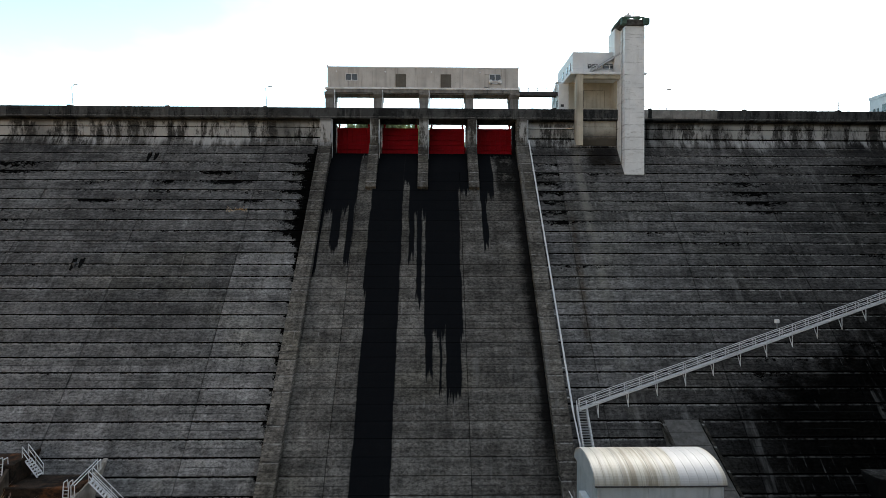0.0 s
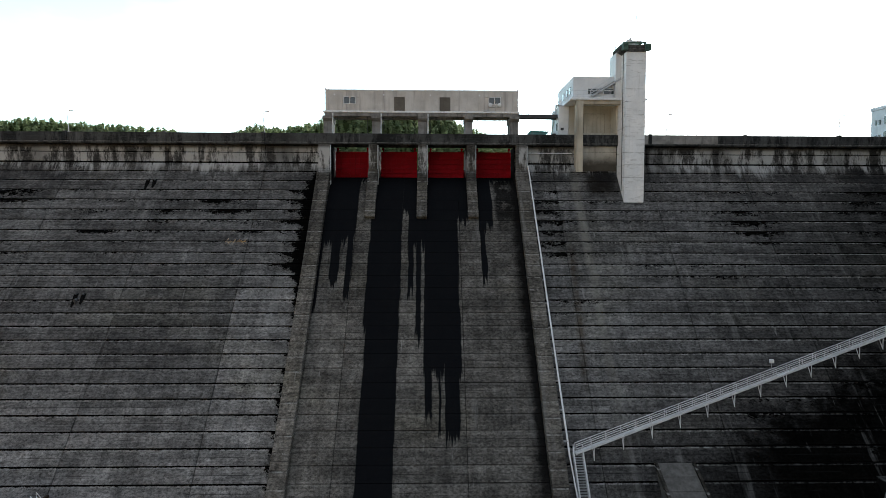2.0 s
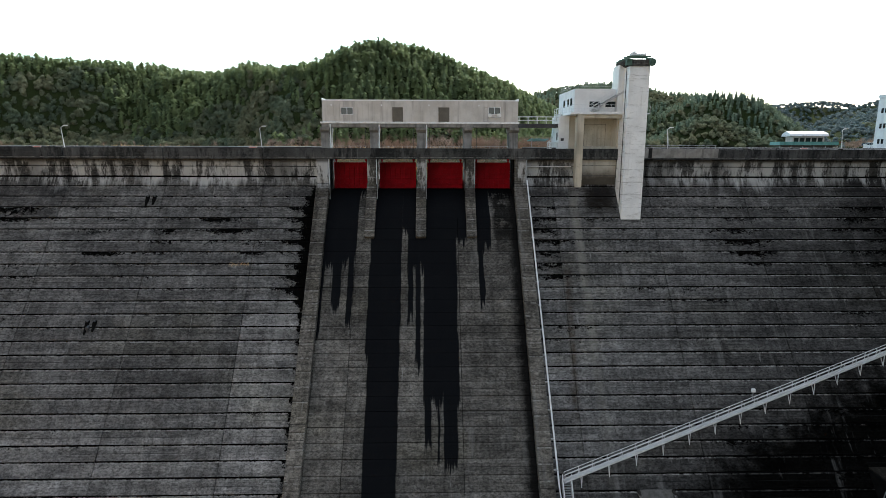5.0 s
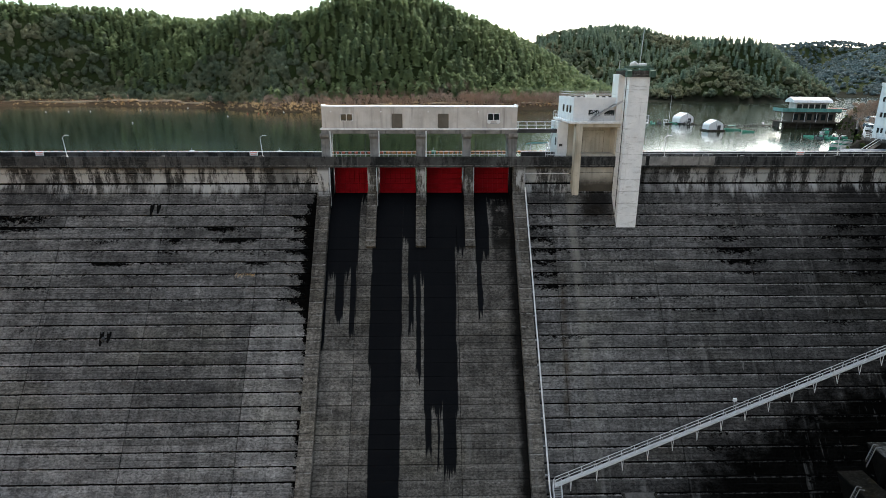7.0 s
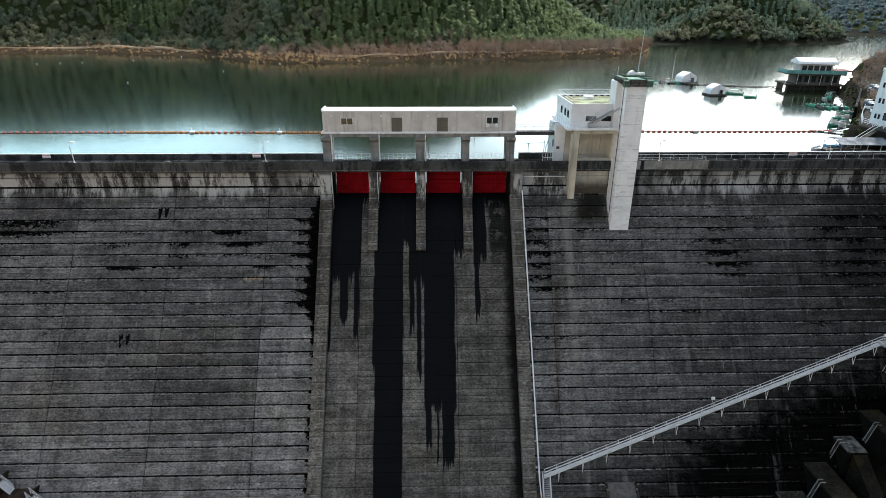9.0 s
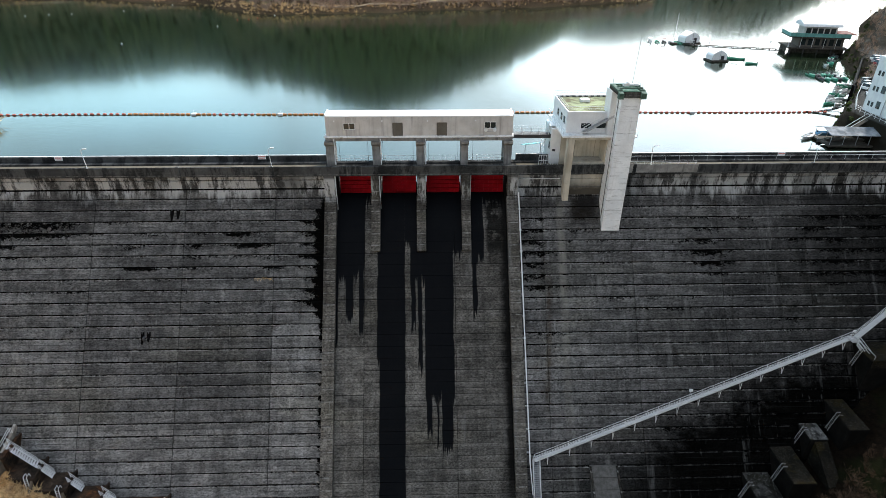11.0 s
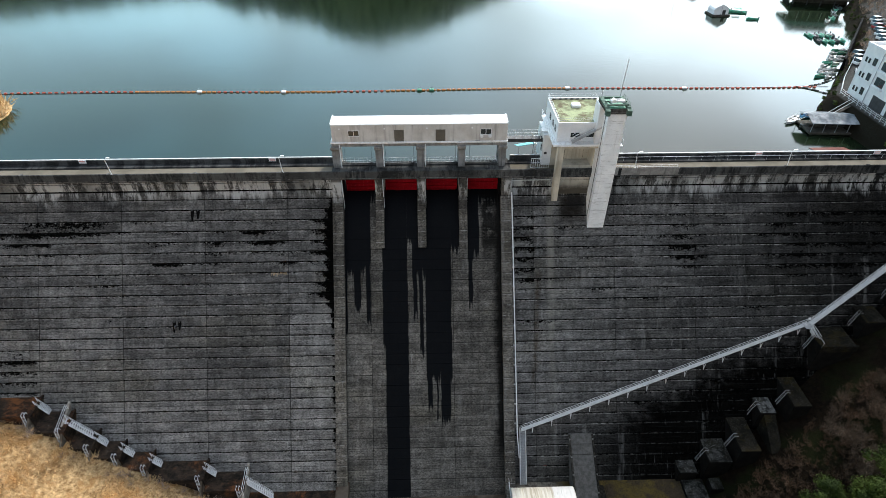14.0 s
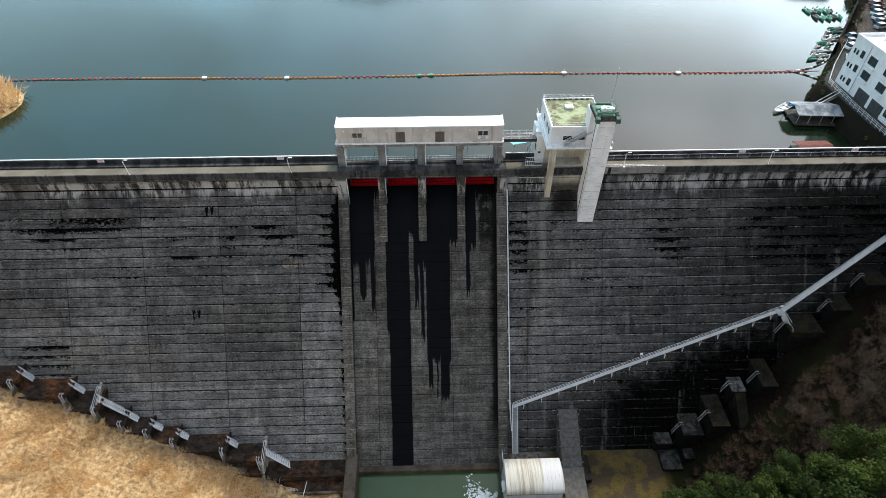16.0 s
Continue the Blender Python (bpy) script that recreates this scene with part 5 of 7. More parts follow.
for ex, ey in ((106.0, 141.4), (97.6, 130.6)):
    ln = thing("mooring_floats", "short line of dark and white floats fanning out to the bank", "buoy line", (92.0, 135.2, LAKE + 0.08), "mooring lines")
    for i in range(11):
        f, g = i / 10, (i / 10) ** 1.9
        cx, cy = (ex - 92.0) * f, (ey - 135.2) * g
        part("float", Geo().tube((cx, cy, 0), (cx + 0.75, cy + (0.55 if ey > 136 else -0.55) * f, 0), 0.24, 8), M_WHITE if i % 3 == 2 else M_DARK, ln)

for bx, by, red in ((-205, 316, 0), (-196, 321, 0), (-186, 324, 0), (-165, 337, 0), (-150, 366, 0), (-96, 279, 0), (-118, 233, 0), (-79, 318, 0), (-93, 300, 1), (-88, 302, 1), (-85, 307, 1), (138, 236, 0)):
    bu = thing("lake_buoy", "small round float out on the lake", "buoy", (bx, by, LAKE), "lake buoys")
    part("float", Geo().tube((0, 0, -0.15), (0, 0, 0.3), 0.34, 10, 0.28), M_FLOAT_R if red else M_WHITE, bu)
    part("top_mark", Geo().tube((0, 0, 0.3), (0, 0, 0.6), 0.2, 8, 0.06), M_FLOAT_R if red else M_WHITE, bu)

# ---- boats, piers and houses on the right bank ----
M_HULL_W = plain("white_hull", (0.66, 0.68, 0.68), (0.76, 0.77, 0.77), 0.8, 0.4)
M_HULL_G = plain("green_hull", (0.05, 0.30, 0.20), (0.09, 0.40, 0.27), 0.8, 0.45)
M_HULL_D = plain("dark_hull", (0.05, 0.065, 0.07), (0.09, 0.10, 0.11), 0.8, 0.5)
M_HULL_B = plain("blue_hull", (0.06, 0.22, 0.42), (0.10, 0.30, 0.50), 0.8, 0.45)
M_DECK = plain("dark_weathered_planks", (0.045, 0.04, 0.033), (0.09, 0.08, 0.068), 1.2, 0.85)
M_TEAL = plain("teal_roof", (0.10, 0.30, 0.27), (0.16, 0.38, 0.34), 0.7, 0.5, streak=0.3)
M_RUST = plain("rust_red_roof", (0.11, 0.036, 0.028), (0.16, 0.055, 0.04), 0.7, 0.7, streak=0.3)
M_BLUEGREY = plain("worn_blue_grey_sheet", (0.10, 0.12, 0.14), (0.32, 0.34, 0.36), 0.45, 0.75, streak=0.5, dirt=(0.05, 0.05, 0.05))


def boat(at, turn, L, W, hull, label, seats=2, engine=True, canopy=None):
    ob = thing("boat", label, "boat", at, "moored boats", turn=turn)
    sec = []
    for i in range(9):
        f = i / 8
        w = W / 2 * (1 if f < 0.5 else math.cos((f - 0.5) * math.pi) ** 0.7) + 0.02
        sec.append((-L / 2 + L * f, w, 0.42 + 0.25 * f * f))
    v, f_ = [], []
    for x, w, h in sec:
        v += [(x, -w, h), (x, -w * 0.7, -0.1), (x, w * 0.7, -0.1), (x, w, h), (x, w - 0.07, h), (x, w * 0.62, 0.06), (x, -w * 0.62, 0.06), (x, -w + 0.07, h)]
    for i in range(8):
        for j in range(8):
            f_.append((i * 8 + j, i * 8 + (j + 1) % 8, i * 8 + 8 + (j + 1) % 8, i * 8 + 8 + j))
    f_ += [tuple(range(8)), tuple(range(64, 72))]
    part("hull", Geo().add(v, f_), hull, ob)
    for i in range(seats):
        xx = -L * 0.25 + i * L * 0.3
        part("seat", Geo().box(xx - 0.16, xx + 0.16, -W * 0.4, W * 0.4, 0.28, 0.34), M_DECK, ob)
    if engine:
        part("engine", Geo().box(-L / 2 - 0.22, -L / 2 + 0.08, -0.15, 0.15, 0.2, 0.85, ch=0.05), M_DARK, ob)
    if canopy:
        part("canopy", Geo().box(-L * 0.2, L * 0.2, -W * 0.45, W * 0.45, 1.5, 1.58, ch=0.03).tube((-L * 0.18, -W * 0.4, 0.4), (-L * 0.18, -W * 0.4, 1.5), 0.03).tube((L * 0.18, W * 0.4, 0.4), (L * 0.18, W * 0.4, 1.5), 0.03).tube((-L * 0.18, W * 0.4, 0.4), (-L * 0.18, W * 0.4, 1.5), 0.03).tube((L * 0.18, -W * 0.4, 0.4), (L * 0.18, -W * 0.4, 1.5), 0.03), canopy, ob)
    return ob


W_ = LAKE
HULLS = ((M_HULL_W, "white rowing boat moored in a cluster by the bank"), (M_HULL_G, "green flat fishing boat moored by the bank"), (M_HULL_D, "dark fishing boat moored by the bank"))
# cluster along the wall
for i in range(9):
    for j in range(2):
        f = i / 8
        hull, lab = HULLS[0 if (i + j) % 4 else 1]
        boat((101.6 + 16.0 * f + j * 2.4 + rng.uniform(-0.4, 0.4), 141.6 + 20 * f + rng.uniform(-0.4, 0.4) - j * 0.4, W_), 205 + rng.uniform(-25, 25), 3.3, 1.2, hull, lab, engine=False)
for i in range(10):
    hull, lab = HULLS[1 if i % 3 else 2]
    boat((117.4 + (i % 5) * 1.75 + rng.uniform(-0.3, 0.3), 169.6 + (i // 5) * 4.8 + rng.uniform(-0.5, 0.5), W_), 258 + rng.uniform(-9, 9), 4.4, 1.5, hull, lab)
for i in range(6):
    boat((132 + i * 2.4 + rng.uniform(-0.5, 0.5), 190 + i * 3.0 + rng.uniform(-1, 1), W_), 235 + rng.uniform(-25, 25), 4.2, 1.5, HULLS[i % 3][0], HULLS[i % 3][1])
boat((81.8, 116.2, W_), 215, 6.4, 2.0, M_HULL_W, "white motor boat with dark hull beside the covered dock", 3, True)
boat((86.0, 118.0, W_), 190, 4.6, 1.5, M_HULL_B, "blue rowing boat beside the covered dock", 2, False)
boat((83.4, 113.6, W_), 200, 4.6, 1.6, M_HULL_D, "dark fishing boat beside the covered dock", 2, True)
boat((107.7, 192.3, W_), 172, 3.8, 1.3, M_HULL_G, "small green boat drifting near the pier", 1, True)
boat((106.2, 200.5, W_), 165, 6.0, 2.0, M_HULL_G, "long green fishing boat near the pier", 2, True, M_HULL_G)
boat((102.6, 203.2, W_), 170, 5.0, 1.8, M_HULL_G, "green fishing boat near the pier", 2, True)
for i in range(7):
    boat((89 + i * 2.4, 236.6 - i * 1.1 + rng.uniform(-0.6, 0.6), W_), 100 + rng.uniform(-20, 20), 4.2, 1.5, HULLS[i % 3][0], HULLS[i % 3][1], 2, True, M_HULL_W if i % 3 == 0 else (M_RUST if i == 2 else None))

pier = thing("floating_pier", "long low grey plank pier leading to moored boats", "pier", (0, 0, 0))
pv = Vector((133.5, 217.5, 0)) - Vector((100.5, 229.0, 0))
ang = math.degrees(math.atan2(pv.y, pv.x))
for i in range(16):
    q = Vector((100.5, 229.0, W_)) + pv * ((i + 0.5) / 16)
    ob = part("deck_board", Geo().box(-pv.length / 32 + 0.03, pv.length / 32 - 0.03, -0.7, 0.7, 0.22, 0.36, ch=0.02), M_DECK, pier)
    ob.matrix_basis = pose(*q, 0, 0, ang)
    ob = part("float", Geo().tube((0, -0.6, 0.08), (0, 0.6, 0.08), 0.2, 8), M_DARK, pier)
    ob.matrix_basis = pose(*q, 0, 0, ang)
for i in range(5):
    q = Vector((100.5, 229.0, W_)) + pv * (i / 4)
    part("pile", Geo().tube((q.x, q.y + 0.8, W_ - 2), (q.x, q.y + 0.8, W_ + 1.4), 0.1, 6), M_DARK, pier)


def dome(at, r, name, label, ln=0.0, turn=0.0, peak=0.25):
    ob = thing(name, label, "boat tent", at, "floating domes", turn=turn)
    prof = [(-r, 0.5), (-r, 0.5 + r * 0.55), (-r * 0.86, 0.5 + r * 0.80), (-r * 0.5, 0.5 + r * (0.92 + peak * 0.35)), (0, 0.5 + r * (1.0 + peak)), (r * 0.5, 0.5 + r * (0.92 + peak * 0.35)), (r * 0.86, 0.5 + r * 0.80), (r, 0.5 + r * 0.55), (r, 0.5)]
    part("cover", Geo().prism(prof, -ln / 2, ln / 2, "y"), M_TENT, ob)
    part("raft", Geo().box(-r - 0.5, r + 0.5, -ln / 2 - 0.7, ln / 2 + 0.6, -0.1, 0.5, ch=0.05), M_DECK, ob)
    for s in (-r, 0, r):
        part("hoop", Geo().tube((s, -ln / 2 - 0.04, 0.5), (s, -ln / 2 - 0.04, 0.5 + r * (0.55 if s else 1.0 + peak)), 0.05), M_STEEL, ob)
    # a dark sheet on the closed cover gives the doorway its inner shade
    part("opening", Geo().box(r * 0.15, r * 0.6, -ln / 2 - 0.03, -ln / 2 + 0.02, 0.5, 0.5 + r * 0.55), M_DARK, ob, "doorway, its shade a flat dark panel")


M_TENT = plain("white_tent_cloth", (0.86, 0.87, 0.88), (0.92, 0.92, 0.92), 0.5, 0.6, streak=0.15, dirt=(0.6, 0.6, 0.6))
dome((103.2, 233.5, W_), 3.1, "dome_tent", "white domed tent on a floating raft", 5.0, 12)
dome((98.6, 198.6, W_), 2.6, "dome_boat", "white arched cover on a small raft", 4.2, 5)
mastp = thing("flag_mast", "tall thin mast by the floating pier", "mast", (96.5, 231.0, W_))
part("pole", Geo().tube((0, 0, -1), (0, 0, 11.5), 0.1, 6, 0.04), M_RAIL, mastp)
part("base", Geo().box(-1.2, 1.2, -0.9, 0.9, -0.1, 0.5, ch=0.05), M_DECK, mastp)

# boat house on stilts
bh = thing("boat_house", "two-storey boat house on stilts with teal roof and balconies", "building", (141.0, 214.0, LAKE), turn=-14)
part("platform", Geo().box(-10, 10, -6, 6, 1.5, 1.9, ch=0.04), M_DECK, bh)
for i in range(5):
    for j in range(3):
        part("stilt", Geo().tube((-9 + i * 4.5, -5.5 + j * 5.5, -4), (-9 + i * 4.5, -5.5 + j * 5.5, 1.5), 0.2, 6), M_DARK, bh)
part("lower_storey", Geo().box(-6, 8.5, -3.5, 5, 1.9, 4.6, ch=0.04), M_DOOR, bh)
part("balcony", Geo().box(-10, 9.5, -5.5, 5.5, 4.6, 4.9, ch=0.03), M_DECK, bh)
# dark boards added in place of the shade between the stilts
part("shade_screen", Geo().box(-8.5, 9.6, -2.6, -2.4, -1.0, 1.49).box(-9.4, -9.2, -2.2, 5.0, -1.0, 1.49), M_DECK, bh)
part("balcony_rail", Geo().box(-10, 9.5, -5.5, -5.4, 4.9, 5.9).box(-10, -9.9, -5.4, 5.5, 4.9, 5.9), M_TEAL, bh, "teal balcony panels")
part("upper_storey", Geo().box(-5, 5.5, -3, 4.5, 4.9, 7.6, ch=0.04), M_GH, bh)
bh.scale = (1.0, 1.0, 1.2)
part("roof", Geo().prism([(-4.2, 7.6), (5.6, 7.6), (5.0, 8.3), (1.0, 9.2), (-3.6, 8.3)], -6.2, 6.6), M_PALE, bh)
part("side_roof", Geo().box(5.6, 11.5, -4.4, 4.6, 5.6, 5.9, ch=0.03), M_RUST, bh)
for i in range(5):
    w = part("window", Geo().box(-4.6 + i * 2.0, -3.0 + i * 2.0, -3.08, -2.98, 5.5, 7.1), M_DARK, bh)
    part("pane", Geo().box(-4.5 + i * 2.0, -3.1 + i * 2.0, -3.12, -3.08, 5.6, 7.0), M_GLASS, w)
for i in range(6):
    w = part("window", Geo().box(-5.5 + i * 2.3, -3.9 + i * 2.3, -3.58, -3.48, 2.3, 4.2), M_DARK, bh)
    part("pane", Geo().box(-5.4 + i * 2.3, -4.0 + i * 2.3, -3.62, -3.58, 2.4, 4.1), M_GLASS, w)
for i in range(6):
    part("post", Geo().tube((-9.8 + i * 3.8, -5.3, 1.9), (-9.8 + i * 3.8, -5.3, 4.6), 0.09, 6), M_RAIL, bh)

# hotel block
ht = thing("hotel", "white four-storey block with large windows above the lake", "building", (94.2, 0, 51.5))
part("wall", Geo().box(0, 14, 92, 120.3, 0, 10.6, ch=0.05), M_WHITE, ht)
part("roof", Geo().box(0.3, 13.7, 92.3, 120.0, 10.6, 10.66), M_PALE, ht)
rp = Geo()
for a in ((-0.1, 0.25, 92, 120.4), (13.75, 14.1, 92, 120.4), (0.25, 13.75, 120.05, 120.4), (0.25, 13.75, 92, 92.35)):
    rp.box(*a, 10.604, 11.3, ch=0.03)
part("roof_parapet", rp, M_WHITE, ht)
part("roof_room", Geo().box(4, 8, 108, 113, 10.66, 13.2, ch=0.05).box(4.4, 6, 116, 118, 10.66, 11.8, ch=0.05), M_WHITE, ht)
for fl in range(3):
    z0 = 1.2 + fl * 3.15
    for yy, wide, tall_ in ((118.9, 0.55, 1.0), (117.9, 0.55, 1.0), (116.2, 1.1, 1.5), (112.5, 2.6, 1.7), (107.0, 2.6, 1.7), (101.5, 2.6, 1.7), (96.0, 2.6, 1.7)):
        if fl == 0 and yy > 104 and yy < 114:
            continue
        w = part("window", Geo().box(-0.07, 0.02, yy - wide / 2, yy + wide / 2, z0, z0 + tall_, ch=0.01), M_DARK, ht)
        part("pane", Geo().box(-0.09, -0.07, yy - wide / 2 + 0.07, yy - 0.03, z0 + 0.07, z0 + tall_ - 0.07).box(-0.09, -0.07, yy + 0.03, yy + wide / 2 - 0.07, z0 + 0.07, z0 + tall_ - 0.07), M_GLASS, w)
        if wide > 2:
            part("balcony_sill", Geo().box(-0.55, 0, yy - wide / 2 - 0.25, yy + wide / 2 + 0.25, z0 - 0.45, z0 - 0.1, ch=0.03), M_WHITE, ht)
# flat dark panels on the wall stand for the shade inside open bays
for yy in (105.5, 110.5):
    part("carport_opening", Geo().box(-0.06, 0.02, yy - 2.0, yy + 2.0, 0.05, 2.6), M_DARK, ht, "open bay, its shade a flat dark panel")
part("downpipe", Geo().tube((-0.12, 114.5, 0), (-0.12, 114.5, 10.6), 0.08), M_STEEL, ht)

# bank wall, fence, car park
bw = part("bank_wall", Geo().prism([(0, -6), (0.0, 4.95), (0.5, 4.95), (1.8, -6)], 0, 44, "y"), M_CORE)
bw.matrix_basis = pose(106.2, 141.4, LAKE, 0, 0, -37)
tagged(bw, "dark stone retaining wall along the lakeside", "wall", kind="structure")
fn = thing("bank_fence", "white railing along the top of the lakeside wall", "fence", (0, 0, 51.5))
path = [(91.8, 94.0), (91.6, 108.0), (92.2, 119.5), (97.8, 127.6), (103.8, 135.2), (109.8, 142.6)]
for (ax, ay), (bx, by) in zip(path, path[1:]):
    for zz in (0.4, 0.8, 1.15):
        part("rail", Geo().tube((ax, ay, zz), (bx, by, zz), 0.032), M_RAIL, fn)
    n = max(3, int(math.hypot(bx - ax, by - ay) / 1.5))
    for i in range(n):
        part("post", Geo().tube((ax + (bx - ax) * i / n, ay + (by - ay) * i / n, 0), (ax + (bx - ax) * i / n, ay + (by - ay) * i / n, 1.2), 0.05), M_RAIL, fn)
spots = [(103.5, 131.0, 60, M_CARW, "white hatchback parked in the lakeside yard"), (100.8, 126.5, 62, M_CARW, "white car parked in the lakeside yard"), (108.0, 137.5, 12, M_CARW, "white van parked in the lakeside yard"), (109.5, 140.5, 12, M_CARB, "black car parked in the lakeside yard"), (111.5, 143.6, 12, M_CARB, "black car parked in the lakeside yard"),
         (123.0, 150.0, 12, M_CARS, "silver car parked in the lakeside yard"), (124.6, 153.0, 12, M_CARB, "black car parked in the lakeside yard"), (126.0, 156.2, 12, M_CARW, "white car parked in the lakeside yard"), (127.6, 159.4, 12, M_CARW, "white car parked in the lakeside yard"), (129.2, 162.6, 12, M_CARB, "black car parked in the lakeside yard"), (131.0, 166.0, 12, M_CARR, "red car parked in the lakeside yard"), (133.0, 169.5, 12, M_CARS, "silver car parked in the lakeside yard"), (135.0, 173.0, 12, M_CARW, "white car parked in the lakeside yard")]
for cx, cy, tn, pt_, lab in spots:
    car((cx, cy, float(ground_z(cx, cy)) + 0.02), tn, pt_, lab)

# covered dock next to the dam
cd = thing("covered_dock", "floating dock under a worn blue-grey sheet roof", "dock", (86.5, 112.0, LAKE), turn=-4)
part("deck", Geo().box(-5, 6, -3.4, 3.0, 0.15, 0.55, ch=0.04), M_DECK, cd)
part("roof", Geo().prism([(-3.2, 2.5), (0, 3.3), (3.0, 2.5), (3.0, 2.6), (0, 3.42), (-3.2, 2.6)], -5, 6), M_BLUEGREY, cd)
for i in range(5):
    for s in (-3.0, 2.8):
        part("post", Geo().tube((-4.7 + i * 2.55, s, 0.5), (-4.7 + i * 2.55, s, 2.55), 0.07), M_STEEL, cd)
part("bench", Geo().box(-4, 5, -0.6, 0.6, 0.55, 1.0, ch=0.04), M_DECK, cd)
gw = thing("gangway", "sloping gangway with white rails up to the bank", "gangway", (0, 0, 0))
part("deck", Geo().box(0, 8.0, -0.5, 0.5, -0.08, 0.0, m=pose(85.5, 113.5, 47.3, 0, -30, 10)), M_DECK, gw)
for s in (-0.5, 0.5):
    part("rail", Geo().tube((85.5, 113.5 + s, 48.3), (92.3, 114.7 + s, 52.3), 0.05), M_RAIL, gw)
rr = thing("rust_roof_shelter", "low boat shelter with rust-red sheet roof", "shelter", (80.0, 98.8, LAKE))
part("roof", Geo().prism([(-2.2, 1.2), (0, 1.7), (2.2, 1.2), (2.2, 1.3), (0, 1.8), (-2.2, 1.3)], -3.6, 3.6), M_RUST, rr)
part("deck", Geo().box(-3.6, 3.6, -2.2, 2.2, -0.1, 0.35, ch=0.04), M_DECK, rr)
for a in (-3.4, 3.4):
    for b in (-2.0, 2.0):
        part("post", Geo().tube((a, b, 0.3), (a, b, 1.3), 0.07), M_WHITE, rr)

# ---- stairs on the dam face ----
def flight(name, a, b, label, category="stair", width=0.9, group="", rails=True, supports=False, bars=2, side=(0, -1, 0), metal=None, plate=0.0):
    """A straight steel flight from a up to b, with treads, stringers and rails; side points across it."""
    a, b, s = Vector(a), Vector(b), Vector(side).normalized()
    m_body, m_rail = (metal, metal) if metal else (M_STEEL, M_RAIL)
    ob = thing(name, label, category, tuple(a), group)
    d = b - a
    n = max(4, int(abs(d.z) / 0.22), int(math.hypot(d.x, d.y) / 0.34))
    run = Vector((d.x, d.y, 0)).normalized()
    for k in (0, 1):
        o = s * (width * k)
        if plate:
            up_, out_ = Vector((0, 0, plate / 2)), s * 0.035
            part("stringer", Geo().add([o - out_ - up_, o + out_ - up_, o + out_ + up_, o - out_ + up_, o + d - out_ - up_, o + d + out_ - up_, o + d + out_ + up_, o + d - out_ + up_], [(0, 1, 2, 3), (4, 5, 6, 7), (0, 1, 5, 4), (1, 2, 6, 5), (2, 3, 7, 6), (3, 0, 4, 7)]), m_body, ob)
        else:
            part("stringer", Geo().tube(o, o + d, 0.09, 4), m_body, ob)
        if rails:
            for h in ([0.55, 1.05] if bars == 2 else [1.05]):
                part("rail", Geo().tube(o + Vector((0, 0, h)), o + d + Vector((0, 0, h)), 0.04), m_rail, ob)
            m = max(2, int(d.length / 1.9))
            for i in range(m + 1):
                q = o + d * (i / m)
                part("post", Geo().tube(q, q + Vector((0, 0, 1.05)), 0.035), m_rail, ob)
    tread = Geo()
    hw = s * width
    tread.add([-run * 0.13, run * 0.13, run * 0.13 + hw, -run * 0.13 + hw, -run * 0.13 + Vector((0, 0, 0.05)), run * 0.13 + Vector((0, 0, 0.05)), run * 0.13 + hw + Vector((0, 0, 0.05)), -run * 0.13 + hw + Vector((0, 0, 0.05))],
              [(0, 1, 2, 3), (4, 5, 6, 7), (0, 1, 5, 4), (1, 2, 6, 5), (2, 3, 7, 6), (3, 0, 4, 7)])
    tm = tread.mesh("tread")
    tm.materials.append(m_body)
    for i in range(n):
        t = part("tread", tm, None, ob)
        t.location = d * ((i + 0.5) / n)
    if plate:
        dk, up_ = s * width, Vector((0, 0, -0.03))
        part("deck_plate", Geo().add([up_, up_ + d, up_ + d + dk, up_ + dk, up_ * 3, up_ * 3 + d, up_ * 3 + d + dk, up_ * 3 + dk], [(0, 1, 2, 3), (4, 5, 6, 7), (0, 1, 5, 4), (1, 2, 6, 5), (2, 3, 7, 6), (3, 0, 4, 7)]), m_body, ob)
    if supports:
        m = int(d.length / 3.7)
        for i in range(m):
            q = d * ((i + 0.6) / m)
            z = a.z + q.z
            g = Geo().tube(q + s * 0.75, Vector((q.x, face_y(z - 1.5) - a.y + 0.05, q.z - 1.5)), 0.05).tube(q, Vector((q.x + 0.02, face_y(z - 1.5) - a.y + 0.05, q.z - 1.5)), 0.05)
            part("brace", g, m_body, ob)
    return ob


def on_face(x, z, out=0.35):
    return (x, face_y(z) - out, z)


WALK = (on_face(16.0, 12.6), on_face(69.0, 27.0), on_face(92.0, 39.3))
flight("face_walkway", WALK[0], WALK[1], "long galvanised stair walkway climbing across the dam face", "walkway", 0.55, supports=True, metal=M_GALV, plate=0.22)
flight("upper_stair", on_face(69.6, 27.1), WALK[2], "steep galvanised stair at the dam abutment", "stair", 0.85, metal=M_GALV, plate=0.28)
flight("lower_stair", (15.75, 55.2, 4.7), (15.75, face_y(12.5) - 0.5, 12.5), "steep white steel stair down to the basin", "stair", 1.05, side=(1, 0, 0))
lb = thing("stair_lamp", "small white lamp box on the face walkway", "lamp", on_face(41.2, 20.2, 1.0))
part("lamp_box", Geo().box(-0.25, 0.25, -0.15, 0.15, 1.05, 1.5, ch=0.05), M_WHITE, lb)
part("bracket", Geo().tube((0, 0, 0), (0, 0, 1.05), 0.04), M_STEEL, lb)
ld = thing("walkway_landing", "steel landing with a white lamp where stairs meet", "landing", on_face(69.2, 26.9, 1.4))
part("deck", Geo().box(-0.8, 0.8, -0.3, 1.3, 0, 0.1), M_STEEL, ld)
part("lamp_box", Geo().box(-0.2, 0.2, 0.9, 1.2, 1.1, 1.5, ch=0.05), M_WHITE, ld)
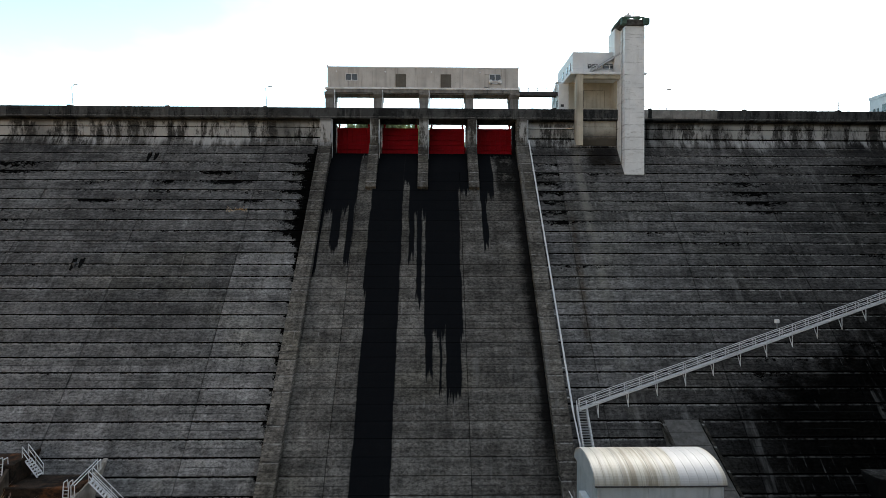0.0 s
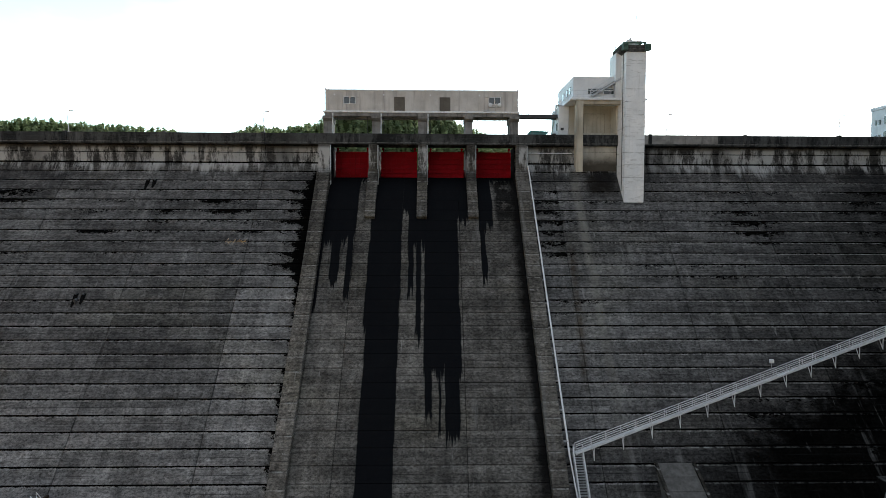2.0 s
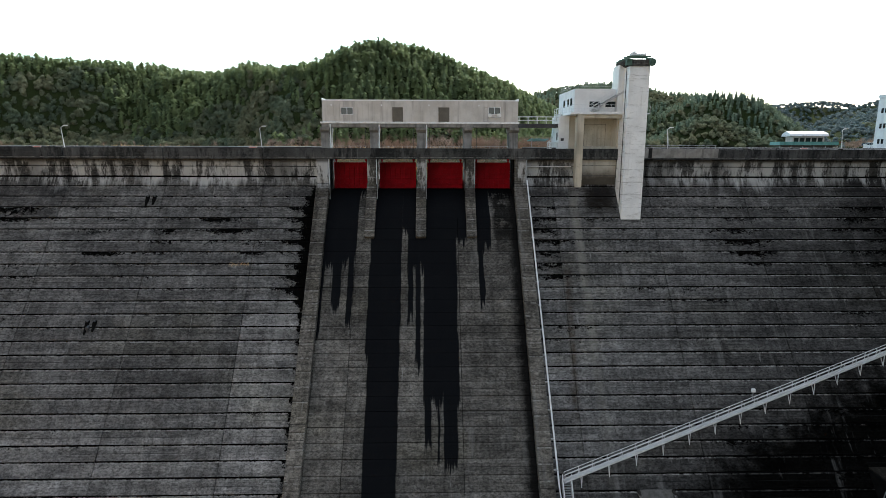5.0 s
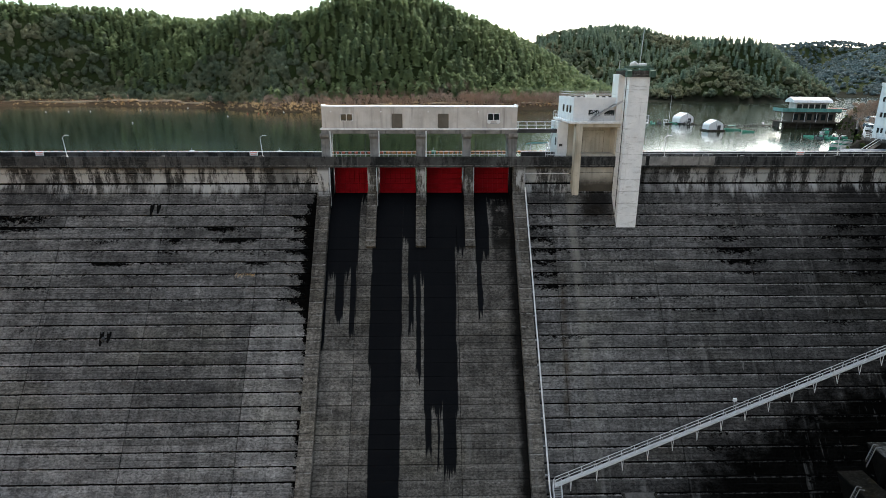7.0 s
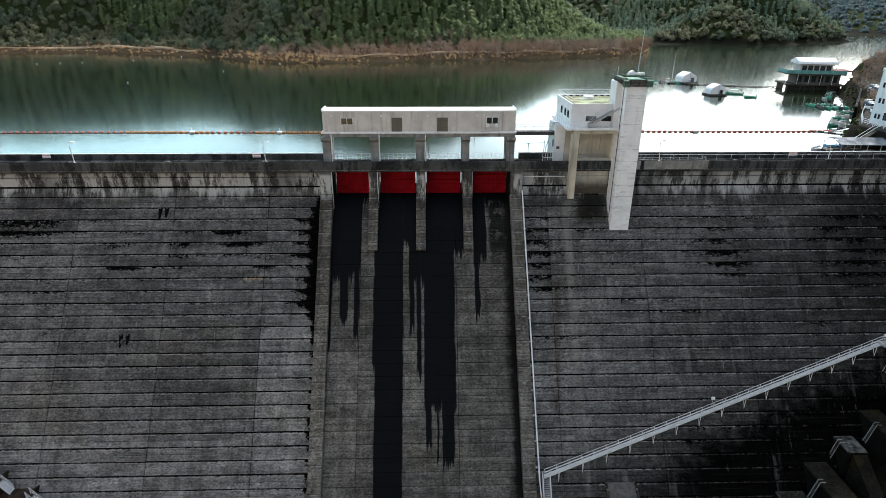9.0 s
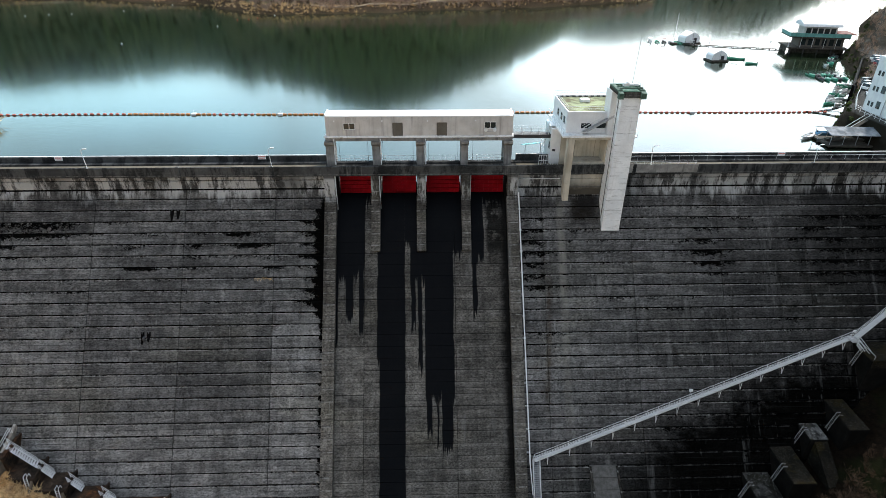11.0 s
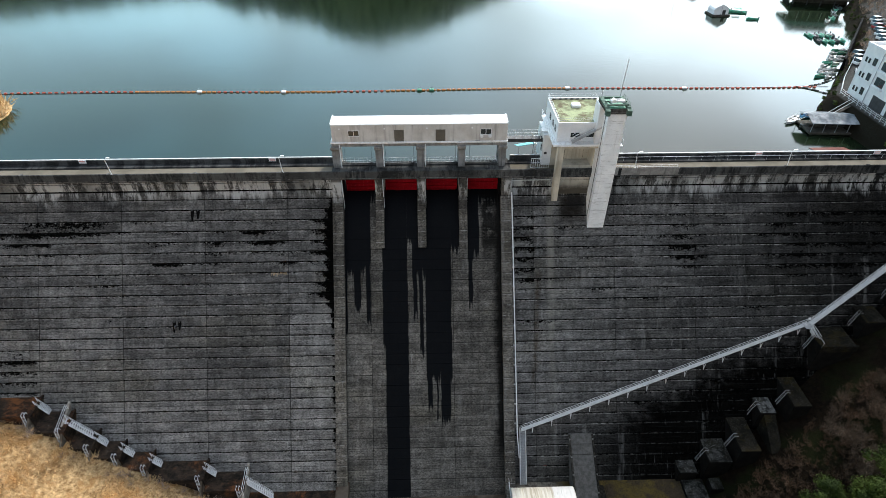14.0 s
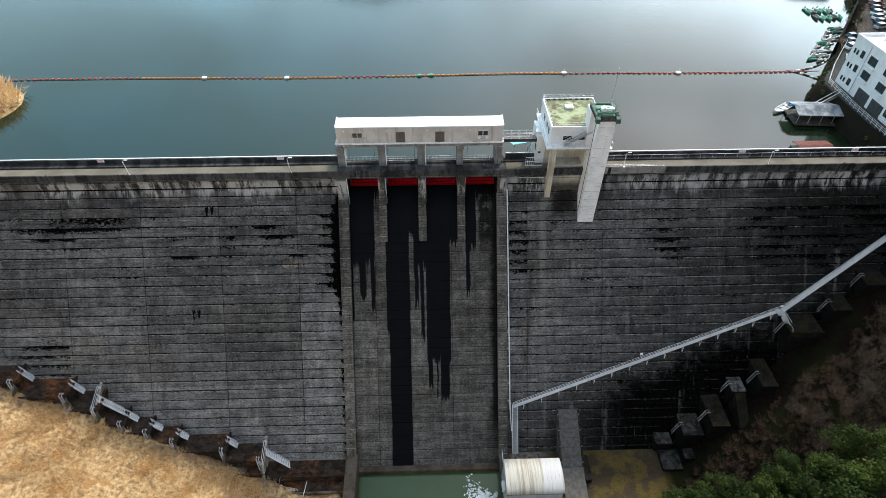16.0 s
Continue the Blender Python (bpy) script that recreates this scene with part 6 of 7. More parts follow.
part("post", Geo().tube((0, 1.05, 0.1), (0, 1.05, 1.1), 0.04), M_STEEL, ld)
flight("branch_stair", (72.3, 68.6, 23.3), (69.6, 71.6, 26.7), "short galvanised stair down to the abutment block", "stair", 0.9, side=(-0.74, -0.67, 0))

# marks on the face
tuft = thing("grass_tuft", "tuft of dry tan grass rooted in a joint", "grass", on_face(-27.3, 35.4, 0.05))
tg = Geo()
tr = random.Random(3)
for i in range(46):
    ax_, lean_ = tr.uniform(-1.5, 1.5), tr.uniform(-0.7, 0.7)
    tg.add([(ax_ - 0.03, 0, 0), (ax_ + 0.03, 0, 0), (ax_ + lean_, -tr.uniform(0.2, 0.7), tr.uniform(-0.5, 0.55))], [(0, 1, 2)])
mk = thing("rust_pipe_stub", "short dark pipe stub in the dam face", "pipe", on_face(-46.0, 27.9, 0.05))
part("pipe", Geo().tube((0, -0.3, 0), (0, 0.3, 0.1), 0.22, 10).tube((0, -0.3, 0), (0.1, -0.2, -0.5), 0.12, 8), M_DARK, mk)

# ---- outlet block and shed ----
ob_ = thing("outlet_block", "sloping pale concrete outlet block at the dam foot", "outlet", (0, 0, 0))
part("body", Geo().prism([(60.9, 11.5), (51.5, 6.2), (45.5, 5.0), (45.5, 0), (64, 0), (64, 11.5)], 24.8, 29.1), M_OUTLET, ob_)
part("side_kerb", Geo().prism([(60.7, 11.75), (51.5, 6.45), (51.5, 6.0), (60.7, 11.2)], 24.7, 25.0).prism([(60.7, 11.75), (51.5, 6.45), (51.5, 6.0), (60.7, 11.2)], 28.9, 29.2), M_PIER, ob_)
for i in range(6):
    f0, f1 = i / 6 + 0.004, (i + 1) / 6 - 0.004
    ya, yb_ = 51.5 + 9.4 * f0, 51.5 + 9.4 * f1
    za, zb_ = 6.2 + 5.3 * f0, 6.2 + 5.3 * f1
    part("slope_slab", Geo().prism([(ya, za + 0.004), (yb_, zb_ + 0.004), (yb_, zb_ + 0.09), (ya, za + 0.09)], 25.02, 28.88), M_OUTLET, ob_)
part("front_slab", Geo().prism([(45.6, 5.024), (51.4, 6.16), (51.4, 6.25), (45.6, 5.11)], 25.02, 28.88), M_OUTLET, ob_)
part("step", Geo().box(29.12, 30.4, 49.0, 54.0, 3.5, 6.0, ch=0.05), M_PIER, ob_)

def shed_roof():
    """Painted sheet with dirt runs down the curve, heavier at one end."""
    k = Nodes("streaked_white_sheet")
    p = k.where(False)
    sx_ = k.n.new("ShaderNodeSeparateXYZ")
    k.link(p, sx_.inputs[0])
    run = k.noise(p, scale=(2.6, 0.10, 0.10), size=1.0, detail=6, rough=0.65)
    run2 = k.noise(p, scale=(9.0, 0.35, 0.35), size=1.0, detail=5)
    band = k.noise(p, scale=(0.45, 0.02, 0.02), size=1.0, detail=2)
    col = k.mix(k.step(run, 0.40, 0.62), (0.46, 0.44, 0.375), (0.27, 0.245, 0.185))
    col = k.mix(k.step(run2, 0.5, 0.75, 0, 0.6), col, (0.24, 0.20, 0.14))
    col = k.mix(k.math("MULTIPLY", k.step(band, 0.44, 0.52, 0.1, 0.8), k.step(sx_.outputs["X"], -1.0, 1.5, 0.25, 1.0)), col, (0.50, 0.51, 0.52))
    k.bump(run2, 0.1, 0.02)
    return k.done(col, 0.5, 0.0, 0.3)


M_SHEDROOF = shed_roof()
M_SHEDWALL = plain("blue_grey_sheet", (0.36, 0.40, 0.43), (0.44, 0.48, 0.51), 0.6, 0.6, streak=0.4, dirt=(0.22, 0.24, 0.25))
shed = thing("outlet_shed", "barrel-roofed shed of pale streaked sheet metal by the pool", "shed", (18.1, 47.5, 0))
sx, sy = 5.15, 3.2
part("wall", Geo().box(-sx + 0.1, sx - 0.1, -sy + 0.1, sy - 0.1, 2.0, 11.45), M_SHEDWALL, shed)
n = 28
arc = [(-(sy + 0.12) * math.cos(math.pi * i / n), 11.42 + 1.5 * math.sin(math.pi * i / n)) for i in range(n + 1)]
for i in range(14):
    a = -sx - 0.1 + (2 * sx + 0.2) * i / 14
    g = Geo()
    w = (2 * sx + 0.2) / 14
    g.prism(arc + [(q[0] * 0.97, q[1] - 0.08) for q in arc[::-1]], a + 0.01, a + w - 0.01)
    part("roof_sheet", g, M_SHEDROOF, shed)
for s in (-1, 1):
    part("gable", Geo().prism([(-sy + 0.1, 11.3)] + [(q[0] * 0.95, q[1] - 0.1) for q in arc] + [(sy - 0.1, 11.3)], s * sx - 0.12, s * sx - 0.02), M_SHEDWALL, shed)
for i in range(11):
    xx = -sx + 0.3 + i * 0.97
    part("wall_rib", Geo().box(xx, xx + 0.06, -sy + 0.05, -sy + 0.1, 2.0, 11.3), M_SHEDWALL, shed)
part("eave", Geo().box(-sx - 0.1, sx + 0.1, -sy - 0.16, -sy + 0.04, 11.28, 11.42, ch=0.02).box(-sx - 0.1, sx + 0.1, sy - 0.04, sy + 0.16, 11.28, 11.42, ch=0.02), M_DARK, shed)
part("vent_hood", Geo().box(-sx - 0.5, -sx + 0.08, -1.5, 0.2, 8.5, 9.6, ch=0.06), M_WHITE, shed)
pr = thing("pool_railing", "white pipe railing beside the pool wall", "railing", (13.6, 0, 5.0), "pool railings")
for zz in (0.5, 1.05):
    part("rail", Geo().tube((0, 51.0, zz), (0, 56.0, zz + 0.02), 0.045), M_WHITE, pr)
for i in range(5):
    part("post", Geo().tube((0, 51.2 + i * 1.15, 0), (0, 51.2 + i * 1.15, 1.05), 0.04), M_WHITE, pr)
vp = thing("valve_pipe", "rusty valve pipe by the lower stair", "pipe", (17.2, 57.5, 6.6))
part("pipe", Geo().tube((0, 0, 0), (3.2, 0.2, 0), 0.16, 8).tube((3.2, 0.2, -1.6), (3.2, 0.2, 0.3), 0.14, 8), M_STEEL, vp)
part("valve_wheel", Geo().tube((3.2, 0.2, 0.3), (3.2, 0.2, 0.4), 0.32, 12), M_RUST, vp)

# foam where the outlet meets the pool
def foam():
    r = random.Random(9)
    g = Geo()
    for i in range(420):
        f = r.random() ** 0.7
        cx, cy = 12.6 - 6.5 * f + r.uniform(-0.6, 0.6), 46.5 + r.gauss(0, 1.0) * (0.6 + 1.7 * f) + 1.5 * f
        s = r.uniform(0.12, 0.42) * (1.25 - 0.7 * f)
        h = r.uniform(0.05, 0.5) * (1.1 - f)
        n = 6
        top = (cx, cy, 1.72 + h)
        ring = [(cx + s * r.uniform(0.6, 1.3) * math.cos(6.283 * j / n), cy + s * r.uniform(0.6, 1.3) * math.sin(6.283 * j / n), 1.69) for j in range(n)]
        if cx > 12.95:
            continue
        g.add([top] + ring, [(0, 1 + j, 1 + (j + 1) % n) for j in range(n)])
    return g


M_FOAM = plain("white_foam", (0.75, 0.78, 0.78), (0.85, 0.87, 0.87), 2.0, 0.6)
fo = part("foam", foam(), M_FOAM, fix=False)
tagged(fo, "white churning foam on the pool by the outlet", "foam", kind="stuff")

# ---- benches and steps along the left abutment ----
def bench_concrete():
    """Wet black and rust-brown stained concrete with pale scraped patches."""
    k = Nodes("brown_stained_bench")
    p = k.where(True)
    a = k.noise(p, size=0.16, detail=5, rough=0.6)
    b = k.noise(p, scale=(0.7, 1, 1), size=0.9, detail=8, rough=0.75)
    c = k.noise(p, size=5.0, detail=6, rough=0.8)
    col = k.mix(k.step(b, 0.36, 0.64), (0.010, 0.009, 0.008), (0.052, 0.036, 0.025))
    col = k.mix(k.math("MULTIPLY", k.step(a, 0.50, 0.62), k.step(b, 0.42, 0.62, 0.1, 0.9)), col, (0.16, 0.062, 0.022))
    col = k.mix(k.step(k.noise(p, size=0.6, detail=7, rough=0.7), 0.60, 0.70, 0, 0.6), col, (0.17, 0.155, 0.13))
    col = k.mix(k.step(c, 0.52, 0.75, 0, 0.6), col, (0.008, 0.007, 0.006))
    k.bump(k.math("ADD", b, c), 0.5, 0.05)
    return k.done(col, 0.88, 0.0, 0.1)


M_BENCH = bench_concrete()
M_BENCH_P = plain("pale_bench_concrete", (0.06, 0.047, 0.036), (0.20, 0.165, 0.125), 0.5, 0.9, streak=0.6, dirt=(0.022, 0.017, 0.012), world=True)
M_WING = plain("weathered_wing_concrete", (0.26, 0.235, 0.20), (0.44, 0.41, 0.36), 0.6, 0.9, streak=0.6, dirt=(0.07, 0.05, 0.036), world=True)


# from x to x, height of the top, front edge
BENCHES = ((-108.0, -97.0, 25.4, 67.4), (-97.0, -87.6, 23.0, 65.6), (-87.6, -79.2, 20.6, 63.9), (-79.2, -69.6, 18.4, 62.0), (-69.6, -63.9, 16.3, 60.2), (-63.9, -59.4, 13.5, 58.7), (-59.4, -54.8, 11.9, 57.8),
           (-54.8, -49.8, 10.3, 56.5), (-49.8, -40.3, 8.9, 55.1), (-40.3, -33.3, 7.2, 53.9), (-33.3, -17.5, 4.15, 51.9))


def contact(x):
    return float(ramp(x, [((q[0] + q[1]) / 2, q[2]) for q in BENCHES]))


for i, (a, b, zt, yf) in enumerate(BENCHES):
    yb = face_y(zt)
    bench = thing("abutment_bench", "rust-stained stepped concrete bench along the dam foot", "bench", (0, 0, 0), "left abutment benches")
    part("slab", Geo().box(a + 0.03, b, yf + 0.36, yb + 2.0, zt - 5, zt, ch=0.06), M_BENCH, bench)
    part("front_kerb", Geo().box(a + 0.03, b - 0.02, yf, yf + 0.34, zt - 5, zt + 0.22, ch=0.05), M_BENCH, bench)
    if b < -30:
        zn, yn = BENCHES[i + 1][2], BENCHES[i + 1][3]
        part("end_wall", Geo().prism([(yf + 0.1, zt - 3), (yf + 0.1, zt + 0.15), (yb - 0.9, zt + 0.4), (yb + 0.2, zt + 0.4), (yb + 0.2, zt - 3)], b - 0.26, b + 0.02), M_BENCH, bench, "dark stained end wall")
        if i not in (4, 9):
            flight("abutment_stair", (b + 1.35, yb - 1.45, zn + 0.1), (b - 0.35, yb - 1.15, zt + 0.3), "short white steel stair between abutment benches", "stair", 0.85, "abutment stairs", side=(0, -1, 0), metal=M_RAIL)
        lad = thing("ladder", "white tubular ladder over a bench kerb", "ladder", (b - 1.2, yf - 0.15, zt - 1.5), "abutment ladders")
        for dx in (0, 0.5):
            part("stile", Geo().tube((dx + 0.3, -0.75, -0.5), (dx, 0, 2.3), 0.05).tube((dx, 0, 2.3), (dx - 0.12, 0.75, 2.25), 0.05).tube((dx - 0.12, 0.75, 2.25), (dx - 0.14, 0.85, 1.6), 0.05), M_RAIL, lad)
        for j in range(9):
            f = j / 9
            part("rung", Geo().tube((0.3 - 0.3 * f, -0.75 + 0.75 * f, -0.4 + 2.6 * f), (0.8 - 0.3 * f, -0.75 + 0.75 * f, -0.4 + 2.6 * f), 0.03), M_RAIL, lad)
        part("ladder_wall", Geo().prism([(yf - 1.7, zt - 4), (yf - 1.7, zt - 1.6), (yf - 0.02, zt - 0.1), (yf - 0.02, zt - 4)], b - 0.55, b - 0.25), M_BENCH_P, bench, "pale stained cheek wall")
# wing walls with a long stair beside each
for wx, zt, zn, rise in ((-33.4, 7.2, 4.15, 0.6), (-65.0, 16.3, 13.5, 0.9)):
    yb = face_y(zt)
    wing = thing("wing_wall", "pale sloping concrete wing wall below the dam", "wall", (0, 0, 0), "wing walls")
    part("wall", Geo().prism([(yb + 0.9, zn - 2), (yb + 0.9, zt + rise + 0.7), (yb - 0.2, zt + rise), (yb - 4.6, zt - 0.4), (yb - 6.2, zn - 0.8), (yb - 6.2, zn - 3)], wx - 0.15, wx + 0.25), M_WING, wing)
    for sx_ in (-0.12, 0.2):
        part("rail", Geo().tube((wx + sx_, yb - 0.2, zt + rise + 1.0), (wx + sx_, yb - 4.4, zt + 0.7), 0.05).tube((wx + sx_, yb - 0.2, zt + rise), (wx + sx_, yb - 0.2, zt + rise + 1.0), 0.045).tube((wx + sx_, yb - 4.4, zt - 0.4), (wx + sx_, yb - 4.4, zt + 0.7), 0.045), M_RAIL, wing)
    flight("abutment_stair", (wx + 4.6, yb - 2.9, zn + 0.15), (wx + 0.25, yb - 1.7, zt + 0.35), "long white steel stair beside a wing wall", "stair", 1.05, "abutment stairs", side=(0.25, -1, 0), metal=M_RAIL)
rock = thing("rubble_shoulder", "pale broken concrete shoulder beside the wing wall", "rubble", (0, 0, 0))
rk = random.Random(21)
for i in range(7):
    q = (-69.0 + i * 0.72, 61.6 - abs(i - 2) * 0.35, 13.2 + rk.uniform(-0.4, 1.0) - i * 0.12)
    part("lump", Geo().box(-1.0, 1.0, -1.3, 1.3, -2.4, 0.9, ch=0.35, m=pose(*q, rk.uniform(-14, 14), rk.uniform(-14, 14), rk.uniform(0, 80))), M_WING if i < 5 else M_BENCH, rock)
low = thing("low_terrace", "flat dark concrete terrace beside the basin wall", "terrace", (0, 0, 0))
part("slab", Geo().box(-32.9, -17.6, 49.7, 51.85, -2, 2.5, ch=0.05), M_BENCH, low)
part("front_kerb", Geo().box(-32.9, -17.6, 49.4, 49.68, -2, 2.65, ch=0.05), M_BENCH_P, low)
side = thing("low_terrace", "narrow stained concrete ledge below a bench", "terrace", (0, 0, 0))
part("slab", Geo().box(-40.6, -33.0, 52.5, 53.85, 0, 5.0, ch=0.05), M_BENCH, side)
part("front_kerb", Geo().box(-40.6, -33.0, 52.2, 52.48, 0, 5.15, ch=0.05), M_BENCH, side)
bars = thing("terrace_railing", "low white metal railing on the terrace", "railing", (-28.6, 49.9, 2.5))
for i in range(4):
    part("post", Geo().tube((i * 0.6, 0, 0), (i * 0.6, 0, 1.0), 0.045), M_RAIL, bars)
part("rail", Geo().tube((0, 0, 1.0), (1.8, 0, 1.0), 0.045).tube((0, 0, 0.5), (1.8, 0, 0.5), 0.045), M_RAIL, bars)
tp = thing("terrace_pipe", "slim white pipe lying across the terrace", "pipe", (-25.6, 0, 0))
part("pipe", Geo().tube((0, 48.6, 2.66), (0.35, 51.8, 2.72), 0.08, 8), M_RAIL, tp)

# twin drains with black drips
for dx, dz, big_ in ((-45.75, 28.4, 1.25), (-42.2, 44.2, 1.3)):
    dr = thing("drain_outlet", "small twin drain outlet with black drips on the face", "drain", (dx, face_y(dz) - 0.03, dz), "face drains")
    dr.matrix_basis = pose(dx, face_y(dz) - 0.03, dz, -lean) @ Matrix.Scale(big_, 4)
    for s_, l_ in ((-0.42, 1.35), (0.36, 1.0)):
        part("drip", Geo().prism([(s_ - 0.22, 0.3), (s_ + 0.22, 0.35), (s_ + 0.26, -0.1), (s_ + 0.06, -l_), (s_ - 0.1, -l_ * 0.9), (s_ - 0.2, -0.3)], -0.02, 0.02, "y"), M_CORE, dr)
        part("pipe", Geo().tube((s_, -0.14, 0.2), (s_, 0.1, 0.2), 0.09, 8), M_DARK, dr)

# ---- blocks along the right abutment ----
# shade on the block sides is in this near-black; lit tops are paler
M_BLOCK = plain("shade_black_block", (0.0018, 0.0018, 0.0016), (0.007, 0.0066, 0.0055), 0.9, 0.9, streak=0.5, dirt=(0.002, 0.002, 0.002), world=True)


def block_top(name, a, b, moss, spots):
    """Weathered block top with moss, wet black patches and pale lichen."""
    k = Nodes(name)
    p = k.where(True)
    n = k.noise(p, size=0.5, detail=7, rough=0.7)
    g = k.noise(p, size=4.0, detail=7, rough=0.8)
    col = k.mix(k.step(n, 0.36, 0.64), a, b)
    col = k.mix(k.step(k.noise(p, size=0.35, detail=5), 0.48, 0.60, 0, 0.8), col, moss)
    col = k.mix(k.step(g, 0.54, 0.64, 0, spots), col, (0.34, 0.35, 0.34))
    col = k.mix(k.step(k.noise(p, size=0.8, detail=6, rough=0.7), 0.48, 0.60, 0, 0.85), col, (0.004, 0.004, 0.003))
    k.bump(g, 0.5, 0.04)
    return k.done(col, 0.9, 0.0, 0.1)


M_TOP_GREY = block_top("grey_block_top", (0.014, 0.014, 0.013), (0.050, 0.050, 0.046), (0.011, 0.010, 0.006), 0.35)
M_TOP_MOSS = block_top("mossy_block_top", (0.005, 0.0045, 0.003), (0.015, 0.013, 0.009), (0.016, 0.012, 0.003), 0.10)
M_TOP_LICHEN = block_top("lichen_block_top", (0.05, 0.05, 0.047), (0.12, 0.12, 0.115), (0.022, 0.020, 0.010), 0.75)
for x0, x1, y0, y1, zt, lift, top in ((44.3, 47.7, 55.2, 58.6, 7.2, 5, M_TOP_GREY), (45.0, 49.0, 50.9, 55.1, 5.1, 4, M_TOP_GREY), (49.0, 53.2, 55.3, 61.0, 10.2, 6, M_TOP_GREY), (49.4, 51.6, 52.4, 54.6, 6.4, 4, M_TOP_GREY), (53.8, 57.4, 55.4, 63.2, 13.2, 7, M_TOP_MOSS),
                                     (58.9, 61.9, 61.2, 65.6, 16.0, 8, M_TOP_LICHEN), (63.6, 66.8, 60.4, 67.8, 18.8, 8, M_TOP_MOSS), (69.4, 76.0, 67.6, 73.8, 26.0, 9, M_TOP_MOSS), (78.0, 82.0, 70.5, 76.0, 29.0, 8, M_TOP_MOSS), (84.4, 89.0, 73.5, 79.5, 32.8, 9, M_TOP_MOSS)):
    bl = thing("abutment_block", "dark mossy concrete block stepping up the abutment", "block", (0, 0, 0), "right abutment blocks")
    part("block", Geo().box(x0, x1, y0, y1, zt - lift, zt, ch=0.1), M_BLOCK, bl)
    part("top_slab", Geo().box(x0 + 0.06, x1 - 0.06, y0 + 0.06, y1, zt + 0.004, zt + 0.12, ch=0.05), top, bl, "weathered top slab in a paler lit tone")
    if zt > 9:
        lad = thing("ladder", "white tubular ladder up an abutment block", "ladder", (x0 - 0.25, y0 + 0.35 * (y1 - y0), zt - 2.6), "right abutment ladders")
        for dy in (0, 0.55):
            part("stile", Geo().tube((-0.75, dy, 0), (0, dy, 3.3), 0.035).tube((0, dy, 3.3), (0.7, dy, 3.2), 0.035), M_STEEL, lad)
        for i in range(9):
            part("rung", Geo().tube((-0.75 + 0.08 * i, 0, 0.2 + i * 0.33), (-0.75 + 0.08 * i, 0.55, 0.2 + i * 0.33), 0.022), M_STEEL, lad)
ramp_bl = thing("abutment_block", "mossy sloping concrete shoulder below a block", "block", (0, 0, 0), "right abutment blocks")
part("block", Geo().prism([(61.1, 15.8), (61.1, 9.0), (55.6, 9.0), (55.6, 12.2)], 59.6, 61.6), M_TOP_MOSS, ramp_bl)
pad = thing("pad_fence", "low dark kerb and rail round the landing block", "railing", (0, 0, 0))
part("kerb", Geo().box(69.4, 76.0, 67.3, 67.58, 25.0, 26.5, ch=0.04), M_TOP_MOSS, pad)
part("rail", Geo().tube((69.5, 67.6, 27.2), (69.5, 72.6, 27.2), 0.04).tube((69.5, 67.6, 26.1), (69.5, 67.6, 27.2), 0.04).tube((69.5, 70.1, 26.1), (69.5, 70.1, 27.2), 0.04), M_STEEL, pad)

# ---- plants ----
nr = np.random.RandomState(7)


def leaf_material(name, cols, patch=0.03, rough=0.8, thin=0.35):
    """Foliage whose tone changes from spray to spray, tree to tree and over the hillside; thin leaves let some light through."""
    k = Nodes(name)
    geo = k.n.new("ShaderNodeNewGeometry")
    big = k.noise(geo.outputs["Position"], size=patch, detail=4)
    tree = k.noise(geo.outputs["Position"], scale=(1, 1, 0.35), size=0.17, detail=3)
    pick = k.math("ADD", k.math("MULTIPLY", geo.outputs["Random Per Island"], 0.5), k.math("MULTIPLY", k.step(tree, 0.34, 0.66), 0.5))
    col = k.mix(pick, cols[0], cols[1])
    col = k.mix(k.step(big, 0.40, 0.64, 0, 0.75), col, cols[2])
    k.done(col, rough, 0.0, 0.2)
    if thin > 0:
        tr = k.n.new("ShaderNodeBsdfTranslucent")
        k.put(tr.inputs["Color"], k.mix(0.3, col, cols[1]))
        mx = k.n.new("ShaderNodeMixShader")
        mx.inputs[0].default_value = thin
        k.link(k.bsdf.outputs[0], mx.inputs[1])
        k.link(tr.outputs[0], mx.inputs[2])
        k.link(mx.outputs[0], k.n["Material Output"].inputs["Surface"])
    return k.mat


# blue of distant haze is mixed into the next four foliage colours
M_CONIFER = leaf_material("conifer_foliage", ((0.078, 0.1244, 0.0713), (0.2795, 0.3416, 0.161), (0.2015, 0.2562, 0.1127)), thin=0.45)
M_BROAD = leaf_material("broadleaf_foliage", ((0.07, 0.1032, 0.0736), (0.2188, 0.258, 0.1667), (0.2438, 0.234, 0.1437)), thin=0.45)
M_CONIFER_FAR = leaf_material("hazed_conifer_foliage", ((0.0676, 0.1196, 0.0978), (0.2145, 0.2806, 0.1898), (0.1755, 0.2318, 0.1437)), thin=0.4)
M_WOODS_FAR = leaf_material("hazed_woods", ((0.085, 0.135, 0.150), (0.17, 0.225, 0.23), (0.175, 0.205, 0.195)), thin=0.35)
M_TWIG = leaf_material("bare_twigs", ((0.15, 0.105, 0.08), (0.52, 0.41, 0.33), (0.34, 0.22, 0.145)), thin=0.0)
M_TWIG_DARK = leaf_material("dark_bare_twigs", ((0.016, 0.012, 0.008), (0.125, 0.085, 0.058), (0.090, 0.050, 0.030)), 0.12, thin=0.0)
M_TWIG_MID = leaf_material("brown_bare_twigs", ((0.028, 0.020, 0.014), (0.19, 0.145, 0.11), (0.10, 0.066, 0.043)), 0.12, thin=0.0)
M_STRAW = leaf_material("dry_grass", ((0.34, 0.20, 0.085), (0.90, 0.70, 0.42), (0.72, 0.48, 0.22)), 0.3, thin=0.2)
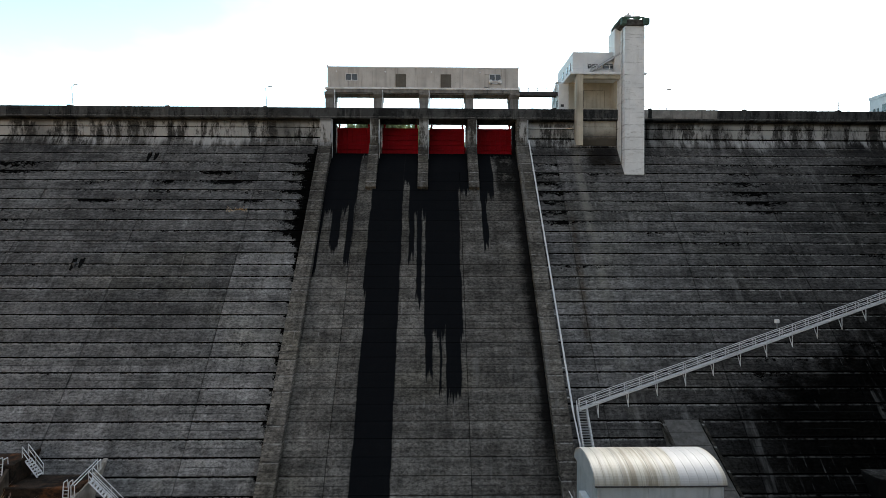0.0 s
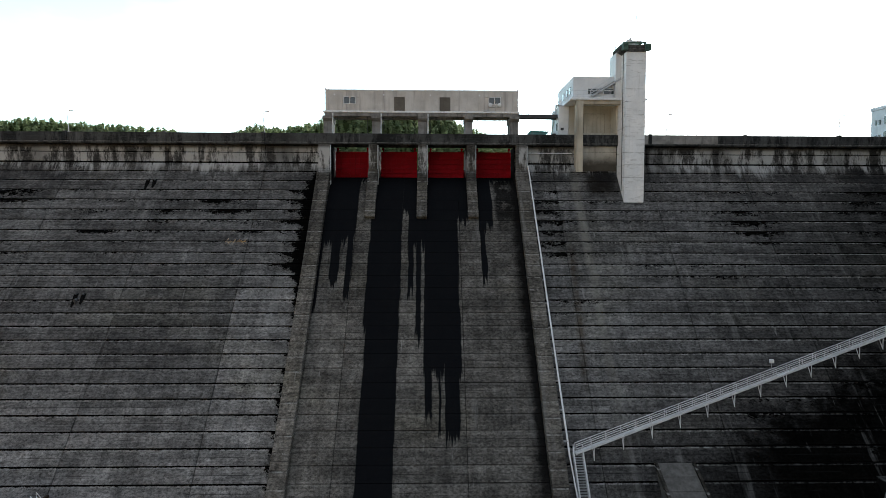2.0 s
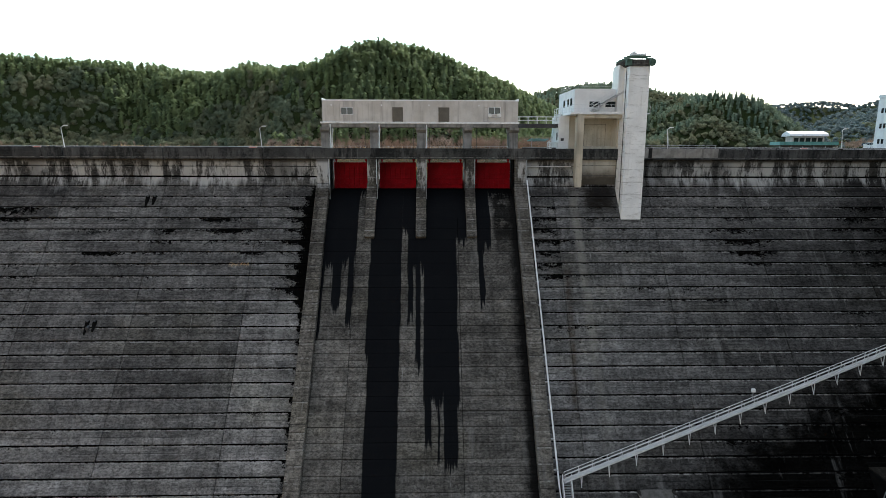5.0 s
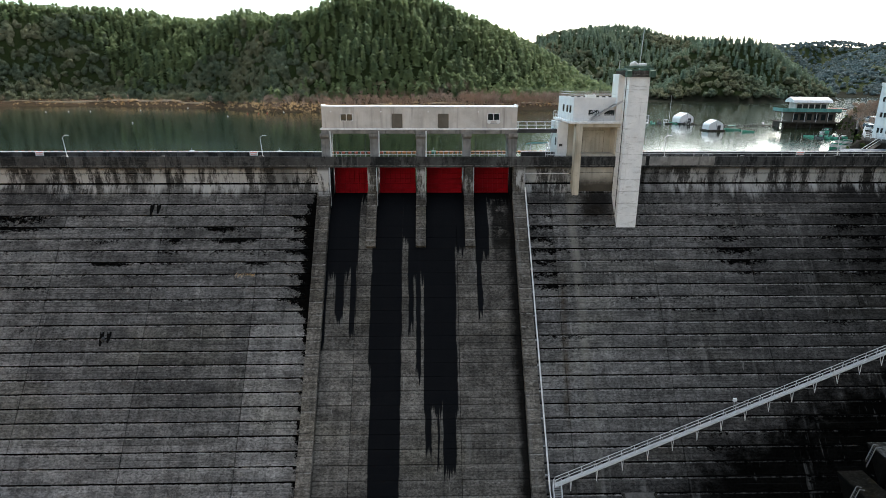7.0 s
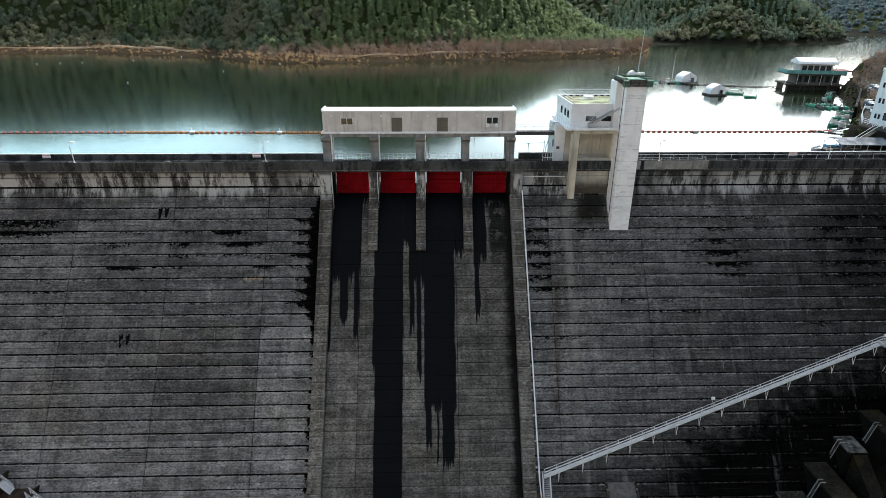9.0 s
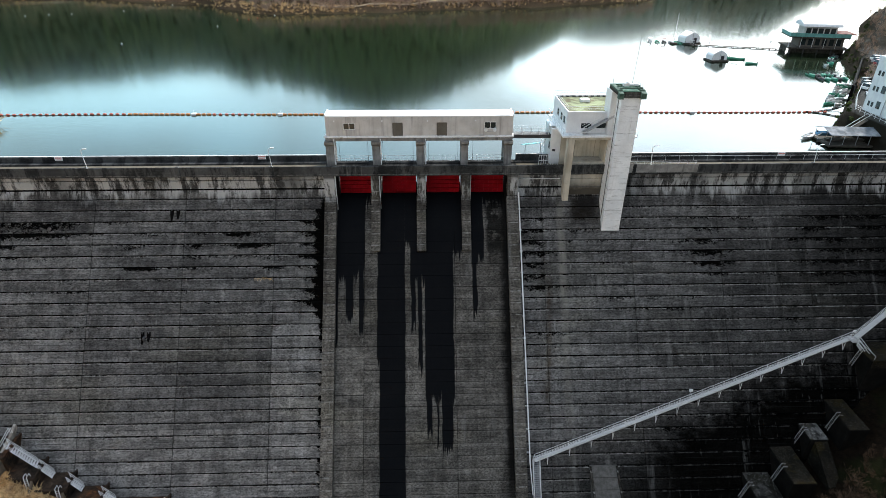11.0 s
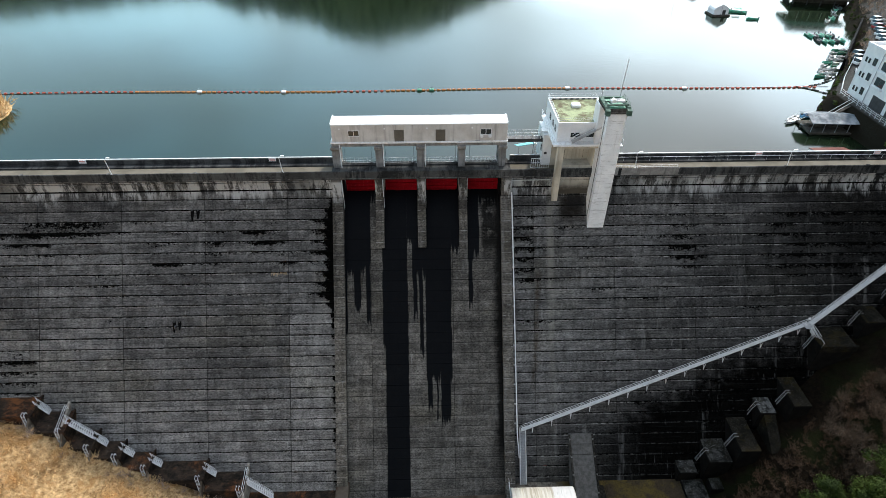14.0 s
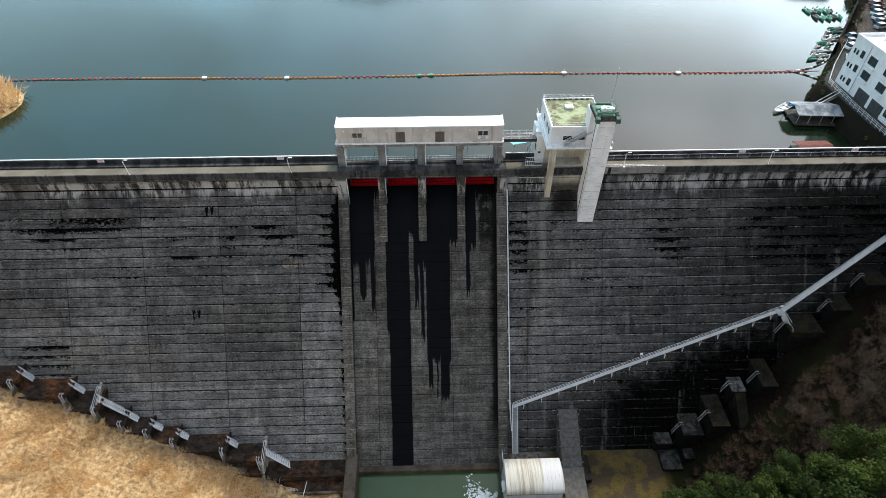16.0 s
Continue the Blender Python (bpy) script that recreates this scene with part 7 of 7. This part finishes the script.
M_BUSH = leaf_material("evergreen_bush", ((0.006, 0.014, 0.004), (0.085, 0.125, 0.022), (0.018, 0.036, 0.008)), 0.2)


def ico(level):
    bm = bmesh.new()
    bmesh.ops.create_icosphere(bm, subdivisions=level, radius=1)
    v = np.array([q.co[:] for q in bm.verts])
    f = np.array([[q.index for q in t.verts] for t in bm.faces])
    bm.free()
    return v, f


def leaf_quads(p, d, size, rnd):
    """Small pointed leaf sprays (two triangles each) at points p, facing about along d."""
    n = len(p)
    d = d + rnd.normal(0, 0.45, (n, 3))
    d /= np.linalg.norm(d, axis=1, keepdims=True)
    t1 = np.cross(d, rnd.normal(0, 1, (n, 3)))
    t1 /= np.linalg.norm(t1, axis=1, keepdims=True)
    t2 = np.cross(d, t1)
    s = size * rnd.uniform(0.6, 1.5, (n, 1))
    v = np.stack([p - t1 * s, p + t2 * s * 0.55 + d * s * 0.3, p + t1 * s, p - t2 * s * 0.55 + d * s * 0.3], 1).reshape(-1, 3)
    i = np.arange(n)[:, None] * 4
    return v, np.concatenate([i + np.array([[0, 1, 2]]), i + np.array([[0, 2, 3]])])


def broad_tree(sprays=150, size=0.055, masses=7):
    """One broadleaf tree, 1 high: a dark inner mass of several lumps under a ragged coat of leaf sprays."""
    v0, f0 = ico(1)
    V, F, n = [], [], 0
    lumps = []
    for i in range(masses):
        an, rr = nr.uniform(0, 6.283), nr.uniform(0.05, 0.26)
        lumps.append((np.array((rr * math.cos(an), rr * math.sin(an), nr.uniform(0.34, 0.82) - rr * 0.6)), nr.uniform(0.14, 0.22)))
    lumps.append((np.array((0, 0, 0.42)), 0.26))
    for c, r in lumps:
        V.append(v0 * r * 0.86 * nr.uniform(0.75, 1.2, (len(v0), 1)) + c)
        F.append(f0 + n)
        n += len(v0)
    k = nr.randint(0, len(lumps), sprays)
    d = nr.normal(0, 1, (sprays, 3))
    d[:, 2] = np.abs(d[:, 2]) * 0.9 - 0.15
    d /= np.linalg.norm(d, axis=1, keepdims=True)
    p = np.array([lumps[j][0] for j in k]) + d * np.array([[lumps[j][1]] for j in k]) * nr.uniform(0.85, 1.15, (sprays, 1))
    v, f = leaf_quads(p, d, size, nr)
    V.append(v)
    F.append(f + n)
    return np.concatenate(V), np.concatenate(F)


def conifer(rings=7, fronds=9, wide=0.26, sprays=64):
    """One conifer, 1 high: whorls of drooping fronds round a dark core, narrowing to a blunt tip."""
    V, F, n = [], [], 0
    core = [(0.0, 0.0, 1.0)] + [(wide * 0.62 * math.cos(a), wide * 0.62 * math.sin(a), 0.12) for a in np.arange(6) * 1.047]
    V.append(np.array(core))
    F.append(np.array([(0, 1 + i, 1 + (i + 1) % 6) for i in range(6)]))
    n = 7
    for r in range(rings):
        u = (r + nr.uniform(-0.2, 0.2)) / rings
        z = 0.20 + 0.76 * u
        rad = wide * (0.8 + 0.35 * u - 0.95 * u ** 3) * nr.uniform(0.85, 1.12)
        for j in range(max(4, int(fronds * (1 - 0.5 * u)))):
            a = j * 6.283 / max(4, int(fronds * (1 - 0.5 * u))) + nr.uniform(-0.3, 0.3) + r
            q, zz = rad * nr.uniform(0.65, 1.2), z + nr.uniform(-0.05, 0.05)
            ca, sa = math.cos(a), math.sin(a)
            w = nr.uniform(0.05, 0.085)
            top = (ca * q * 0.15, sa * q * 0.15, zz + 0.13)
            l = (ca * q * 0.7 - sa * w, sa * q * 0.7 + ca * w, zz + 0.02)
            rr = (ca * q * 0.7 + sa * w, sa * q * 0.7 - ca * w, zz + 0.02)
            tip = (ca * q, sa * q, zz + nr.uniform(-0.04, 0.05))
            V.append(np.array((top, l, tip, rr)))
            F.append(np.array(((0, 1, 2), (0, 2, 3))) + n)
            n += 4
    k = nr.randint(1, n, sprays)
    pts = np.concatenate(V)[k]
    d = pts - np.array((0, 0, 0.35))
    v, f = leaf_quads(pts, d / (np.linalg.norm(d, axis=1, keepdims=True) + 1e-6), 0.04, nr)
    V.append(v)
    F.append(f + n)
    return np.concatenate(V), np.concatenate(F)


def twigs(n=46, thick=0.022):
    """A bare bush, 1 high: thin stems fanning from the root, forking near the top."""
    v, f = [], []
    for i in range(n):
        an, lean_ = nr.uniform(0, 6.283), nr.uniform(0.1, 0.95)
        d = np.array((math.cos(an) * math.sin(lean_), math.sin(an) * math.sin(lean_), math.cos(lean_)))
        base = np.array((nr.uniform(-0.1, 0.1), nr.uniform(-0.1, 0.1), 0))
        if i > n * 0.4:
            base = base + d * nr.uniform(0.3, 0.6)
            d = d + nr.uniform(-0.5, 0.5, 3)
            d[2] = abs(d[2])
        tip = base + d * nr.uniform(0.4, 0.75)
        side = np.cross(d, nr.uniform(-1, 1, 3))
        side = side / (np.linalg.norm(side) + 1e-6) * thick
        m = len(v)
        v += [base - side, base + side, tip]
        f.append((m, m + 1, m + 2))
    return np.array(v), np.array(f)


def brush(n=260, thick=0.006):
    """A leafless bush, 1 high: a haze of short fine twigs on a few stems, with an uneven outline."""
    lobes = [(nr.uniform(-0.3, 0.3), nr.uniform(-0.3, 0.3), nr.uniform(0.35, 0.7), nr.uniform(0.16, 0.32)) for _ in range(5)]
    v, f = [], []
    for i in range(n):
        lx, ly, lz, lr = lobes[nr.randint(5)]
        d = nr.normal(0, 1, 3)
        d /= np.linalg.norm(d)
        base = np.array((lx, ly, lz)) + d * lr * nr.uniform(0.1, 0.9)
        grow = d * 0.6 + np.array((0, 0, 0.8)) + nr.uniform(-0.6, 0.6, 3)
        tip = base + grow * nr.uniform(0.08, 0.22)
        if i < 14:
            base, tip = np.array((nr.uniform(-0.06, 0.06), nr.uniform(-0.06, 0.06), 0)), np.array((lx, ly, lz)) + d * lr * 0.5
        side = np.cross(tip - base, nr.uniform(-1, 1, 3))
        side = side / (np.linalg.norm(side) + 1e-6) * thick * (1.8 if i < 14 else 1.0)
        m = len(v)
        v += [base - side, base + side, tip]
        f.append((m, m + 1, m + 2))
    return np.array(v), np.array(f)


def scatter(name, kinds, xs, ys, zs, heights, widths, material, label, category):
    """Many plants in one mesh."""
    V, F, n = [], [], 0
    for x, y, z, h, w in zip(xs, ys, zs, heights, widths):
        v, f = kinds[nr.randint(len(kinds))]
        a = nr.uniform(0, 6.283)
        c, s = math.cos(a) * h * w, math.sin(a) * h * w
        q = np.stack([v[:, 0] * c - v[:, 1] * s + x, v[:, 0] * s + v[:, 1] * c + y, v[:, 2] * h + z], 1)
        V.append(q)
        F.append(f + n)
        n += len(v)
    V, F = np.concatenate(V), np.concatenate(F)
    me = bpy.data.meshes.new(name)
    me.vertices.add(len(V))
    me.vertices.foreach_set("co", V.ravel())
    me.loops.add(len(F) * 3)
    me.loops.foreach_set("vertex_index", F.ravel().astype(np.int32))
    me.polygons.add(len(F))
    me.polygons.foreach_set("loop_start", np.arange(0, len(F) * 3, 3, dtype=np.int32))
    me.update(calc_edges=True)
    ob = part(name, me, material)
    return tagged(ob, label, category, kind="stuff")


CON = [conifer(7, 9, nr.uniform(0.22, 0.29)) for _ in range(9)]
BRD = [broad_tree(150) for _ in range(8)]
BIG = [broad_tree(190, 0.055) for _ in range(8)]
CON_FAR = [conifer(5, 7, nr.uniform(0.23, 0.29), 34) for _ in range(8)]
BRD_FAR = [broad_tree(64, 0.085, 5) for _ in range(8)]
FAR = [broad_tree(34, 0.11, 3) for _ in range(8)]
TWG = [twigs(52, 0.022) for _ in range(8)]
BSH = [brush(150, 0.010) for _ in range(8)]


def jittered(x0, x1, y0, y1, step):
    a, b = np.meshgrid(np.arange(x0, x1, step), np.arange(y0, y1, step))
    return (a + nr.uniform(-0.5, 0.5, a.shape) * step).ravel(), (b + nr.uniform(-0.5, 0.5, b.shape) * step).ravel()


# hill across the lake
xa, ya = jittered(-50, 178, 318, 520, 3.6)
xb, yb = jittered(-420, -50, 318, 500, 4.3)
x, y = np.concatenate([xa, xb]), np.concatenate([ya, yb])
d = y - ramp(x, SHORE_A)
keep = (d > np.where(x < -95, 10, 16) + 8 * np.maximum(0, 1 - np.abs(x + 20) / 70)) & (d < np.where(x > 40, 130, 92)) & (x > -0.95 * y - 20)
x, y, d = x[keep], y[keep], d[keep]
leafy = (np.sin(x / 23 + 0.6) + np.sin(y / 17 + x / 60) + nr.uniform(-0.8, 0.8, len(x)) - (d - 20) / 40 + np.where(x < -60, 0.9, -1.3)) > 0.45
z = ground_z(x, y) - np.interp(x, (-90, -20), (4.0, 2.6))
c = ~leafy
wide_ = np.where(x < -50, 1.05, 1.0)
scatter("far_conifers", CON, x[c], y[c], z[c], nr.uniform(7.5, 11.5, c.sum()) * wide_[c], nr.uniform(1.05, 1.45, c.sum()), M_CONIFER, "dense dark green conifers covering the hill across the lake", "forest")
c = leafy
scatter("far_broadleaf_trees", BIG, x[c], y[c], z[c], nr.uniform(6.5, 11.5, c.sum()), nr.uniform(0.75, 1.1, c.sum()), M_BROAD, "mixed olive broadleaf trees on the hill across the lake", "forest")
# bare bushes and dry scrub along the water
x, y = jittered(-300, 170, 318, 440, 2.7)
d = y - ramp(x, SHORE_A)
keep = (d > 2.0) & (d < 15 + 16 * np.exp(-((x + 10) / 75) ** 2) - np.where(x < -100, 6, 0)) & (nr.rand(len(x)) < np.where(x < -95, 0.10, np.where(x < -60, 0.4, 0.8)))
x, y = x[keep], y[keep]
scatter("shore_scrub", BSH, x, y, ground_z(x, y) - 0.1, nr.uniform(2.5, 6.0, len(x)) * np.where(x > 20, 1.35, 1.0), nr.uniform(0.8, 1.3, len(x)), M_TWIG, "bare reddish-brown bushes along the far shore", "scrub")
x, y = jittered(-300, 170, 312, 430, 1.9)
d = y - ramp(x, SHORE_A)
keep = (d > 0.5) & (d < 9) & (nr.rand(len(x)) < np.where(np.abs(x + 70) < 30, 0.9, 0.35))
x, y = x[keep], y[keep]
scatter("shore_grass", TWG, x, y, ground_z(x, y) - 0.1, nr.uniform(0.6, 1.8, len(x)), nr.uniform(1.2, 2.2, len(x)), M_STRAW, "straw-coloured dry grass at the water's edge", "grass")

# pale path with a low wall along the far shore
def shore_path(x0, x1, off):
    g = Geo()
    xs_ = np.arange(x0, x1, 4.0)
    ring = []
    for q in xs_:
        yy = float(ramp(q, SHORE_A)) + off + 1.5 * math.sin(q / 17)
        zz = max(float(ground_z(q, yy)), LAKE + 2.6)
        ring.append([(q, yy, zz - 1.0), (q, yy, zz + 0.45), (q, yy + 2.6, zz + 0.5), (q, yy + 2.8, zz - 1.0)])
    for a_, b_ in zip(ring, ring[1:]):
        g.add(a_ + b_, [(i, i + 1, i + 5, i + 4) for i in range(3)])
    return g


M_PATH = plain("pale_gravel_path", (0.42, 0.34, 0.25), (0.60, 0.50, 0.38), 0.3, 0.95, world=True)
for a_, b_, o_ in ((-62, 128, 7.0), (-300, -140, 6.0)):
    pth = part("shore_path", shore_path(a_, b_, o_), M_PATH, fix=False)
    tagged(pth, "pale gravel path along the far lake shore", "path", kind="structure")

# hills beyond the inlet
x, y = jittered(60, 430, 440, 790, 5.6)
gz = ground_z(x, y)
keep = (gz > LAKE + 1.5) & ((x > 165) | (y - ramp(x, SHORE_A) > 60)) & (x > y * 0.18)
x, y, gz = x[keep], y[keep], gz[keep]
leafy = (np.sin(x / 19) + np.sin(y / 15 + x / 40) + nr.uniform(-0.7, 0.7, len(x)) + np.where((y < 550) & (x > 200), 1.5, -0.4)) > 0.3
z = gz - 0.8
c = ~leafy
scatter("side_hill_conifers", CON_FAR, x[c], y[c], z[c], nr.uniform(7.0, 11.0, c.sum()), nr.uniform(1.0, 1.3, c.sum()), M_CONIFER_FAR, "conifers on the hills beyond the inlet, haze-blue in colour", "forest")
c = leafy
scatter("side_hill_broadleaf_trees", BRD_FAR, x[c], y[c], z[c], nr.uniform(6, 10, c.sum()), nr.uniform(0.9, 1.25, c.sum()), M_BROAD, "olive broadleaf trees on the hill beside the inlet", "forest")

# bare brown wood above the lakeside road
x, y = jittered(100, 420, 150, 335, 4.4)
d = x - ramp(y, RIGHT_D)
keep = (d > np.where(y > 205, 15, 40)) & (d < 90)
x, y = x[keep], y[keep]
scatter("bank_bare_trees", [brush(240, 0.009) for _ in range(6)], x, y, ground_z(x, y) - 0.3, nr.uniform(4, 8, len(x)), nr.uniform(0.8, 1.2, len(x)), M_TWIG_MID, "leafless brown trees above the lakeside road", "forest")
# right bank above the yard
x, y = jittered(100, 760, 150, 800, 8.2)
d = x - ramp(y, RIGHT_D)
keep = (d > np.where(y > 205, 15, 40)) & (d < 170) & (y > 330)
x, y = x[keep], y[keep]
scatter("right_bank_trees", BRD_FAR, x, y, ground_z(x, y) - 0.5, nr.uniform(9, 14, len(x)), nr.uniform(1.0, 1.4, len(x)), M_BROAD, "olive and dark trees on the wooded bank", "forest")
x, y = jittered(100, 420, 135, 480, 3.4)
d = x - ramp(y, RIGHT_D)
keep = (d > 2) & (d < np.where(y < 172, 5, np.where(y < 235, 11, 16))) & (y > 130) & (nr.rand(len(x)) < 0.75)
x, y = x[keep], y[keep]
scatter("bank_scrub", BSH, x, y, ground_z(x, y) - 0.1, nr.uniform(1.4, 3.4, len(x)), nr.uniform(0.9, 1.4, len(x)), M_TWIG, "bare brown bushes along the lakeside road", "scrub")
x, y = jittered(84, 200, 96, 260, 1.25)
d = x - ramp(y, RIGHT_D)
keep = (d > 0.2) & (d < np.where(y > 128, 2.6, 2.0)) & (nr.rand(len(x)) < 0.6) & ((y > 114) | (y < 104))
x, y = x[keep], y[keep]
scatter("bank_bushes", [broad_tree(90, 0.08) for _ in range(4)], x, y, ground_z(x, y) - 0.3, nr.uniform(0.5, 1.4, len(x)), nr.uniform(0.9, 1.6, len(x)), M_BUSH, "low dark bushes on the steep lakeside bank", "bush")
# trees added out of view to keep sky light off the right abutment
x, y = jittered(99, 135, 20, 76, 4.0)
scatter("sky_block_trees", BRD, x, y, ground_z(x, y) - 0.5, nr.uniform(9, 13, len(x)), nr.uniform(0.9, 1.2, len(x)), M_BUSH, "unseen evergreen trees added on the slope to block sky light", "forest")
# far ranges
x, y = jittered(380, 1250, 640, 1450, 10.0)
keep = (ground_z(x, y) > LAKE + 3) & (x < 0.86 * y) & (x > 0.36 * y) & (y > 640)
x, y = x[keep], y[keep]
scatter("distant_woods", FAR, x, y, ground_z(x, y) - 4, nr.uniform(8, 12, len(x)), nr.uniform(1.1, 1.5, len(x)), M_WOODS_FAR, "woods on the distant ranges with haze in their colour", "forest")

# dry grass on the left bank and the headland
x, y = jittered(-112, -18, 12, 66, 0.52)
keep = (y < ramp(x, BENCH_FRONT) + 0.1) & (x < -33 + (y - 44) * 0.2) & (nr.rand(len(x)) < 0.85)
x, y = x[keep], y[keep]
clump = 0.55 + 0.75 * np.clip(ripple(x, y, 2.3) + 0.6 * ripple(x, y, 5.7) + 0.3, -0.4, 1.2)
scatter("dry_grass", [twigs(24, 0.035) for _ in range(8)], x, y, ground_z(x, y) - 0.05, nr.uniform(0.35, 0.95, len(x)) * clump, nr.uniform(1.0, 1.8, len(x)), M_STRAW, "thick straw-coloured dry grass on the bank", "grass")
x, y = jittered(-140, -88, 96, 150, 0.9)
keep = (ground_z(x, y) > LAKE + 0.2)
x, y = x[keep], y[keep]
scatter("headland_grass", [twigs(14, 0.05) for _ in range(4)], x, y, ground_z(x, y) - 0.05, nr.uniform(1.2, 3.0, len(x)), nr.uniform(0.7, 1.3, len(x)), M_STRAW, "straw-coloured reeds on the little headland", "grass")
# brown scrub on the benches and right abutment
x, y = jittered(50, 112, 20, 80, 1.25)
zg = ground_z(x, y)
keep = (y < 84.2 + S * (zg - 41.2) - 6) & (nr.rand(len(x)) < 0.85)
x, y = x[keep], y[keep]
scatter("abutment_scrub", [brush(115, 0.013) for _ in range(6)], x, y, ground_z(x, y) - 0.2, nr.uniform(0.8, 2.6, len(x)), nr.uniform(1.0, 1.6, len(x)), M_TWIG_DARK, "tangled bare brown scrub on the steep abutment", "scrub")
x, y = jittered(68, 112, 30, 78, 1.7)
zg = ground_z(x, y)
keep = (y < 84.2 + S * (zg - 41.2) - 8) & (nr.rand(len(x)) < 0.6)
x, y = x[keep], y[keep]
scatter("abutment_bushes", [brush(340, 0.006) for _ in range(6)], x, y, ground_z(x, y) - 0.2, nr.uniform(2.0, 4.2, len(x)), nr.uniform(0.9, 1.4, len(x)), M_TWIG_MID, "leafless brown bushes high on the abutment slope", "scrub")
x, y = jittered(-95, -30, 50, 68, 1.5)
zc = np.array([contact(q) for q in x])
dy = y - (84.2 + S * (zc - 41.2))
keep = (dy > -6.5) & (dy < -4.4) & (nr.rand(len(x)) < 0.55)
x, y = x[keep], y[keep]
scatter("bench_weeds", TWG, x, y, ground_z(x, y), nr.uniform(0.6, 1.7, len(x)), nr.uniform(0.9, 1.5, len(x)), M_TWIG, "bare reddish weeds growing by the benches", "scrub")


part("blades", tg, M_STRAW, tuft, fix=False)


# evergreen trees below the right abutment
def evergreen(seed, leaves=4600):
    r = np.random.RandomState(seed)
    cl = 34
    cen = np.stack([r.normal(0, 0.24, cl), r.normal(0, 0.24, cl), r.uniform(0.35, 0.95, cl)], 1)
    cen[:, :2] *= (1.15 - cen[:, 2:3])
    k = r.randint(0, cl, leaves)
    dirs = r.normal(0, 1, (leaves, 3))
    dirs /= np.linalg.norm(dirs, axis=1, keepdims=True)
    p = cen[k] + dirs * r.uniform(0.07, 0.13, (leaves, 1))
    t1 = np.cross(dirs, r.normal(0, 1, (leaves, 3)))
    t1 /= np.linalg.norm(t1, axis=1, keepdims=True)
    t2 = np.cross(dirs, t1) * 0.6 + dirs * 0.25
    s = r.uniform(0.012, 0.026, (leaves, 1))
    v = np.stack([p - t1 * s, p + t2 * s, p + t1 * s, p - t2 * s], 1).reshape(-1, 3)
    f = np.arange(leaves * 4).reshape(-1, 4)
    return v, f


M_TRUNK = plain("bark", (0.06, 0.045, 0.032), (0.10, 0.075, 0.055), 2.0, 0.95)
tree_meshes = []
for sd in (1, 2, 3):
    v, f = evergreen(sd)
    me = bpy.data.meshes.new("crown")
    me.from_pydata(v.tolist(), [], f.tolist())
    me.materials.append(M_BUSH)
    tk = Geo().tube((0, 0, -0.05), (0.01, 0, 0.5), 0.03, 8, 0.018)
    for i in range(5):
        a = i * 1.3
        tk.tube((0, 0, 0.3 + 0.07 * i), (0.2 * math.cos(a), 0.2 * math.sin(a), 0.55 + 0.07 * i), 0.012, 5, 0.005)
    tm = tk.mesh("trunk")
    tm.materials.append(M_TRUNK)
    tree_meshes.append((me, tm))
for i, (tx, ty, h) in enumerate(((43.5, 40.5, 9.0), (47.5, 43.0, 8.5), (52.5, 44.0, 8.0), (57.0, 42.5, 8.5), (61.5, 45.0, 7.5), (66.0, 43.0, 8.0), (70.5, 46.0, 8.0), (75.0, 44.0, 8.5), (79.0, 47.0, 8.5), (45.5, 36.5, 10.0), (52.0, 37.5, 10.0), (58.5, 37.0, 10.0), (65.0, 37.5, 10.0), (71.5, 39.0, 10.0), (78.0, 40.0, 10.0), (84.0, 44.0, 9.0), (49.5, 40.0, 8.5), (55.0, 40.0, 8.5), (62.0, 40.5, 8.5), (68.0, 40.5, 9.0), (74.5, 41.5, 9.0), (60.0, 43.5, 7.5), (81.5, 42.0, 9.5), (88.0, 46.0, 9.0), (86.0, 41.0, 10.0), (44.8, 44.0, 6.0))):
    t = thing("evergreen_tree", "rounded glossy green evergreen tree on the slope", "tree", (tx, ty, float(ground_z(tx, ty)) - 0.2), "evergreens below the dam", turn=i * 57)
    t.scale = (h * 1.25, h * 1.25, h)
    me, tm = tree_meshes[i % 3]
    part("trunk", tm, None, t)
    part("crown", me, None, t)
